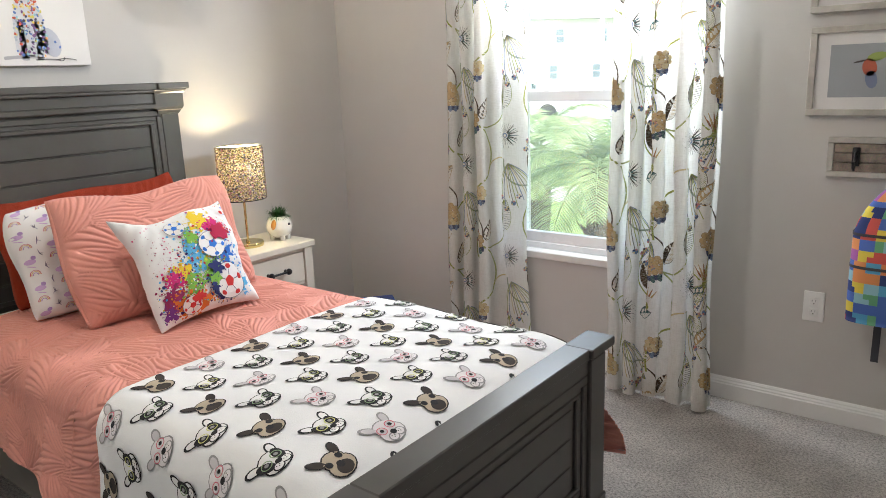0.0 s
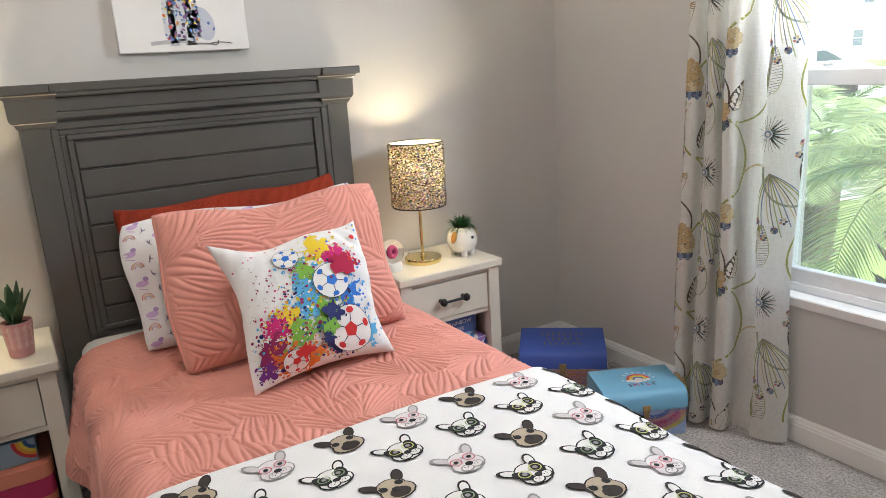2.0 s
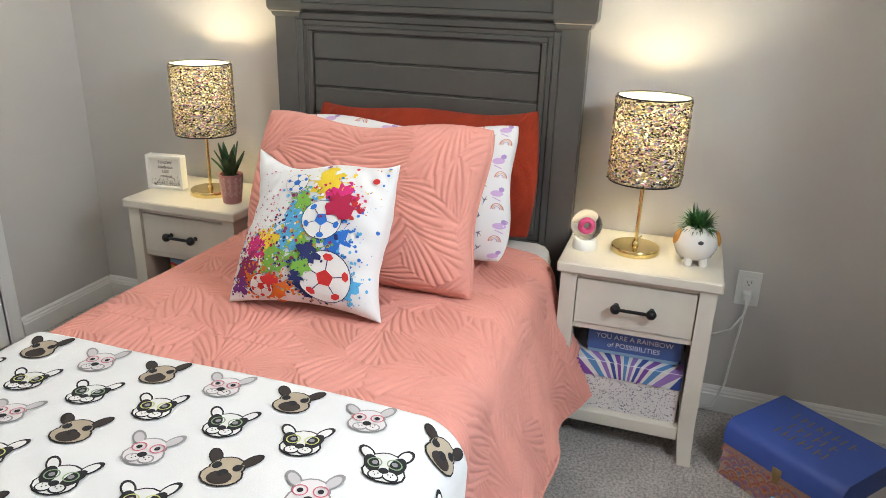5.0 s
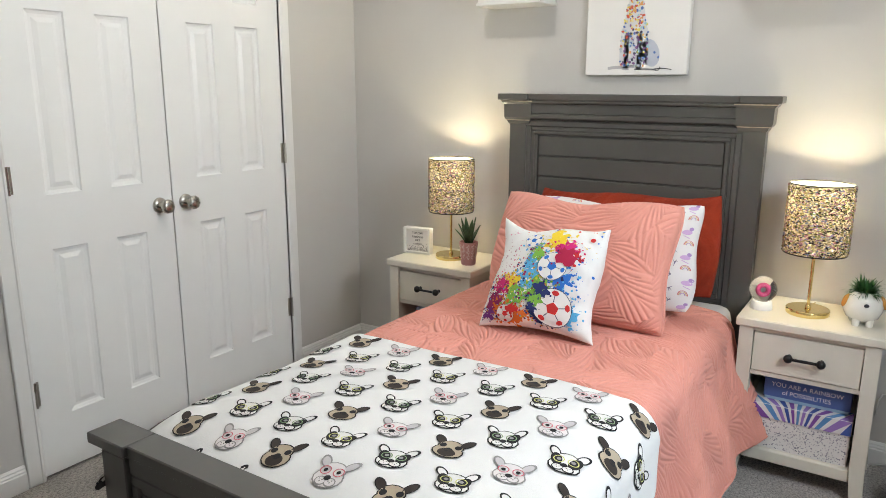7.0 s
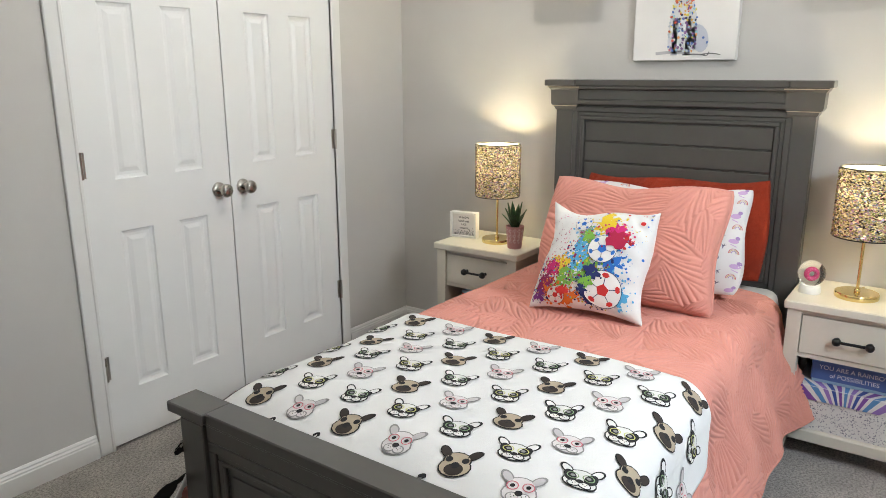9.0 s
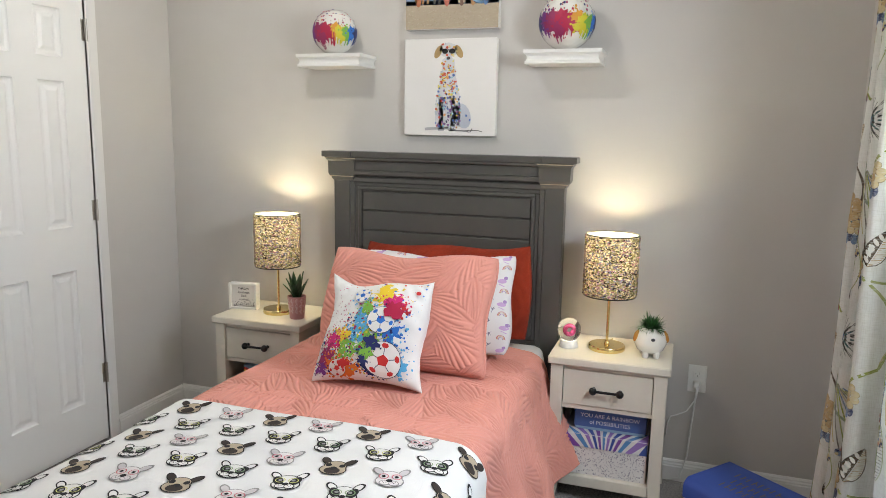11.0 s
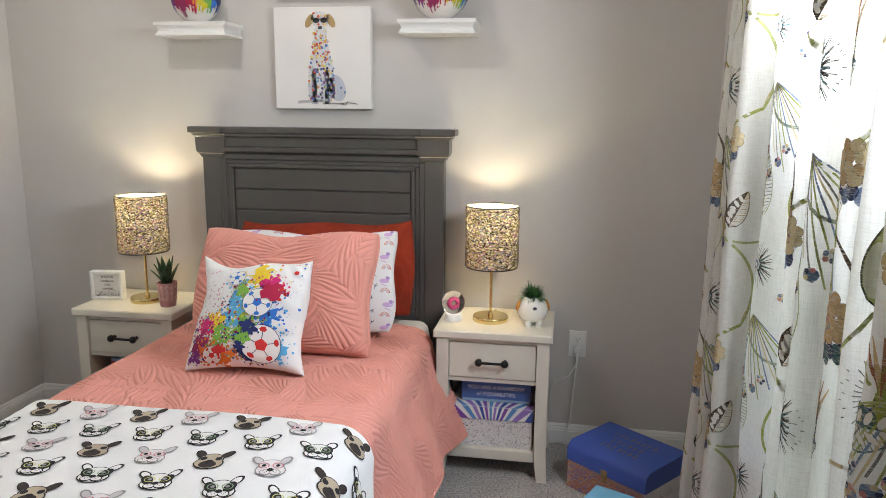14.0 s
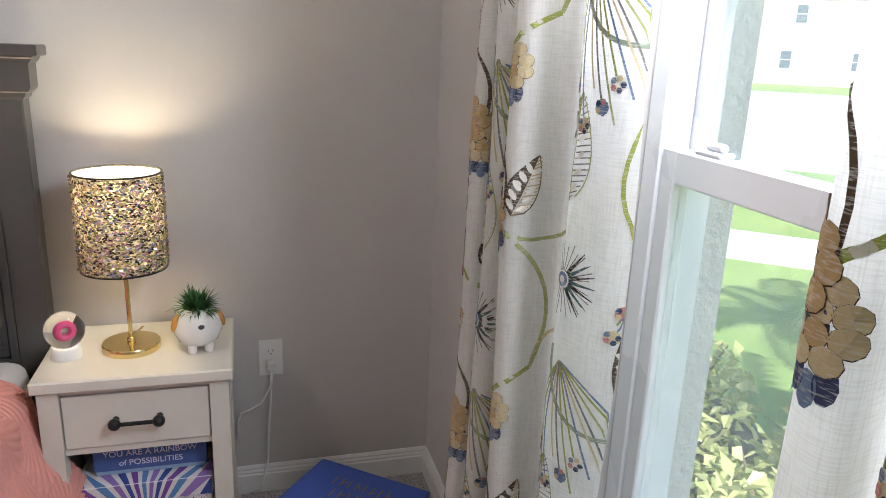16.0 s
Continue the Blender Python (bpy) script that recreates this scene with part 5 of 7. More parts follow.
# ---- keepsake chests on the floor ----
def chest(at, w, d, h, lid_material, body_draw, top_draw, label):
    c = thing("keepsake_chest", at, label, "box", "chests on the floor")
    split = h * 0.60
    part("body", boxes((-w / 2, w / 2, -d / 2, d / 2, 0, split), bevel=0.002), "card_white", c)
    g = 0.003
    prof = [(-d / 2 - g, split), (-d / 2 - g, h - 0.028), (-d / 2 + 0.006, h - 0.012), (-d / 2 + 0.024, h), (d / 2 - 0.004, h + 0.002), (d / 2 + g, h - 0.006), (d / 2 + g, split)]
    bm = bmesh.new()
    a, b = [bm.verts.new((-w / 2 - g, y, z)) for y, z in prof], [bm.verts.new((w / 2 + g, y, z)) for y, z in prof]
    for k in range(len(prof)):
        j = (k + 1) % len(prof)
        bm.faces.new((a[k], a[j], b[j], b[k]))
    bm.faces.new(a)
    bm.faces.new(b)
    lid = part("lid", bm, lid_material, c, smooth=35)
    k = Ink(lambda u, v: (u, -d / 2 - 0.0008, v))
    body_draw(k, w, split)
    part("print", k.mesh("print"), "paint_ink", c, "printed rainbows")
    k = Ink(lambda u, v: (u, v, h + 0.0008 + 0.002 * (v + d / 2 - 0.024) / (d - 0.028)))
    top_draw(k, w, d, lid, h)
    if k.f:
        part("print", k.mesh("print"), "paint_ink", lid, "small printed motif")
    bm = boxes((-0.014, 0.014, -d / 2 - 0.006, -d / 2 - g, split - 0.004, split + 0.022), (-0.010, 0.010, -d / 2 - 0.005, -d / 2, split - 0.028, split - 0.004), bevel=0.0015)
    tube([(-0.008, -d / 2 - 0.008, split + 0.006), (0.0, -d / 2 - 0.011, split - 0.014), (0.008, -d / 2 - 0.008, split + 0.006)], 0.002, 6, bm)
    part("latch", bm, "ink_gold", c, "aged brass latch")
    for sx in (-1, 1):
        part("handle", tube([(sx * (w / 2 - 0.002), -0.035, split - 0.03), (sx * (w / 2 + 0.012), -0.03, split - 0.045), (sx * (w / 2 + 0.016), 0.0, split - 0.055), (sx * (w / 2 + 0.012), 0.03, split - 0.045), (sx * (w / 2 - 0.002), 0.035, split - 0.03)], 0.005, 8), "card_white", c, "looped cord handle", 60)
    return c


def scallop_body(k, w, h):
    cols = [(0.62, 0.16, 0.12), (0.70, 0.36, 0.18), (0.52, 0.22, 0.36), (0.30, 0.26, 0.52), (0.66, 0.48, 0.30)]
    k.poly(((-w / 2 + 0.002, 0.002), (w / 2 - 0.002, 0.002), (w / 2 - 0.002, h - 0.002), (-w / 2 + 0.002, h - 0.002)), (0.62, 0.42, 0.36))
    r = 0.026
    z = h - 0.027
    row = 0
    while z > 0.0:
        n = int(w / 0.046)
        for i in range(n + 1):
            x = -w / 2 + 0.024 + i * (w - 0.048) / n + (0.5 * (w - 0.048) / n if row % 2 else 0)
            if x > w / 2 - 0.022:
                continue
            for m, f in enumerate((1.0, 0.8, 0.6, 0.4)):
                k.stroke([(x + r * f * math.cos(t), max(0.003, z + r * f * math.sin(t))) for t in np.linspace(0, math.pi, 9)], r * 0.17, cols[(m + i + row) % 5])
            k.ring(x, z + 0.004, 0.006, 0.006, cols[(i + 2) % 5], 0, 8, 1)
        z -= 0.021
        row += 1


def gold_lettering(k, w, d, lid, h):
    # worn gilt writing that can no longer be read
    rng = random.Random(9)
    for row, n in ((0.055, 8), (0.0, 6), (-0.05, 7)):
        for i in range(n):
            x = (i - (n - 1) / 2) * 0.024
            k.stroke(((x, row - 0.018), (x + rng.uniform(-0.002, 0.002), row + 0.018)), 0.005, (0.20, 0.15, 0.09))
            if i % 2:
                k.stroke(((x, row + rng.uniform(-0.01, 0.01)), (x + 0.014, row + rng.uniform(-0.01, 0.01))), 0.0045, (0.20, 0.15, 0.09))


def arch_body(k, w, h):
    k.poly(((-w / 2 + 0.002, 0.002), (w / 2 - 0.002, 0.002), (w / 2 - 0.002, h - 0.002), (-w / 2 + 0.002, h - 0.002)), (0.30, 0.42, 0.66))
    rng = random.Random(2)
    for i in range(160):
        k.ring(rng.uniform(-w / 2 + 0.006, w / 2 - 0.006), rng.uniform(0.006, h - 0.006), 0.0016, 0.0012, (0.75, 0.78, 0.85), 0, 6, 1)
    for f, c in ((0.125, (0.78, 0.62, 0.10)), (0.107, (0.68, 0.20, 0.28)), (0.089, (0.62, 0.08, 0.22)), (0.071, (0.70, 0.30, 0.30)), (0.053, (0.08, 0.14, 0.45))):
        pts = [(0.03 + f * 1.05 * math.cos(t), h + 0.012 - f * 0.75 * math.sin(t)) for t in np.linspace(0.12, math.pi - 0.12, 18)]
        k.stroke([(min(w / 2 - 0.012, a), min(h - 0.01, max(0.008, b))) for a, b in pts], 0.017, c)
    k.stroke([(-w / 2 + 0.012 + 0.07 * math.cos(t), 0.0 + 0.04 * math.sin(t)) for t in np.linspace(0.25, 1.5, 8)], 0.012, (0.08, 0.14, 0.45))
    k.stroke([(-w / 2 + 0.012 + 0.055 * math.cos(t), 0.0 + 0.03 * math.sin(t)) for t in np.linspace(0.3, 1.5, 8)], 0.012, (0.60, 0.10, 0.20))


def smile_top(k, w, d, lid, h):
    small_rainbow(k, 0.01, 0.0, 0.040)
    for a, b, r in ((-0.022, -0.006, 0.013), (0.0, -0.012, 0.016), (0.022, -0.008, 0.014), (0.038, -0.006, 0.011), (0.01, -0.001, 0.014)):
        k.ring(a, b, r * 1.3, r * 0.85, (0.82, 0.80, 0.78), 0, 12, 1)
    for i in range(9):
        t = math.pi * (0.02 + 0.96 * i / 8)
        k.stroke(((0.01 + 0.052 * math.cos(t), 0.052 * math.sin(t)), (0.01 + 0.064 * math.cos(t + 0.08), 0.064 * math.sin(t + 0.08))), 0.004, (0.70, 0.76, 0.82))
    for i, c in enumerate("SMILE"):
        m = "card_magenta" if i % 2 else "ink_dark"
        writing("lettering", c, 0.030, pose(-0.036 + i * 0.022, -0.042, h + 0.0012, 0.6, 0, 0), m, lid)


chest(pose(0.375, 1.283, 0, 0, 0, 50), 0.345, 0.265, 0.187, "card_royal", scallop_body, gold_lettering, "royal blue keepsake chest with scalloped rainbow sides, closed")
chest(pose(0.825, 1.248, 0, 0, 0, 64), 0.295, 0.215, 0.175, "card_sky", arch_body, smile_top, "sky blue keepsake chest with a rainbow lid, closed")


# ---- things on the nightstands ----
def photo_block(at):
    p = thing("photo_block", at, "white box frame with a short printed saying", "picture frame")
    part("frame", boxes((-0.02, 0.02, -0.07, -0.060, 0, 0.125), (-0.02, 0.02, 0.060, 0.07, 0, 0.125), (-0.02, 0.02, -0.060, 0.060, 0, 0.010), (-0.02, 0.02, -0.060, 0.060, 0.115, 0.125), bevel=0.0015), "plate_white", p)
    part("card", boxes((-0.018, 0.006, -0.060, 0.060, 0.010, 0.115)), "card_white", p, "white card")
    k = Ink(lambda u, v: (0.0068, u, v))
    rng = random.Random(8)
    for i in range(150):
        u = rng.uniform(-0.056, 0.056)
        k.ring(u, 0.012 + abs(rng.gauss(0, 0.012)), 0.0025, 0.0018, rng.choice([(0.1, 0.1, 0.1), (0.4, 0.4, 0.4), (0.6, 0.6, 0.6)]), rng.uniform(0, 3), 6, 1)
    part("confetti", k.mesh("confetti"), "paint_ink", p, "grey confetti print")
    for text, z, s in (("THROW", 0.097, 0.015), ("kindness", 0.080, 0.017), ("LIKE", 0.063, 0.014), ("confetti", 0.046, 0.015)):
        writing("lettering", text, s, facing(0.0064, 0, z), "ink_dark", p)


photo_block(pose(0.200, -0.948, 0.601, 0, 0, 8))

surface("pot_pink", (0.52, 0.26, 0.27), 0.6, vary=0.05)
surface("soil", (0.05, 0.03, 0.02), 0.95, vary=0.3)
surface("leaf_dark", (0.035, 0.085, 0.035), 0.4, vary=0.4, scale=60)
surface("leaf_fresh", (0.035, 0.12, 0.03), 0.5, vary=0.35, scale=40)
surface("tan_glaze", (0.55, 0.26, 0.06), 0.2, bump=0)
surface("donut_pink", (0.50, 0.05, 0.16), 0.3, bump=0)


def snake_plant(at):
    p = thing("potted_plant", at, "small snake plant in a pink patterned pot", "plant")
    part("pot", lathe([(0, 0), (0.030, 0), (0.032, 0.003), (0.0415, 0.098), (0.0415, 0.104), (0.037, 0.104), (0.036, 0.09), (0, 0.09)], 36), "pot_pink", p, smooth=40)
    part("pot_foot", lathe([(0.0305, 0.001), (0.0312, 0.001), (0.0340, 0.024), (0.0333, 0.024)], 36), "card_white", p, "white glazed foot", 60)
    k = Ink(lambda u, v: ((0.0325 + 0.0092 * v / 0.1 + 0.0008) * math.cos(u), (0.0325 + 0.0092 * v / 0.1 + 0.0008) * math.sin(u), v))
    for i in range(12):
        a = 2 * math.pi * i / 12
        for z in (0.040, 0.063, 0.086):
            for f in (1.0, 0.5):
                k.stroke([(a - 0.24 * f, z), (a, z + 0.0105 * f), (a + 0.24 * f, z), (a, z - 0.0105 * f), (a - 0.24 * f, z)], 0.0022, (0.76, 0.66, 0.64))
    part("pattern", k.mesh("pattern"), "paint_ink", p, "pale diamond pattern")
    part("soil", lathe([(0, 0.094), (0.036, 0.093)], 24), "soil", p)
    rng = random.Random(6)
    for i in range(11):
        a, tilt, ln = i * 2.4, 0.12 + 0.045 * i, 0.13 - 0.005 * i
        pts = []
        for j in range(9):
            t = j / 8
            w = 0.0145 * (0.65 + 0.9 * t) * (1 - t ** 2.2) + 0.0003
            d = ln * t
            rr = 0.010 + d * math.sin(tilt) * (0.6 + 0.6 * t)
            z = 0.09 + d * math.cos(tilt)
            ca, sa = math.cos(a), math.sin(a)
            pts.append([(rr * ca - s * w * sa - 0.003 * (1 - abs(s)) * ca, rr * sa + s * w * ca - 0.003 * (1 - abs(s)) * sa, z) for s in (-1, -0.5, 0, 0.5, 1)])
        solid(part("leaf", grid_mesh("leaf", pts), "leaf_dark", p), 0.0018)


snake_plant((0.258, -0.632, 0.601))


def snow_globe(at):
    g = thing("snow_globe", at, "glass snow globe with a pink ring inside, on a white base", "snow globe")
    part("base", lathe([(0, 0), (0.036, 0), (0.037, 0.002), (0.034, 0.026), (0.031, 0.030), (0, 0.030)], 36), "plate_white", g, smooth=40)
    bm = bmesh.new()
    bmesh.ops.create_uvsphere(bm, u_segments=40, v_segments=24, radius=0.047, matrix=pose(0, 0, 0.072))
    ob = part("globe", bm, "globe_glass", g, "clear glass ball", 180)
    ob.visible_shadow = False
    pts = [[((0.009 * math.sin(b)), (0.0135 + 0.0068 * math.cos(b)) * math.cos(a), 0.070 + (0.0135 + 0.0068 * math.cos(b)) * math.sin(a)) for b in np.linspace(0, 2 * math.pi, 16)] for a in np.linspace(0, 2 * math.pi, 32)]
    part("ring", grid_mesh("ring", pts), "donut_pink", g, "pink iced ring")


snow_globe(pose(0.228, 0.591, 0.601, 0, 0, 25))


def round_planter(at):
    p = thing("planter", at, "round white ceramic planter on short feet with tan side lobes", "planter")
    bm = lathe([(0, 0.012), (0.030, 0.014), (0.050, 0.028), (0.0605, 0.052), (0.0615, 0.066), (0.056, 0.090), (0.044, 0.110), (0.036, 0.116), (0.032, 0.114), (0.031, 0.100), (0, 0.098)], 40)
    for a in (35, 145, 215, 325):
        lathe([(0, 0.0), (0.010, 0.0), (0.0125, 0.006), (0.013, 0.026), (0, 0.03)], 14, bm, (0.036 * math.cos(radians(a)), 0.036 * math.sin(radians(a)), 0))
    part("pot", bm, "ceramic_white", p, smooth=60)
    for sy in (-1, 1):
        bm = bmesh.new()
        bmesh.ops.create_uvsphere(bm, u_segments=16, v_segments=12, radius=1.0, matrix=pose(0.012, sy * 0.056, 0.082, sy * 18, 0, 0) @ Matrix.Diagonal((0.013, 0.009, 0.024, 1)))
        part("side_lobe", bm, "tan_glaze", p, "tan glazed lobe", 180)
    bm = bmesh.new()
    bmesh.ops.create_uvsphere(bm, u_segments=12, v_segments=8, radius=1.0, matrix=pose(0.058, 0, 0.079) @ Matrix.Diagonal((0.006, 0.008, 0.006, 1)))
    part("knob", bm, "ink_dark", p, "small black dot", 180)
    rng = random.Random(12)
    bm = bmesh.new()
    for i in range(340):
        a, tilt = rng.uniform(0, 6.28), rng.uniform(0.0, 0.95)
        ln = rng.uniform(0.030, 0.058) * (1.3 if rng.random() < 0.12 else 1)
        base = Vector((0.022 * math.cos(a) * rng.random(), 0.022 * math.sin(a) * rng.random(), 0.104))
        side = Vector((-math.sin(a), math.cos(a), 0))
        last = None
        for j in range(5):
            t = j / 4
            lean_t = tilt + 0.9 * t * tilt
            q = base + Vector((math.cos(a) * math.sin(lean_t), math.sin(a) * math.sin(lean_t), math.cos(lean_t))) * ln * t
            w = 0.0042 * (1 - t) ** 0.7 + 0.0002
            pair = (bm.verts.new(q - side * w), bm.verts.new(q + side * w))
            if last:
                bm.faces.new((last[0], last[1], pair[1], pair[0]))
            last = pair
    tagged(part("foliage", bm, "leaf_fresh", p, "spiky green tuft", 180), kind="stuff")


round_planter(pose(0.228, 0.905, 0.601, 0, 0, 12))


# ---- outlets, plug and cord ----
def outlet(m, label):
    o = thing("outlet", m, label, "outlet", "wall outlets", "structure")
    part("plate", boxes((-0.036, 0.036, 0, 0.005, -0.058, 0.058), bevel=0.002), "plate_white", o)
    for z in (-0.02, 0.02):
        part("socket", boxes((-0.016, 0.016, 0.005, 0.007, z - 0.014, z + 0.014), bevel=0.0015), "plate_white", o)
        bm = boxes((-0.007, -0.0055, 0.0068, 0.0074, z - 0.001, z + 0.007), (0.0055, 0.007, 0.0068, 0.0074, z - 0.001, z + 0.006), (-0.002, 0.002, 0.0068, 0.0074, z - 0.009, z - 0.005))
        tagged(part("slots", bm, "slot_dark", o), kind="stuff")
    return o


outlet(pose(0.0, 1.093, 0.457, 0, 0, -90), "white duplex outlet with a lamp plug in it")
outlet(pose(2.437, YW, 0.445, 0, 0, 180), "white duplex outlet on the greige wall")
outlet(pose(2.27, YC, 0.422, 0, 0, 0), "white duplex outlet on the greige wall")
PLUG = thing("lamp_plug", (0, 0, 0), "white lamp plug and cord hanging from the outlet", "cord")
part("plug", boxes((0.0075, 0.034, 1.080, 1.106, 0.424, 0.452), bevel=0.004), "plate_white", PLUG)
part("cord", tube([(0.03, 1.093, 0.428), (0.034, 1.092, 0.40), (0.034, 1.088, 0.33), (0.03, 1.082, 0.25), (0.024, 1.075, 0.12), (0.024, 1.05, 0.02), (0.026, 1.00, 0.006)], 0.0033, 8), "plate_white", PLUG, smooth=180)
part("cord", tube([(0.03, 1.098, 0.428), (0.038, 1.092, 0.38), (0.042, 1.06, 0.325), (0.036, 1.02, 0.30), (0.03, 1.0, 0.29), (0.022, 0.99, 0.26), (0.018, 0.985, 0.20)], 0.0028, 8), "plate_white", PLUG, smooth=180)

# ---- wall shelves, balls and pictures ----
def wall_shelf(y0, y1, z):
    w = y1 - y0
    s = thing("wall_shelf", (0, (y0 + y1) / 2, z), "white crown-moulded floating wall shelf", "shelf", "shelves above the bed")
    prof = [(0.170, 0.0, 0.0), (0.170, -0.013, 0.0), (0.166, -0.016, 0.004), (0.161, -0.021, 0.009), (0.158, -0.028, 0.012), (0.158, -0.035, 0.012), (0.161, -0.042, 0.009), (0.165, -0.046, 0.005), (0.165, -0.054, 0.005)]
    bm = bmesh.new()
    rings = [[bm.verts.new(p) for p in ((0, -w / 2 + g, zz), (x, -w / 2 + g, zz), (x, w / 2 - g, zz), (0, w / 2 - g, zz))] for x, zz, g in prof]
    for a, b in zip(rings, rings[1:]):
        for k in range(4):
            bm.faces.new((a[k], a[(k + 1) % 4], b[(k + 1) % 4], b[k]))
    bm.faces.new(rings[0])
    bm.faces.new(rings[-1])
    part("ledge", bm, "trim_white", s)


wall_shelf(-0.670, -0.358, 1.772)
wall_shelf(0.350, 0.655, 1.772)


def paint_ball(at, r, seed, yaw):
    b = thing("football", Matrix.Translation(at) @ pose(0, 0, 0, 0, 0, yaw), "white football with dripping rainbow paint, on the wall shelf", "ball", "balls on the shelves")
    bm = bmesh.new()
    bmesh.ops.create_icosphere(bm, subdivisions=5, radius=r)
    # panel seams of twelve pentagons, pressed in
    phi = (1 + 5 ** 0.5) / 2
    cs = [Vector(v).normalized() for s in (1, -1) for q in (1, -1) for v in ((0, s, q * phi), (s, q * phi, 0), (q * phi, 0, s))]
    for v in bm.verts:
        n = v.co.normalized()
        ds = sorted((n.angle(c) for c in cs))
        seam = min(abs(ds[0] - 0.36), abs(ds[1] - ds[0]) * 0.9 if ds[0] > 0.36 else 1)
        v.co = n * (r - 0.0022 * max(0, 1 - seam / 0.03))
    part("shell", bm, "ceramic_white", b, smooth=180)
    k = Ink(lambda a, e: ((r + 0.0012) * math.cos(e) * math.cos(a), (r + 0.0012) * math.cos(e) * math.sin(a), (r + 0.0012) * math.sin(e)))
    rng = random.Random(seed)
    lift = [0.0]
    k.place = lambda a, e: tuple((r + 0.0010 + lift[0]) * c for c in (math.cos(e) * math.cos(a), math.cos(e) * math.sin(a), math.sin(e)))
    for a, e, s, c in ((-1.25, -0.10, 0.34, "navy"), (-0.95, -0.05, 0.36, "purple"), (-0.62, -0.05, 0.38, "plum"), (-0.25, -0.10, 0.40, "crimson"), (-0.40, -0.36, 0.26, "plum"), (0.06, -0.12, 0.34, "crimson"), (0.30, 0.06, 0.28, "amber"), (0.52, -0.12, 0.36, "chartreuse"), (0.85, -0.10, 0.30, "green"), (1.1, -0.05, 0.28, "blue"), (1.35, -0.1, 0.28, "navy")):
        lift[0] += 0.00025
        splash(k, rng, a, e, s * 0.85, PAINT[c], 12, 2.0)
        for d in range(4):
            x = a + rng.uniform(-0.2, 0.2)
            ln, w = rng.uniform(0.25, 0.6), rng.uniform(0.035, 0.075)
            k.stroke([(x, e - ln * f) for f in np.linspace(0, 1, 8)], w, PAINT[c])
            k.ring(x, e - ln, w * 0.62, w * 0.7, PAINT[c], 0, 10, 1)
            k.stroke([(x, e + 0.55 * ln * f) for f in np.linspace(0, 1, 6)], w * 0.7, PAINT[c], True)
    lift[0] += 0.0004
    for i in range(70):
        a, e = rng.uniform(-1.6, 1.6), rng.uniform(0.2, 1.2)
        s = rng.uniform(0.012, 0.05)
        k.ring(a, e, s / max(0.3, math.cos(e)), s * rng.uniform(0.7, 1.6), PAINT[rng.choice(["plum", "crimson", "navy", "plum", "amber", "navy"])], 0, 9, 1)
    part("paint", k.mesh("paint"), "paint_ink", b, "dripping rainbow paint")


paint_ball((0.098, -0.514, 1.772 + 0.0955), 0.096, 3, 15)
paint_ball((0.098, 0.504, 1.772 + 0.1085), 0.109, 8, 15)


def canvas(at, w, h, draw, label):
    c = thing("canvas_picture", at, label, "picture", "canvases above the bed")
    part("canvas", boxes((0.0, 0.034, -w / 2, w / 2, 0, h), bevel=0.002), "card_white", c)
    k = Ink(None)
    k.level = 0.0

    def put(u, v):
        return (0.0346 + k.level, u, v)
    k.place = put
    draw(k, w, h)
    part("painting", k.mesh("painting"), "paint_ink", c, "painted shapes")


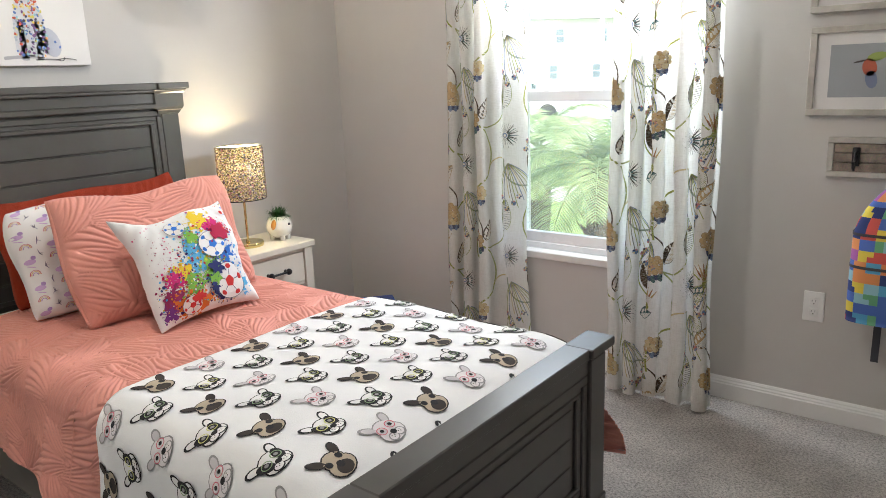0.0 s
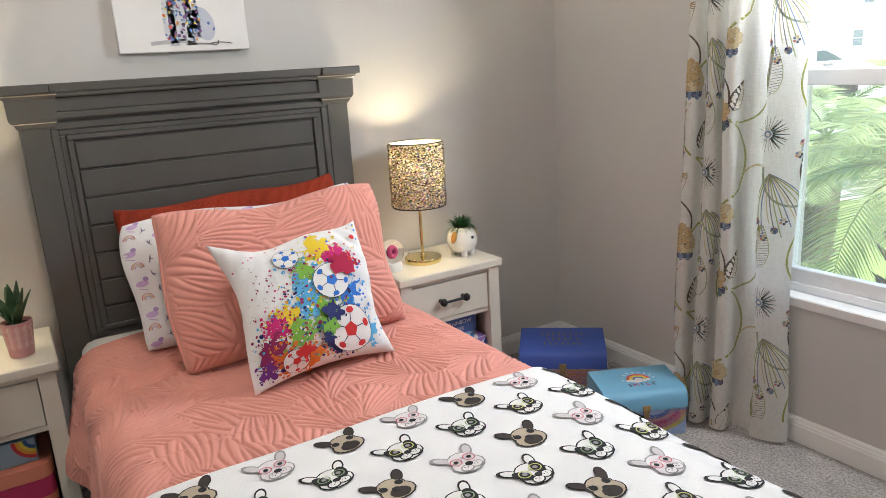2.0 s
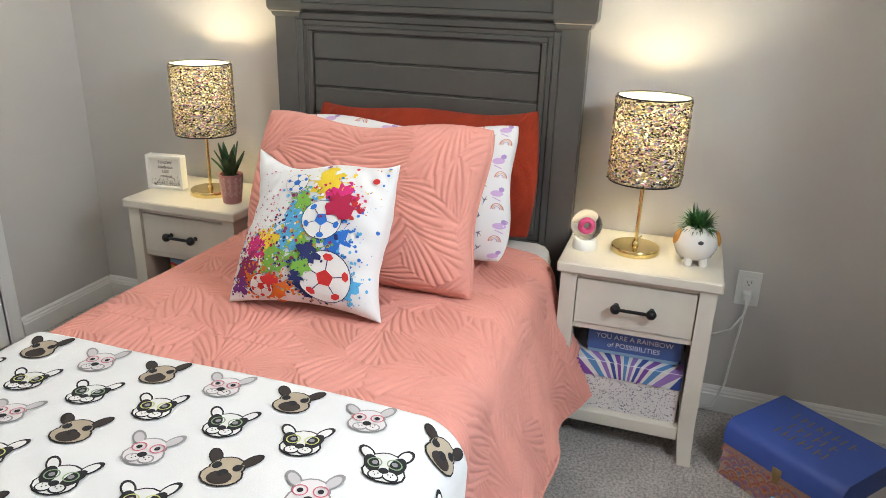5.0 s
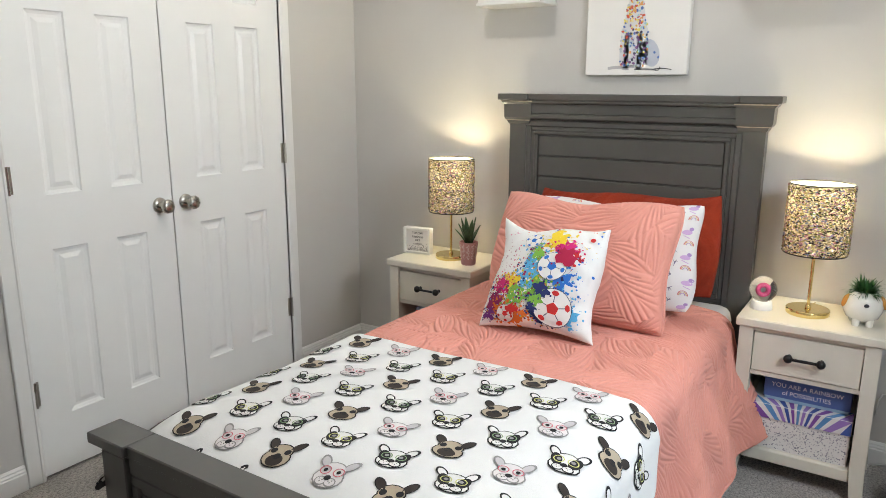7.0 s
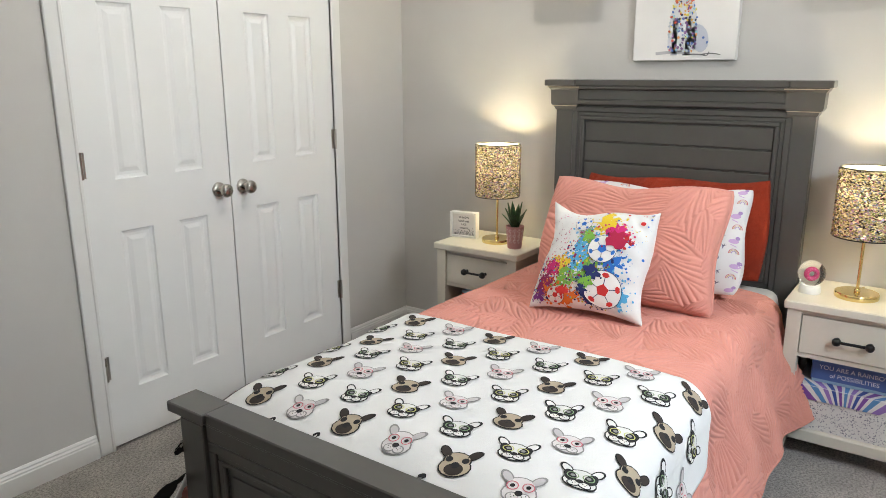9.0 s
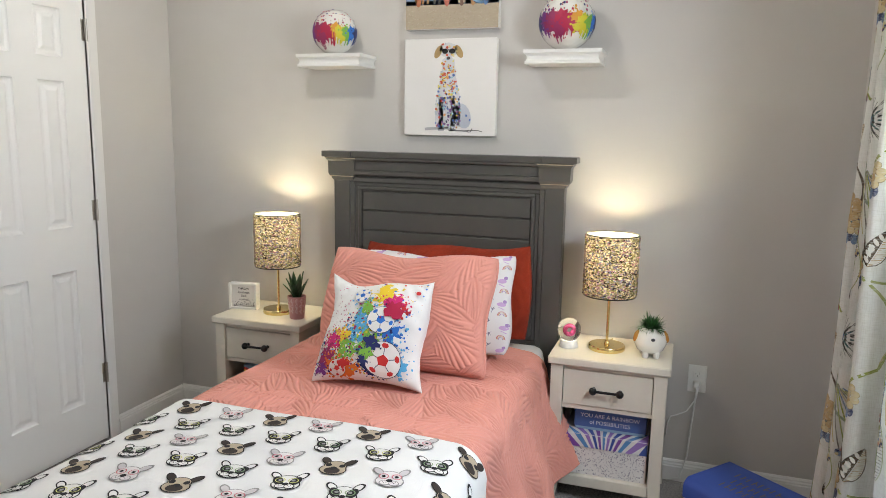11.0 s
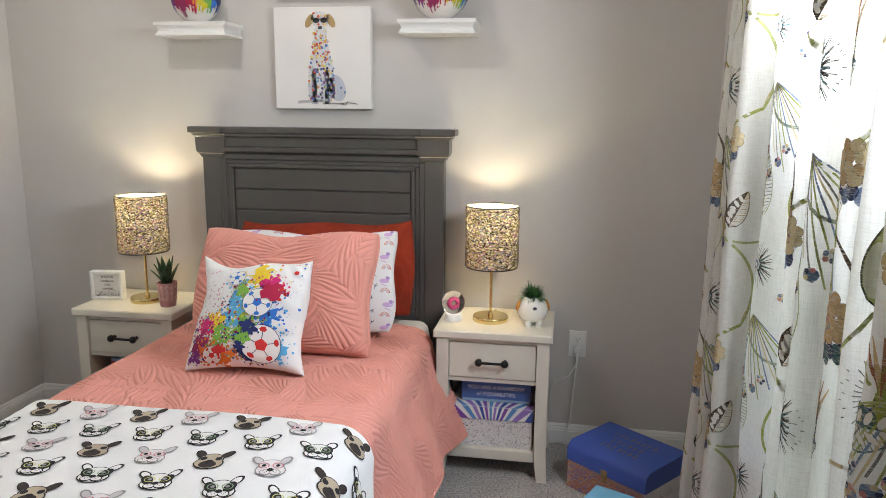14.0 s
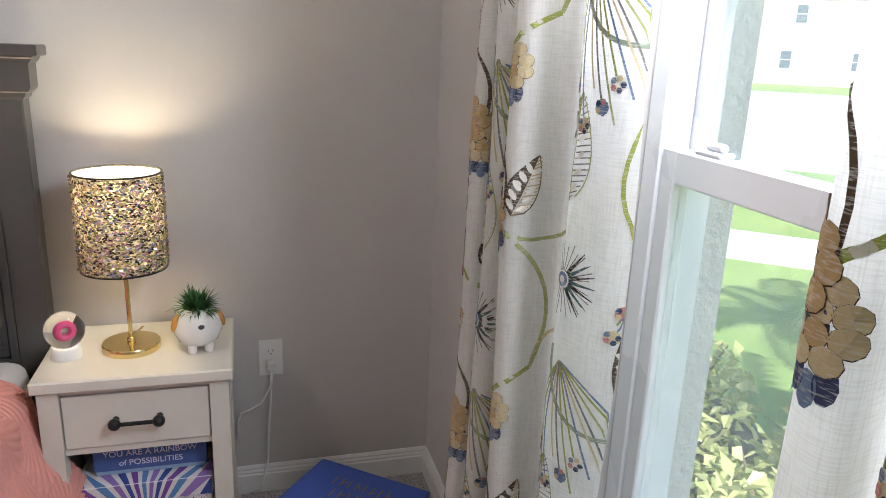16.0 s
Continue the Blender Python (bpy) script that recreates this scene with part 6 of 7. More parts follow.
def dotted_figure(k, w, h):
    """A tall seated shape built of many dabs of colour."""
    rng = random.Random(21)
    cols = [(0.70, 0.40, 0.05), (0.60, 0.10, 0.05), (0.10, 0.18, 0.45), (0.30, 0.55, 0.62), (0.72, 0.62, 0.12), (0.20, 0.10, 0.25), (0.65, 0.30, 0.10), (0.45, 0.50, 0.55), (0.05, 0.05, 0.10)]
    grey = (0.62, 0.62, 0.65)

    def half(v):
        t = v / h
        if t < 0.08:
            return 0.0
        if t < 0.45:
            return 0.058 - 0.02 * abs(t - 0.2)
        if t < 0.70:
            return 0.048 - 0.08 * (t - 0.45)
        if t < 0.80:
            return 0.028
        return 0.040 * math.sqrt(max(0.0, 1 - ((t - 0.88) / 0.08) ** 2))
    k.stroke(arc((-0.11, 0.027), (0.02, 0.032), 0.02), 0.012, (0.45, 0.44, 0.46))
    k.stroke(arc((0.0, 0.022), (0.09, 0.020), 0.02), 0.006, (0.25, 0.24, 0.25))
    for i in range(40):
        v0, v1 = h * (0.08 + 0.88 * i / 40), h * (0.08 + 0.88 * (i + 1) / 40)
        k.poly(((-half(v0) - 0.006, v0), (half(v0) - 0.006, v0), (half(v1) - 0.006, v1), (-half(v1) - 0.006, v1)), grey)
    for sx in (-0.036, 0.018):
        k.stroke(((sx, 0.16), (sx, 0.028)), 0.020, (0.70, 0.70, 0.72))
        k.stroke(((sx - 0.012, 0.026), (sx + 0.014, 0.026)), 0.012, (0.40, 0.40, 0.44))
    k.ring(0.062, 0.085, 0.036, 0.055, (0.50, 0.52, 0.60), 0.3, 16, 2)
    for sx in (-1, 1):
        k.ring(-0.006 + sx * 0.046, 0.355, 0.015, 0.030, (0.42, 0.28, 0.12), sx * 0.5, 12, 1)
    k.level += 0.0006
    for i in range(330):
        v = h * rng.uniform(0.08, 0.95)
        u = -0.006 + rng.uniform(-1, 1) * half(v) * 1.02
        if rng.random() < 0.2 and v < 0.15:
            u = rng.uniform(-0.06, 0.10)
        if half(v) and not (v > 0.72 * h and rng.random() < 0.75):
            c = rng.choice(cols)
            if v < 0.16:
                c = rng.choice([cols[2], cols[5], cols[8], cols[2], cols[7]]) if rng.random() < 0.6 else c
            if v > 0.2 and rng.random() < 0.4:
                c = rng.choice([(0.72, 0.62, 0.30), cols[0], cols[1]])
            k.level = 0.0006 + 0.0000012 * i
            k.ring(u, v, rng.uniform(0.003, 0.0065), rng.uniform(0.003, 0.0065), c, rng.uniform(0, 3), 9, 1)
    k.level = 0.0016
    k.stroke(((-0.036, 0.362), (0.024, 0.362)), 0.004, (0.02, 0.02, 0.02))
    for sx in (-0.022, 0.010):
        k.ring(sx, 0.357, 0.014, 0.011, (0.02, 0.02, 0.02), 0, 12, 1)
    k.ring(-0.006, 0.328, 0.009, 0.007, (0.05, 0.04, 0.04), 0, 10, 1)
    k.stroke(arc((0.075, 0.022), (0.15, 0.020), 0.06), 0.003, (0.08, 0.08, 0.08))
    k.stroke(arc((0.085, 0.018), (0.105, 0.032), -0.3), 0.003, (0.08, 0.08, 0.08))


def surf_boards(k, w, h):
    """Upright boards and plain figures in a row on sand under a blue sky."""
    rng = random.Random(31)
    k.poly(((-w / 2 + 0.001, 0.10), (w / 2 - 0.001, 0.10), (w / 2 - 0.001, h - 0.001), (-w / 2 + 0.001, h - 0.001)), (0.20, 0.27, 0.42))
    k.poly(((-w / 2 + 0.001, 0.10), (w / 2 - 0.001, 0.10), (w / 2 - 0.001, 0.118), (-w / 2 + 0.001, 0.118)), (0.05, 0.09, 0.20))
    k.poly(((-w / 2 + 0.001, 0.001), (w / 2 - 0.001, 0.001), (w / 2 - 0.001, 0.102), (-w / 2 + 0.001, 0.102)), (0.42, 0.35, 0.26))
    k.level = 0.0004
    for i in range(500):
        k.ring(rng.uniform(-w / 2 + 0.005, w / 2 - 0.005), rng.uniform(0.004, 0.09), 0.003, 0.0014, rng.choice([(0.36, 0.29, 0.2), (0.5, 0.43, 0.33), (0.46, 0.38, 0.28)]), 0.4, 6, 1)
    for i in range(30):
        k.ring(rng.uniform(-w / 2 + 0.03, w / 2 - 0.03), rng.uniform(0.24, h - 0.02), 0.028, 0.008, (0.40, 0.44, 0.52), 0, 10, 1)
    k.level = 0.0008
    boards = [(-0.165, 0.30, (0.42, 0.14, 0.06), 0.12), (-0.025, 0.34, (0.40, 0.12, 0.08), 0.03), (0.045, 0.33, (0.18, 0.10, 0.08), 0.0), (0.105, 0.33, (0.45, 0.24, 0.10), -0.06), (0.165, 0.30, (0.12, 0.22, 0.45), -0.10)]
    for x, ln, c, t in boards:
        k.level += 0.0003
        k.ring(x, 0.09 + ln / 2, 0.025, ln / 2, c, t, 20, 2)
        for j in range(26):
            f = rng.uniform(-0.42, 0.42)
            k.ring(x - f * ln * math.sin(t) + rng.uniform(-0.012, 0.012), 0.09 + ln / 2 + f * ln, 0.005, 0.007, rng.choice([(0.6, 0.55, 0.45), (0.12, 0.2, 0.4), (0.55, 0.2, 0.1), (0.6, 0.45, 0.2)]), 0, 8, 1)
    for x, skin, top, low in ((-0.118, (0.30, 0.17, 0.08), (0.35, 0.42, 0.30), (0.42, 0.18, 0.30)), (-0.065, (0.05, 0.05, 0.05), (0.45, 0.06, 0.05), (0.15, 0.28, 0.34)), (0.045, (0.55, 0.45, 0.32), (0.50, 0.10, 0.08), (0.40, 0.25, 0.15)), (0.115, (0.06, 0.06, 0.07), (0.50, 0.22, 0.28), (0.3, 0.12, 0.15))):
        k.level += 0.0003
        for s in (-0.010, 0.012):
            k.stroke(((x + s, 0.105), (x + s, 0.175)), 0.010, skin)
        k.ring(x, 0.185, 0.020, 0.026, low, 0, 10, 1)
        k.ring(x, 0.225, 0.020, 0.032, top, 0, 10, 1)
        k.level += 0.0002
        k.stroke(arc((x - 0.018, 0.24), (x - 0.026, 0.19), 0.2), 0.008, skin)
        k.stroke(arc((x + 0.018, 0.24), (x + 0.028, 0.20), -0.2), 0.008, skin)
        k.ring(x, 0.275, 0.016, 0.020, skin, 0, 12, 1)
    k.level += 0.0004
    k.ring(0.055, 0.16, 0.105, 0.020, (0.16, 0.30, 0.48), -0.62, 20, 2)
    for j in range(24):
        f = rng.uniform(-0.09, 0.09)
        k.ring(0.055 + f * 0.81 + rng.uniform(-0.006, 0.006), 0.16 - f * 0.58 + rng.uniform(-0.006, 0.006), 0.006, 0.004, rng.choice([(0.6, 0.6, 0.6), (0.1, 0.35, 0.4), (0.55, 0.3, 0.2)]), 0, 8, 1)


canvas((0, 0.0, 1.429), 0.415, 0.41, dotted_figure, "white canvas with a seated figure of coloured dabs")
canvas((0, 0.003, 1.878), 0.415, 0.41, surf_boards, "canvas of painted surfboards and figures on sand")

# ---- the window wall's far end ----
surface("wood_whitewashed", (0.52, 0.49, 0.44), 0.7, vary=0.2, scale=12)
surface("wood_weathered", (0.26, 0.21, 0.17), 0.75, vary=0.4, scale=25)
surface("print_grey", (0.36, 0.38, 0.40), 0.5, vary=0.03)


def wall_frame(x0, x1, z0, z1, dabs):
    f = thing("picture_frame", (x0, YW, z0), "whitewashed wooden frame with a matted grey print", "picture frame", "frames on the window wall")
    w, h = x1 - x0, z1 - z0
    part("frame", boxes((0, w, -0.026, 0, 0, 0.022), (0, w, -0.026, 0, h - 0.022, h), (0, 0.022, -0.026, 0, 0.022, h - 0.022), (w - 0.022, w, -0.026, 0, 0.022, h - 0.022), bevel=0.002), "wood_whitewashed", f)
    part("mat", boxes((0.022, w - 0.022, -0.012, -0.002, 0.022, h - 0.022)), "card_white", f, "white mat board")
    part("picture", boxes((0.065, w - 0.065, -0.014, -0.012, 0.062, h - 0.062)), "print_grey", f, "pale grey print")
    k = Ink(lambda u, v: (u, -0.0146, v))
    for a, b, r, q, c in dabs:
        k.ring(w / 2 + a, h / 2 + b, r, q, c, 0.2, 12, 1)
    part("painting", k.mesh("painting"), "paint_ink", f, "small coloured shape")


DABS = ((0.0, 0.045, 0.03, 0.014, (0.30, 0.38, 0.10)), (-0.02, 0.01, 0.022, 0.03, (0.50, 0.12, 0.06)), (-0.012, -0.03, 0.018, 0.03, (0.20, 0.24, 0.36)), (-0.05, 0.03, 0.02, 0.003, (0.08, 0.07, 0.06)))
wall_frame(2.358, 2.77, 1.150, 1.450, DABS)
wall_frame(2.350, 2.76, 1.496, 1.796, DABS)
RACK = thing("hook_rack", (2.440, YW, 0.937), "weathered plank rack with black iron hooks", "coat rack")
for i in range(3):
    part("plank", boxes((0.02, 0.50, -0.016, 0, 0.02 + i * 0.033, 0.051 + i * 0.033), bevel=0.002), "wood_weathered", RACK)
part("edge", boxes((0, 0.52, -0.022, 0, 0, 0.02), (0, 0.52, -0.022, 0, 0.119, 0.139), (0, 0.02, -0.022, 0, 0.02, 0.119), (0.50, 0.52, -0.022, 0, 0.02, 0.119), bevel=0.002), "wood_whitewashed", RACK)
for x in (0.09, 0.26, 0.43):
    bm = tube([(x, -0.016, 0.09), (x, -0.03, 0.085), (x, -0.034, 0.05), (x, -0.05, 0.03), (x, -0.062, 0.04), (x, -0.064, 0.06)], 0.005, 8)
    box(bm, x - 0.012, x + 0.012, -0.022, -0.016, 0.04, 0.105, 0.002)
    part("hook", bm, "iron_black", RACK, "black iron hook", 50)


def patch_bag():
    b = thing("backpack", (2.712, YW - 0.10, 0.455), "bright patchwork backpack hanging from the rack", "backpack")
    n = 40
    pts = []
    for i in range(26):
        t = i / 25
        z = 0.46 * t
        wd = 0.155 * (1 - max(0.0, t - 0.62) ** 2 * 3.6)
        dp = 0.075 * (1 - 0.5 * max(0.0, t - 0.5)) * (0.80 + 0.2 * math.sin(math.pi * min(1, t * 1.3)))
        row = []
        for j in range(n):
            a = 2 * math.pi * j / n
            ca, sa = math.cos(a), math.sin(a)
            row.append((wd * math.copysign(abs(ca) ** 0.55, ca), dp * math.copysign(abs(sa) ** 0.6, sa), z))
        pts.append(row)
    me = grid_mesh("body", pts, wrap=True)
    bm = bmesh.new()
    bm.from_mesh(me)
    bm.verts.ensure_lookup_table()
    for k in (0, 25):
        bm.faces.new([bm.verts[k * n + j] for j in range(n)])
    bm.to_mesh(me)
    bm.free()
    t = me.attributes.new("tint", "FLOAT_COLOR", "FACE")
    rng = random.Random(14)
    cols = [(0.08, 0.16, 0.50), (0.10, 0.38, 0.60), (0.62, 0.10, 0.08), (0.72, 0.28, 0.10), (0.75, 0.60, 0.08), (0.15, 0.42, 0.22), (0.40, 0.12, 0.38), (0.30, 0.55, 0.62), (0.03, 0.05, 0.18)]
    tint, cache = [], {}
    for p in me.polygons:
        key = (round(math.atan2(p.center.y, p.center.x) * 4.2), int(p.center.z / 0.036))
        cache.setdefault(key, rng.choice(cols))
        tint += [*cache[key], 1.0]
    t.data.foreach_set("color", tint)
    part("body", me, "print_ink", b)
    for z in (0.20, 0.31):
        rows = [[(x * 1.012, y * 1.03, z + dz) for x, y, _ in pts[int(z / 0.46 * 25)]] for dz in (-0.005, 0.005)]
        part("zip_band", grid_mesh("zip_band", rows, wrap=True), "ink_dark", b, "black zip band")
    part("handle", tube([(-0.03, 0.03, 0.45), (-0.028, 0.05, 0.51), (0.0, 0.055, 0.535), (0.028, 0.05, 0.51), (0.03, 0.03, 0.45)], 0.008, 8), "ink_dark", b, "black carry loop", 60)
    for x in (-0.06, 0.05):
        part("strap", boxes((x - 0.012, x + 0.012, 0.055, 0.06, -0.17, 0.06)), "ink_dark", b, "black webbing strap")


patch_bag()

# ---- the ceiling fixture ----
CEIL = thing("ceiling_light", (1.32, -0.30, ZC), "flush white ceiling light, lit", "ceiling light")
part("canopy", lathe([(0, 0), (0.15, 0), (0.155, -0.012), (0.14, -0.03), (0.0, -0.03)], 40), "trim_white", CEIL, smooth=40)

# ---- outside the window ----
GZ = -0.30


def mottled(name, a, b, scale, rough=0.95, bump=0.5, depth=0.01, grain=60.0):
    n = Nodes(name)
    big, fine = n.noise(scale, 5.0, 0.6), n.noise(grain, 3.0)
    col = n.ramp(big.outputs[0], a, b)
    mixed = n.mix(0.3, col.outputs[0], fine.outputs[1], "SOFT_LIGHT")
    n.link(mixed, n.bsdf.inputs["Base Color"])
    n.bsdf.inputs["Roughness"].default_value = rough
    n.bump(fine.outputs[0], bump, depth)
    MATS[name] = n.mat


def leafy(name, a, b, through=0.35):
    n = Nodes(name)
    g = n.tree.nodes.new("ShaderNodeNewGeometry")
    col = n.ramp(g.outputs["Random Per Island"], a, b, 0.0, 1.0)
    n.link(col.outputs[0], n.bsdf.inputs["Base Color"])
    n.bsdf.inputs["Roughness"].default_value = 0.45
    glow = n.tree.nodes.new("ShaderNodeBsdfTranslucent")
    n.link(col.outputs[0], glow.inputs[0])
    m = n.tree.nodes.new("ShaderNodeMixShader")
    m.inputs[0].default_value = through
    n.link(n.bsdf.outputs[0], m.inputs[1])
    n.link(glow.outputs[0], m.inputs[2])
    n.link(m.outputs[0], n.tree.nodes["Material Output"].inputs[0])
    MATS[name] = n.mat


mottled("lawn", (0.16, 0.25, 0.06), (0.28, 0.37, 0.12), 0.8, grain=40)
mottled("concrete_pale", (0.50, 0.49, 0.46), (0.62, 0.61, 0.58), 0.5, grain=25, bump=0.2)
mottled("mulch", (0.10, 0.07, 0.05), (0.22, 0.17, 0.13), 9.0)
mottled("render_white", (0.74, 0.73, 0.70), (0.82, 0.81, 0.79), 0.3, grain=12, bump=0.1)
mottled("roof_grey", (0.22, 0.20, 0.19), (0.30, 0.28, 0.26), 0.6)
mottled("bark", (0.10, 0.075, 0.05), (0.26, 0.20, 0.14), 14.0, bump=1.0, depth=0.02)
leafy("shrub_leaf", (0.34, 0.40, 0.14), (0.70, 0.68, 0.32))
leafy("frond", (0.26, 0.36, 0.17), (0.46, 0.54, 0.28), 0.5)
surface("sign_teal", (0.02, 0.28, 0.24), 0.4, bump=0)
surface("sign_red", (0.50, 0.02, 0.025), 0.4, bump=0)
surface("sign_white", (0.82, 0.82, 0.82), 0.4, bump=0)
surface("post_steel", (0.45, 0.46, 0.46), 0.45, metal=0.8)
surface("car_white", (0.72, 0.73, 0.74), 0.2, coat=0.6, bump=0)
surface("car_glass", (0.05, 0.07, 0.08), 0.08, bump=0)
surface("tyre", (0.02, 0.02, 0.02), 0.8)
surface("dark_pane", (0.12, 0.15, 0.18), 0.1, bump=0)

bm = bmesh.new()
bmesh.ops.create_circle(bm, cap_ends=True, segments=64, radius=900, matrix=pose(0, 0, GZ))
single("ground", bm, "lawn", "sunlit lawn reaching into the distance", "ground", kind="structure")

# the street lies across the way out of the window, towards (-0.77, 0.64)
OUT, ALONG = Vector((-0.77, 0.64, 0)), Vector((0.64, 0.77, 0))
EYE_AT = Vector((2.05, 1.0, 0))


def strip(name, d0, d1, w0, w1, material, label, category, z):
    bm = bmesh.new()
    n = 24
    a = [bm.verts.new(EYE_AT + OUT * d0 + ALONG * (w0 + (w1 - w0) * i / n) + Vector((0, 0, z))) for i in range(n + 1)]
    b = [bm.verts.new(EYE_AT + OUT * d1 + ALONG * (w0 + (w1 - w0) * i / n) + Vector((0, 0, z))) for i in range(n + 1)]
    for i in range(n):
        bm.faces.new((a[i], a[i + 1], b[i + 1], b[i]))
    r = bmesh.ops.extrude_face_region(bm, geom=bm.faces[:])
    for v in [g for g in r["geom"] if isinstance(g, bmesh.types.BMVert)]:
        v.co.z -= 0.15
    single(name, bm, material, label, category, kind="structure")


strip("pavement", 6.5, 7.6, -30, 30, "concrete_pale", "pale concrete pavement across the lawn", "pavement", GZ + 0.02)
strip("road", 12.5, 42, -60, 60, "concrete_pale", "pale concrete street in bright sun", "road", GZ + 0.015)
bm = bmesh.new()
bmesh.ops.create_circle(bm, cap_ends=True, segments=40, radius=1.0, matrix=Matrix.Translation(EYE_AT + OUT * 17.5 - ALONG * 6.6 + Vector((0, 0, GZ + 0.05))) @ Matrix.Rotation(math.atan2(0.77, 0.64), 4, "Z") @ Matrix.Diagonal((5.2, 3.2, 1, 1)))
single("lawn_island", bm, "lawn", "rounded lawn verge beside the street", "lawn", kind="structure")
bed_bm = boxes((-2.5, 3.5, 1.84, 3.3, GZ - 0.05, GZ + 0.03))
single("planting_bed", bed_bm, "mulch", "mulched planting bed below the window", "planting bed", kind="structure")


def shrub(at, size, seed):
    s = thing("shrub", at, "yellow-green leafy shrub below the window", "shrub", "shrubs under the window")
    rng = random.Random(seed)
    bm = bmesh.new()
    for i in range(5):
        a = rng.uniform(0, 6.28)
        tube([(0, 0, 0), (0.1 * math.cos(a), 0.1 * math.sin(a), size * 0.4), (0.22 * math.cos(a), 0.22 * math.sin(a), size * 0.8)], [0.012, 0.008, 0.004], 6, bm)
    part("branches", bm, "bark", s)
    bm = bmesh.new()
    for i in range(430):
        a, e, r = rng.uniform(0, 6.28), math.asin(rng.uniform(-0.2, 1.0)), size * 0.62 * rng.uniform(0.55, 1.0) ** 0.5
        r *= 1 + 0.18 * math.sin(3 * a + seed) + 0.12 * math.sin(7 * a)
        c = Vector((r * math.cos(e) * math.cos(a), r * math.cos(e) * math.sin(a), size * 0.34 + r * math.sin(e) * 0.95))
        m = Matrix.Translation(c) @ Euler((rng.uniform(-0.9, 0.9), rng.uniform(-0.9, 0.9), rng.uniform(0, 6.28))).to_matrix().to_4x4()
        ln, w = rng.uniform(0.05, 0.09), rng.uniform(0.016, 0.028)
        vs = [bm.verts.new(m @ Vector(p)) for p in ((0, 0, 0), (ln * 0.35, w, 0.006), (ln, 0, -0.008), (ln * 0.35, -w, 0.006))]
        bm.faces.new(vs[:3])
        bm.faces.new((vs[0], vs[2], vs[3]))
    tagged(part("leaves", bm, "shrub_leaf", s), kind="stuff")


k = 0
for x, y, size in ((-1.6, 2.55, 0.55), (-0.9, 2.35, 0.62), (-0.25, 2.55, 0.60), (0.15, 2.20, 0.66), (0.55, 2.62, 0.58), (0.80, 2.20, 0.66), (1.25, 2.40, 0.62), (1.65, 2.22, 0.58), (2.05, 2.5, 0.6), (0.35, 3.0, 0.5), (-0.55, 2.95, 0.5), (-1.25, 2.95, 0.5)):
    shrub((x, y, GZ), size, 40 + k)
    k += 1


def palm(at, height, lean_to, fronds, length, seed, radius=0.13):
    p = thing("palm", at, "small date palm with arching feathered fronds", "palm tree", "palms outside")
    rng = random.Random(seed)
    top = Vector((lean_to[0], lean_to[1], height))
    bm = bmesh.new()
    pts = [Vector((0, 0, 0)).lerp(top, t) + Vector((0.03 * math.sin(3 * t), 0, 0)) for t in np.linspace(0, 1, 9)]
    tube(pts, [radius * (1.15 - 0.25 * i / 8) for i in range(9)], 14, bm)
    # old leaf bases
    for i in range(90):
        t, a = rng.uniform(0.05, 0.98), rng.uniform(0, 6.28)
        c = Vector((0, 0, 0)).lerp(top, t)
        o = Vector((math.cos(a), math.sin(a), 0))
        sd = Vector((-math.sin(a), math.cos(a), 0))
        r = radius * (1.12 - 0.25 * t)
        v = [bm.verts.new(c + o * r * 0.9 + sd * 0.035), bm.verts.new(c + o * r * 0.9 - sd * 0.035), bm.verts.new(c + o * (r + 0.05) + Vector((0, 0, 0.06)))]
        bm.faces.new(v)
        w = bm.verts.new(c + o * r * 0.9 + Vector((0, 0, -0.04)))
        bm.faces.new((v[0], w, v[2]))
        bm.faces.new((w, v[1], v[2]))
    part("trunk", bm, "bark", p, "rough brown trunk")
    for i in range(fronds):
        a = i * 2.39996 + rng.uniform(-0.2, 0.2)
        up = 1.25 - 1.45 * (i / fronds) + rng.uniform(-0.1, 0.1)
        ln = length * rng.uniform(0.8, 1.1)
        d = Vector((math.cos(a), math.sin(a), 0))
        sd = Vector((-math.sin(a), math.cos(a), 0))
        bm = bmesh.new()
        spine, ang, q = [], up, top.copy()
        for s in range(15):
            spine.append(q.copy())
            q = q + (d * math.cos(ang) + Vector((0, 0, math.sin(ang)))) * ln / 14
            ang -= 0.105 + 0.012 * s * 0.4
        tube(spine, [0.008 * (1 - 0.8 * s / 14) for s in range(15)], 5, bm)
        for s in range(46):
            t = 0.10 + 0.90 * s / 46
            f = t * 14
            c = spine[int(f)].lerp(spine[min(14, int(f) + 1)], f - int(f))
            along = (spine[min(14, int(f) + 1)] - spine[int(f)]).normalized()
            nrm = sd.cross(along).normalized()
            for sg in (-1, 1):
                ll = ln * 0.30 * math.sin(math.pi * min(1, 0.12 + t * 0.9)) ** 0.6 * rng.uniform(0.85, 1.1)
                dr = (sd * sg * 0.85 + along * 0.55 - nrm * 0.15 + Vector((0, 0, -0.12))).normalized()
                side = along * 0.008
                m = c + dr * ll * 0.5
                e = c + dr * ll + Vector((0, 0, -0.18 * ll))
                v = [bm.verts.new(c - side * 0.5), bm.verts.new(c + side * 0.5), bm.verts.new(m + side), bm.verts.new(m - side), bm.verts.new(e)]
                bm.faces.new((v[0], v[1], v[2], v[3]))
                bm.faces.new((v[3], v[2], v[4]))
        part("frond", bm, "frond", p)


palm((0.78, 3.3, GZ), 0.98, (-0.06, 0.05), 17, 0.98, 5)
palm((-0.55, 4.6, GZ), 0.95, (0.05, 0.0), 14, 0.95, 9, 0.11)


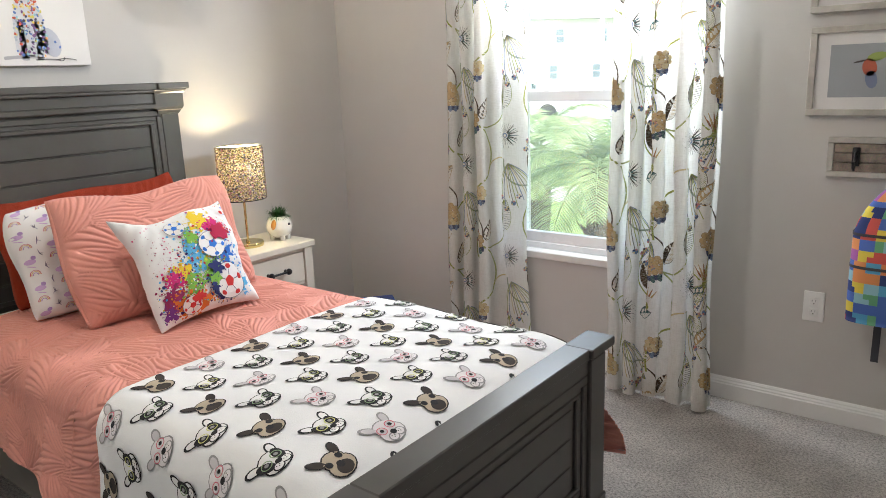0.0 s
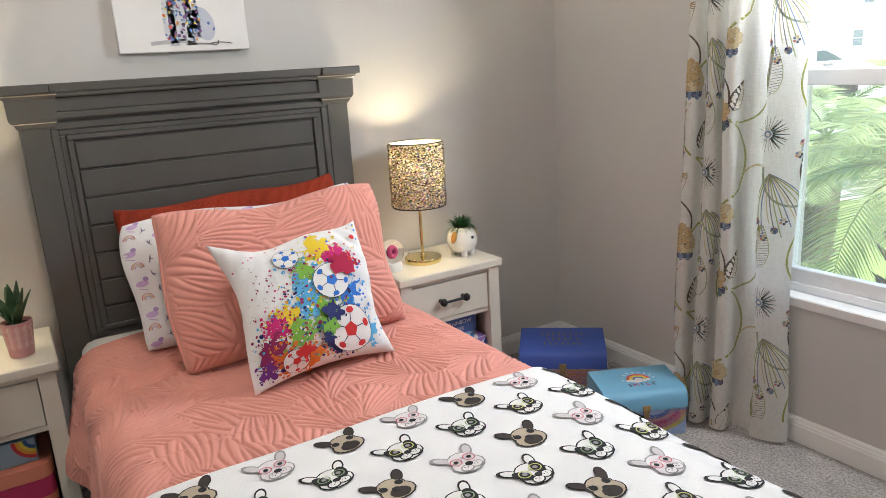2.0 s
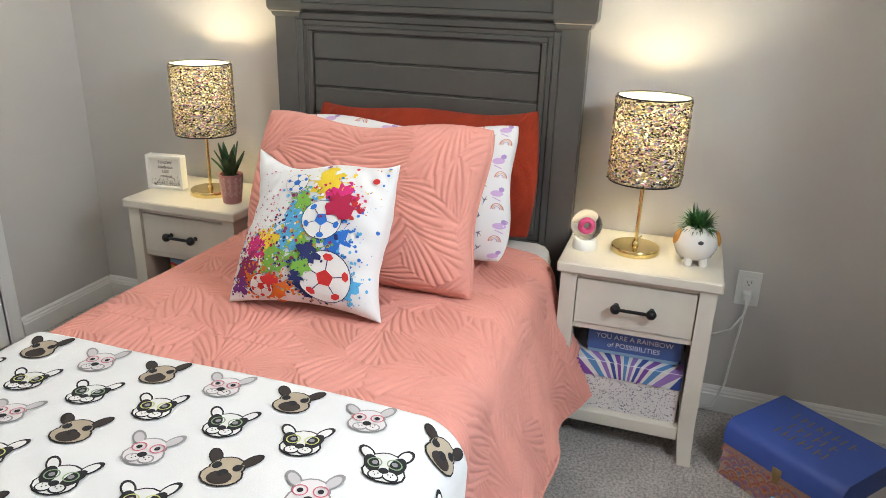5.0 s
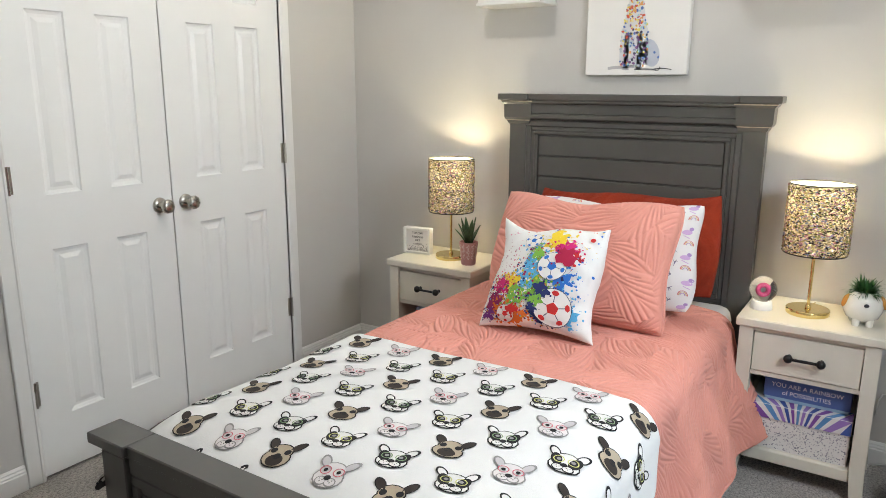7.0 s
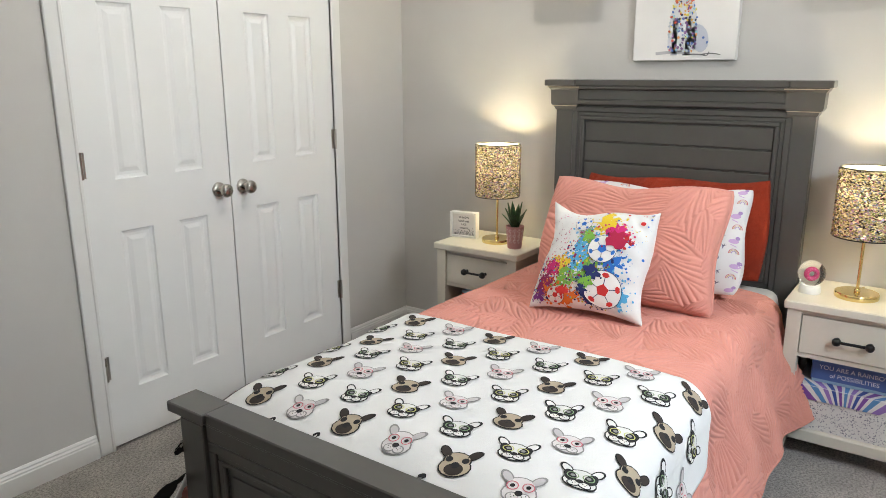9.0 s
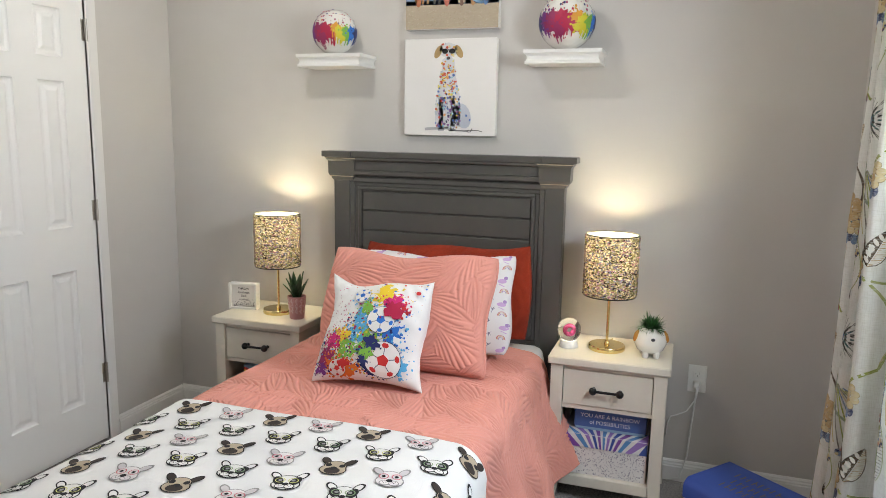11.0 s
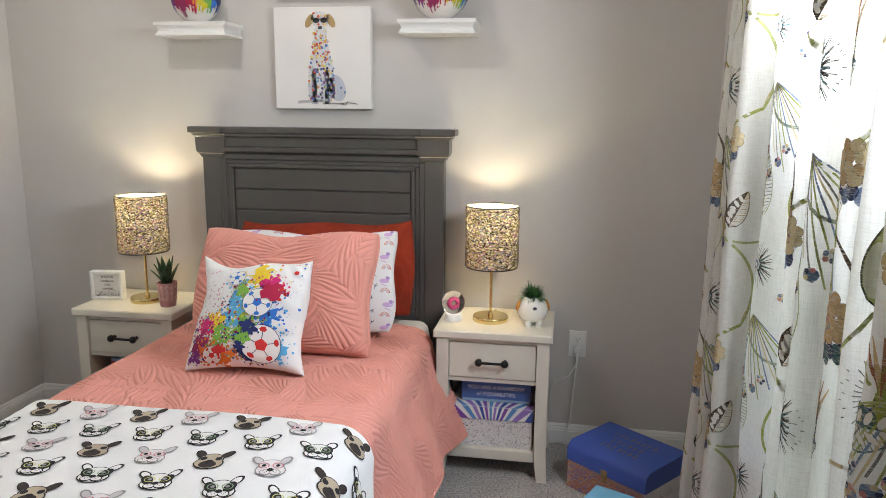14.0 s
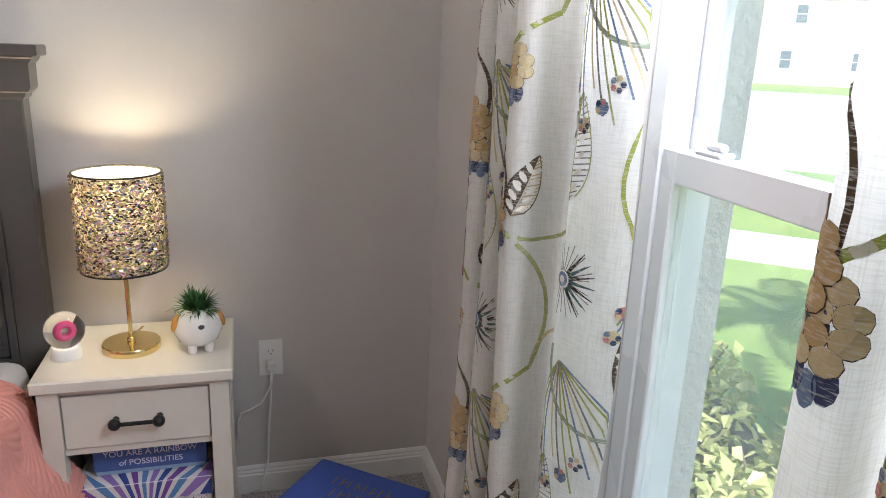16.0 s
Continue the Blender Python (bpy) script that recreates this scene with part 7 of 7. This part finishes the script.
def street_sign():
    base = EYE_AT + OUT * 15.2 - ALONG * 2.55
    s = thing("street_sign", Matrix.Translation((base.x, base.y, GZ)) @ Matrix.Rotation(math.atan2(ALONG.y, ALONG.x), 4, "Z"), "steel post with a red stop sign and teal street name", "street sign")
    part("post", boxes((-0.03, 0.03, -0.02, 0.02, 0, 3.05), bevel=0.005), "post_steel", s)
    bm = bmesh.new()
    bmesh.ops.create_circle(bm, cap_ends=True, segments=8, radius=0.40, matrix=pose(0, -0.035, 2.15, 90, 0, 0) @ pose(0, 0, 0, 0, 0, 22.5))
    r = bmesh.ops.extrude_face_region(bm, geom=bm.faces[:])
    for v in [g for g in r["geom"] if isinstance(g, bmesh.types.BMVert)]:
        v.co.y += 0.01
    part("stop_plate", bm, "sign_red", s, "red octagonal stop plate")
    writing("lettering", "STOP", 0.30, pose(0, -0.038, 2.15, 90, 0, 0), "sign_white", s, depth=0.002)
    part("name_plate", boxes((-0.62, 0.62, -0.008, 0.008, 2.78, 3.0), bevel=0.004), "sign_teal", s, "teal street name plate")
    writing("lettering", "Britton Beach", 0.19, pose(0, -0.011, 2.89, 90, 0, 0), "sign_white", s, depth=0.002)


street_sign()


def far_house(d, w, width, storeys, label):
    at = EYE_AT + OUT * d + ALONG * w
    h = thing("house", Matrix.Translation((at.x, at.y, GZ)) @ Matrix.Rotation(math.atan2(ALONG.y, ALONG.x), 4, "Z"), label, "house", "houses across the street")
    hh = 3.0 * storeys
    part("wall", boxes((-width / 2, width / 2, 0, 9, 0, hh)), "render_white", h)
    bm = bmesh.new()
    vs = [bm.verts.new(p) for p in ((-width / 2 - 0.5, -0.5, hh), (width / 2 + 0.5, -0.5, hh), (width / 2 + 0.5, 9.5, hh), (-width / 2 - 0.5, 9.5, hh), (-width / 2 + 3.5, 4.5, hh + 2.0), (width / 2 - 3.5, 4.5, hh + 2.0))]
    for q in ((0, 1, 5, 4), (1, 2, 5), (2, 3, 4, 5), (3, 0, 4), (0, 3, 2, 1)):
        bm.faces.new([vs[i] for i in q])
    part("roof", bm, "roof_grey", h)
    n = int(width / 4)
    for st in range(storeys):
        for i in range(n):
            x = -width / 2 + (i + 0.5) * width / n + (0.6 if st else 0)
            win = part("window", boxes((x - 0.42, x + 0.42, -0.05, 0.02, st * 3 + 1.0, st * 3 + 2.3)), "sign_white", h)
            part("pane", boxes((x - 0.34, x + 0.34, -0.075, -0.045, st * 3 + 1.08, st * 3 + 1.62)), "dark_pane", win)
            part("pane", boxes((x - 0.34, x + 0.34, -0.075, -0.045, st * 3 + 1.68, st * 3 + 2.22)), "dark_pane", win)


far_house(56, -4, 22, 2, "white two-storey house across the street")
far_house(58, 22, 20, 2, "white two-storey house across the street")
far_house(60, -30, 20, 1, "white house across the street")


def sapling(d, w, seed):
    at = EYE_AT + OUT * d + ALONG * w
    t = thing("sapling", (at.x, at.y, GZ), "thin young tree before the white house", "tree", "saplings across the street")
    rng = random.Random(seed)
    bm = tube([(0, 0, 0), (0.03, 0, 0.9), (0, 0.02, 1.7)], [0.05, 0.04, 0.02], 7)
    for i in range(6):
        a = i * 1.05
        tube([(0, 0, 0.9 + 0.12 * i), (0.35 * math.cos(a), 0.35 * math.sin(a), 1.4 + 0.15 * i)], [0.02, 0.006], 5, bm)
    part("trunk", bm, "bark", t)
    bm = bmesh.new()
    for i in range(160):
        c = Vector((rng.gauss(0, 0.3), rng.gauss(0, 0.3), 1.7 + rng.gauss(0, 0.38)))
        m = Matrix.Translation(c) @ Euler((rng.uniform(0, 6), rng.uniform(0, 6), 0)).to_matrix().to_4x4()
        bm.faces.new([bm.verts.new(m @ Vector(p)) for p in ((0, 0, 0), (0.07, 0.04, 0), (0.14, 0, 0), (0.07, -0.04, 0))])
    tagged(part("leaves", bm, "frond", t), kind="stuff")


sapling(54, -8.0, 1)
sapling(54, -1.6, 2)


def parked_car(d, w):
    at = EYE_AT + OUT * d + ALONG * w
    c = thing("car", Matrix.Translation((at.x, at.y, GZ + 0.015)) @ Matrix.Rotation(math.atan2(ALONG.y, ALONG.x), 4, "Z"), "white car parked on the street", "car")
    prof = [(-2.2, 0.35), (-2.2, 0.80), (-1.95, 0.92), (-1.1, 0.98), (-0.55, 1.42), (0.9, 1.46), (1.75, 1.0), (2.15, 0.92), (2.2, 0.35)]

    def loft(pr, wd, mat, name, label=""):
        bm = bmesh.new()
        a, b = [bm.verts.new((x, -wd, z)) for x, z in pr], [bm.verts.new((x, wd, z)) for x, z in pr]
        for i in range(len(pr)):
            j = (i + 1) % len(pr)
            bm.faces.new((a[i], a[j], b[j], b[i]))
        bm.faces.new(a)
        bm.faces.new(b)
        bmesh.ops.bevel(bm, geom=bm.edges[:], offset=0.05, segments=2, affect="EDGES")
        return part(name, bm, mat, c, label, 40)
    loft(prof, 0.88, "car_white", "body")
    loft([(-1.0, 1.0), (-0.5, 1.38), (0.85, 1.41), (1.5, 1.04)], 0.89, "car_glass", "glazing", "dark side windows")
    for x in (-1.4, 1.4):
        for y in (-0.82, 0.82):
            part("wheel", lathe([(0, -0.1), (0.30, -0.1), (0.33, -0.07), (0.33, 0.07), (0.30, 0.1), (0, 0.1)], 24), "tyre", c, "black tyre", 40, pose(x, y, 0.33, 90, 0, 0))


parked_car(20.5, 5.6)
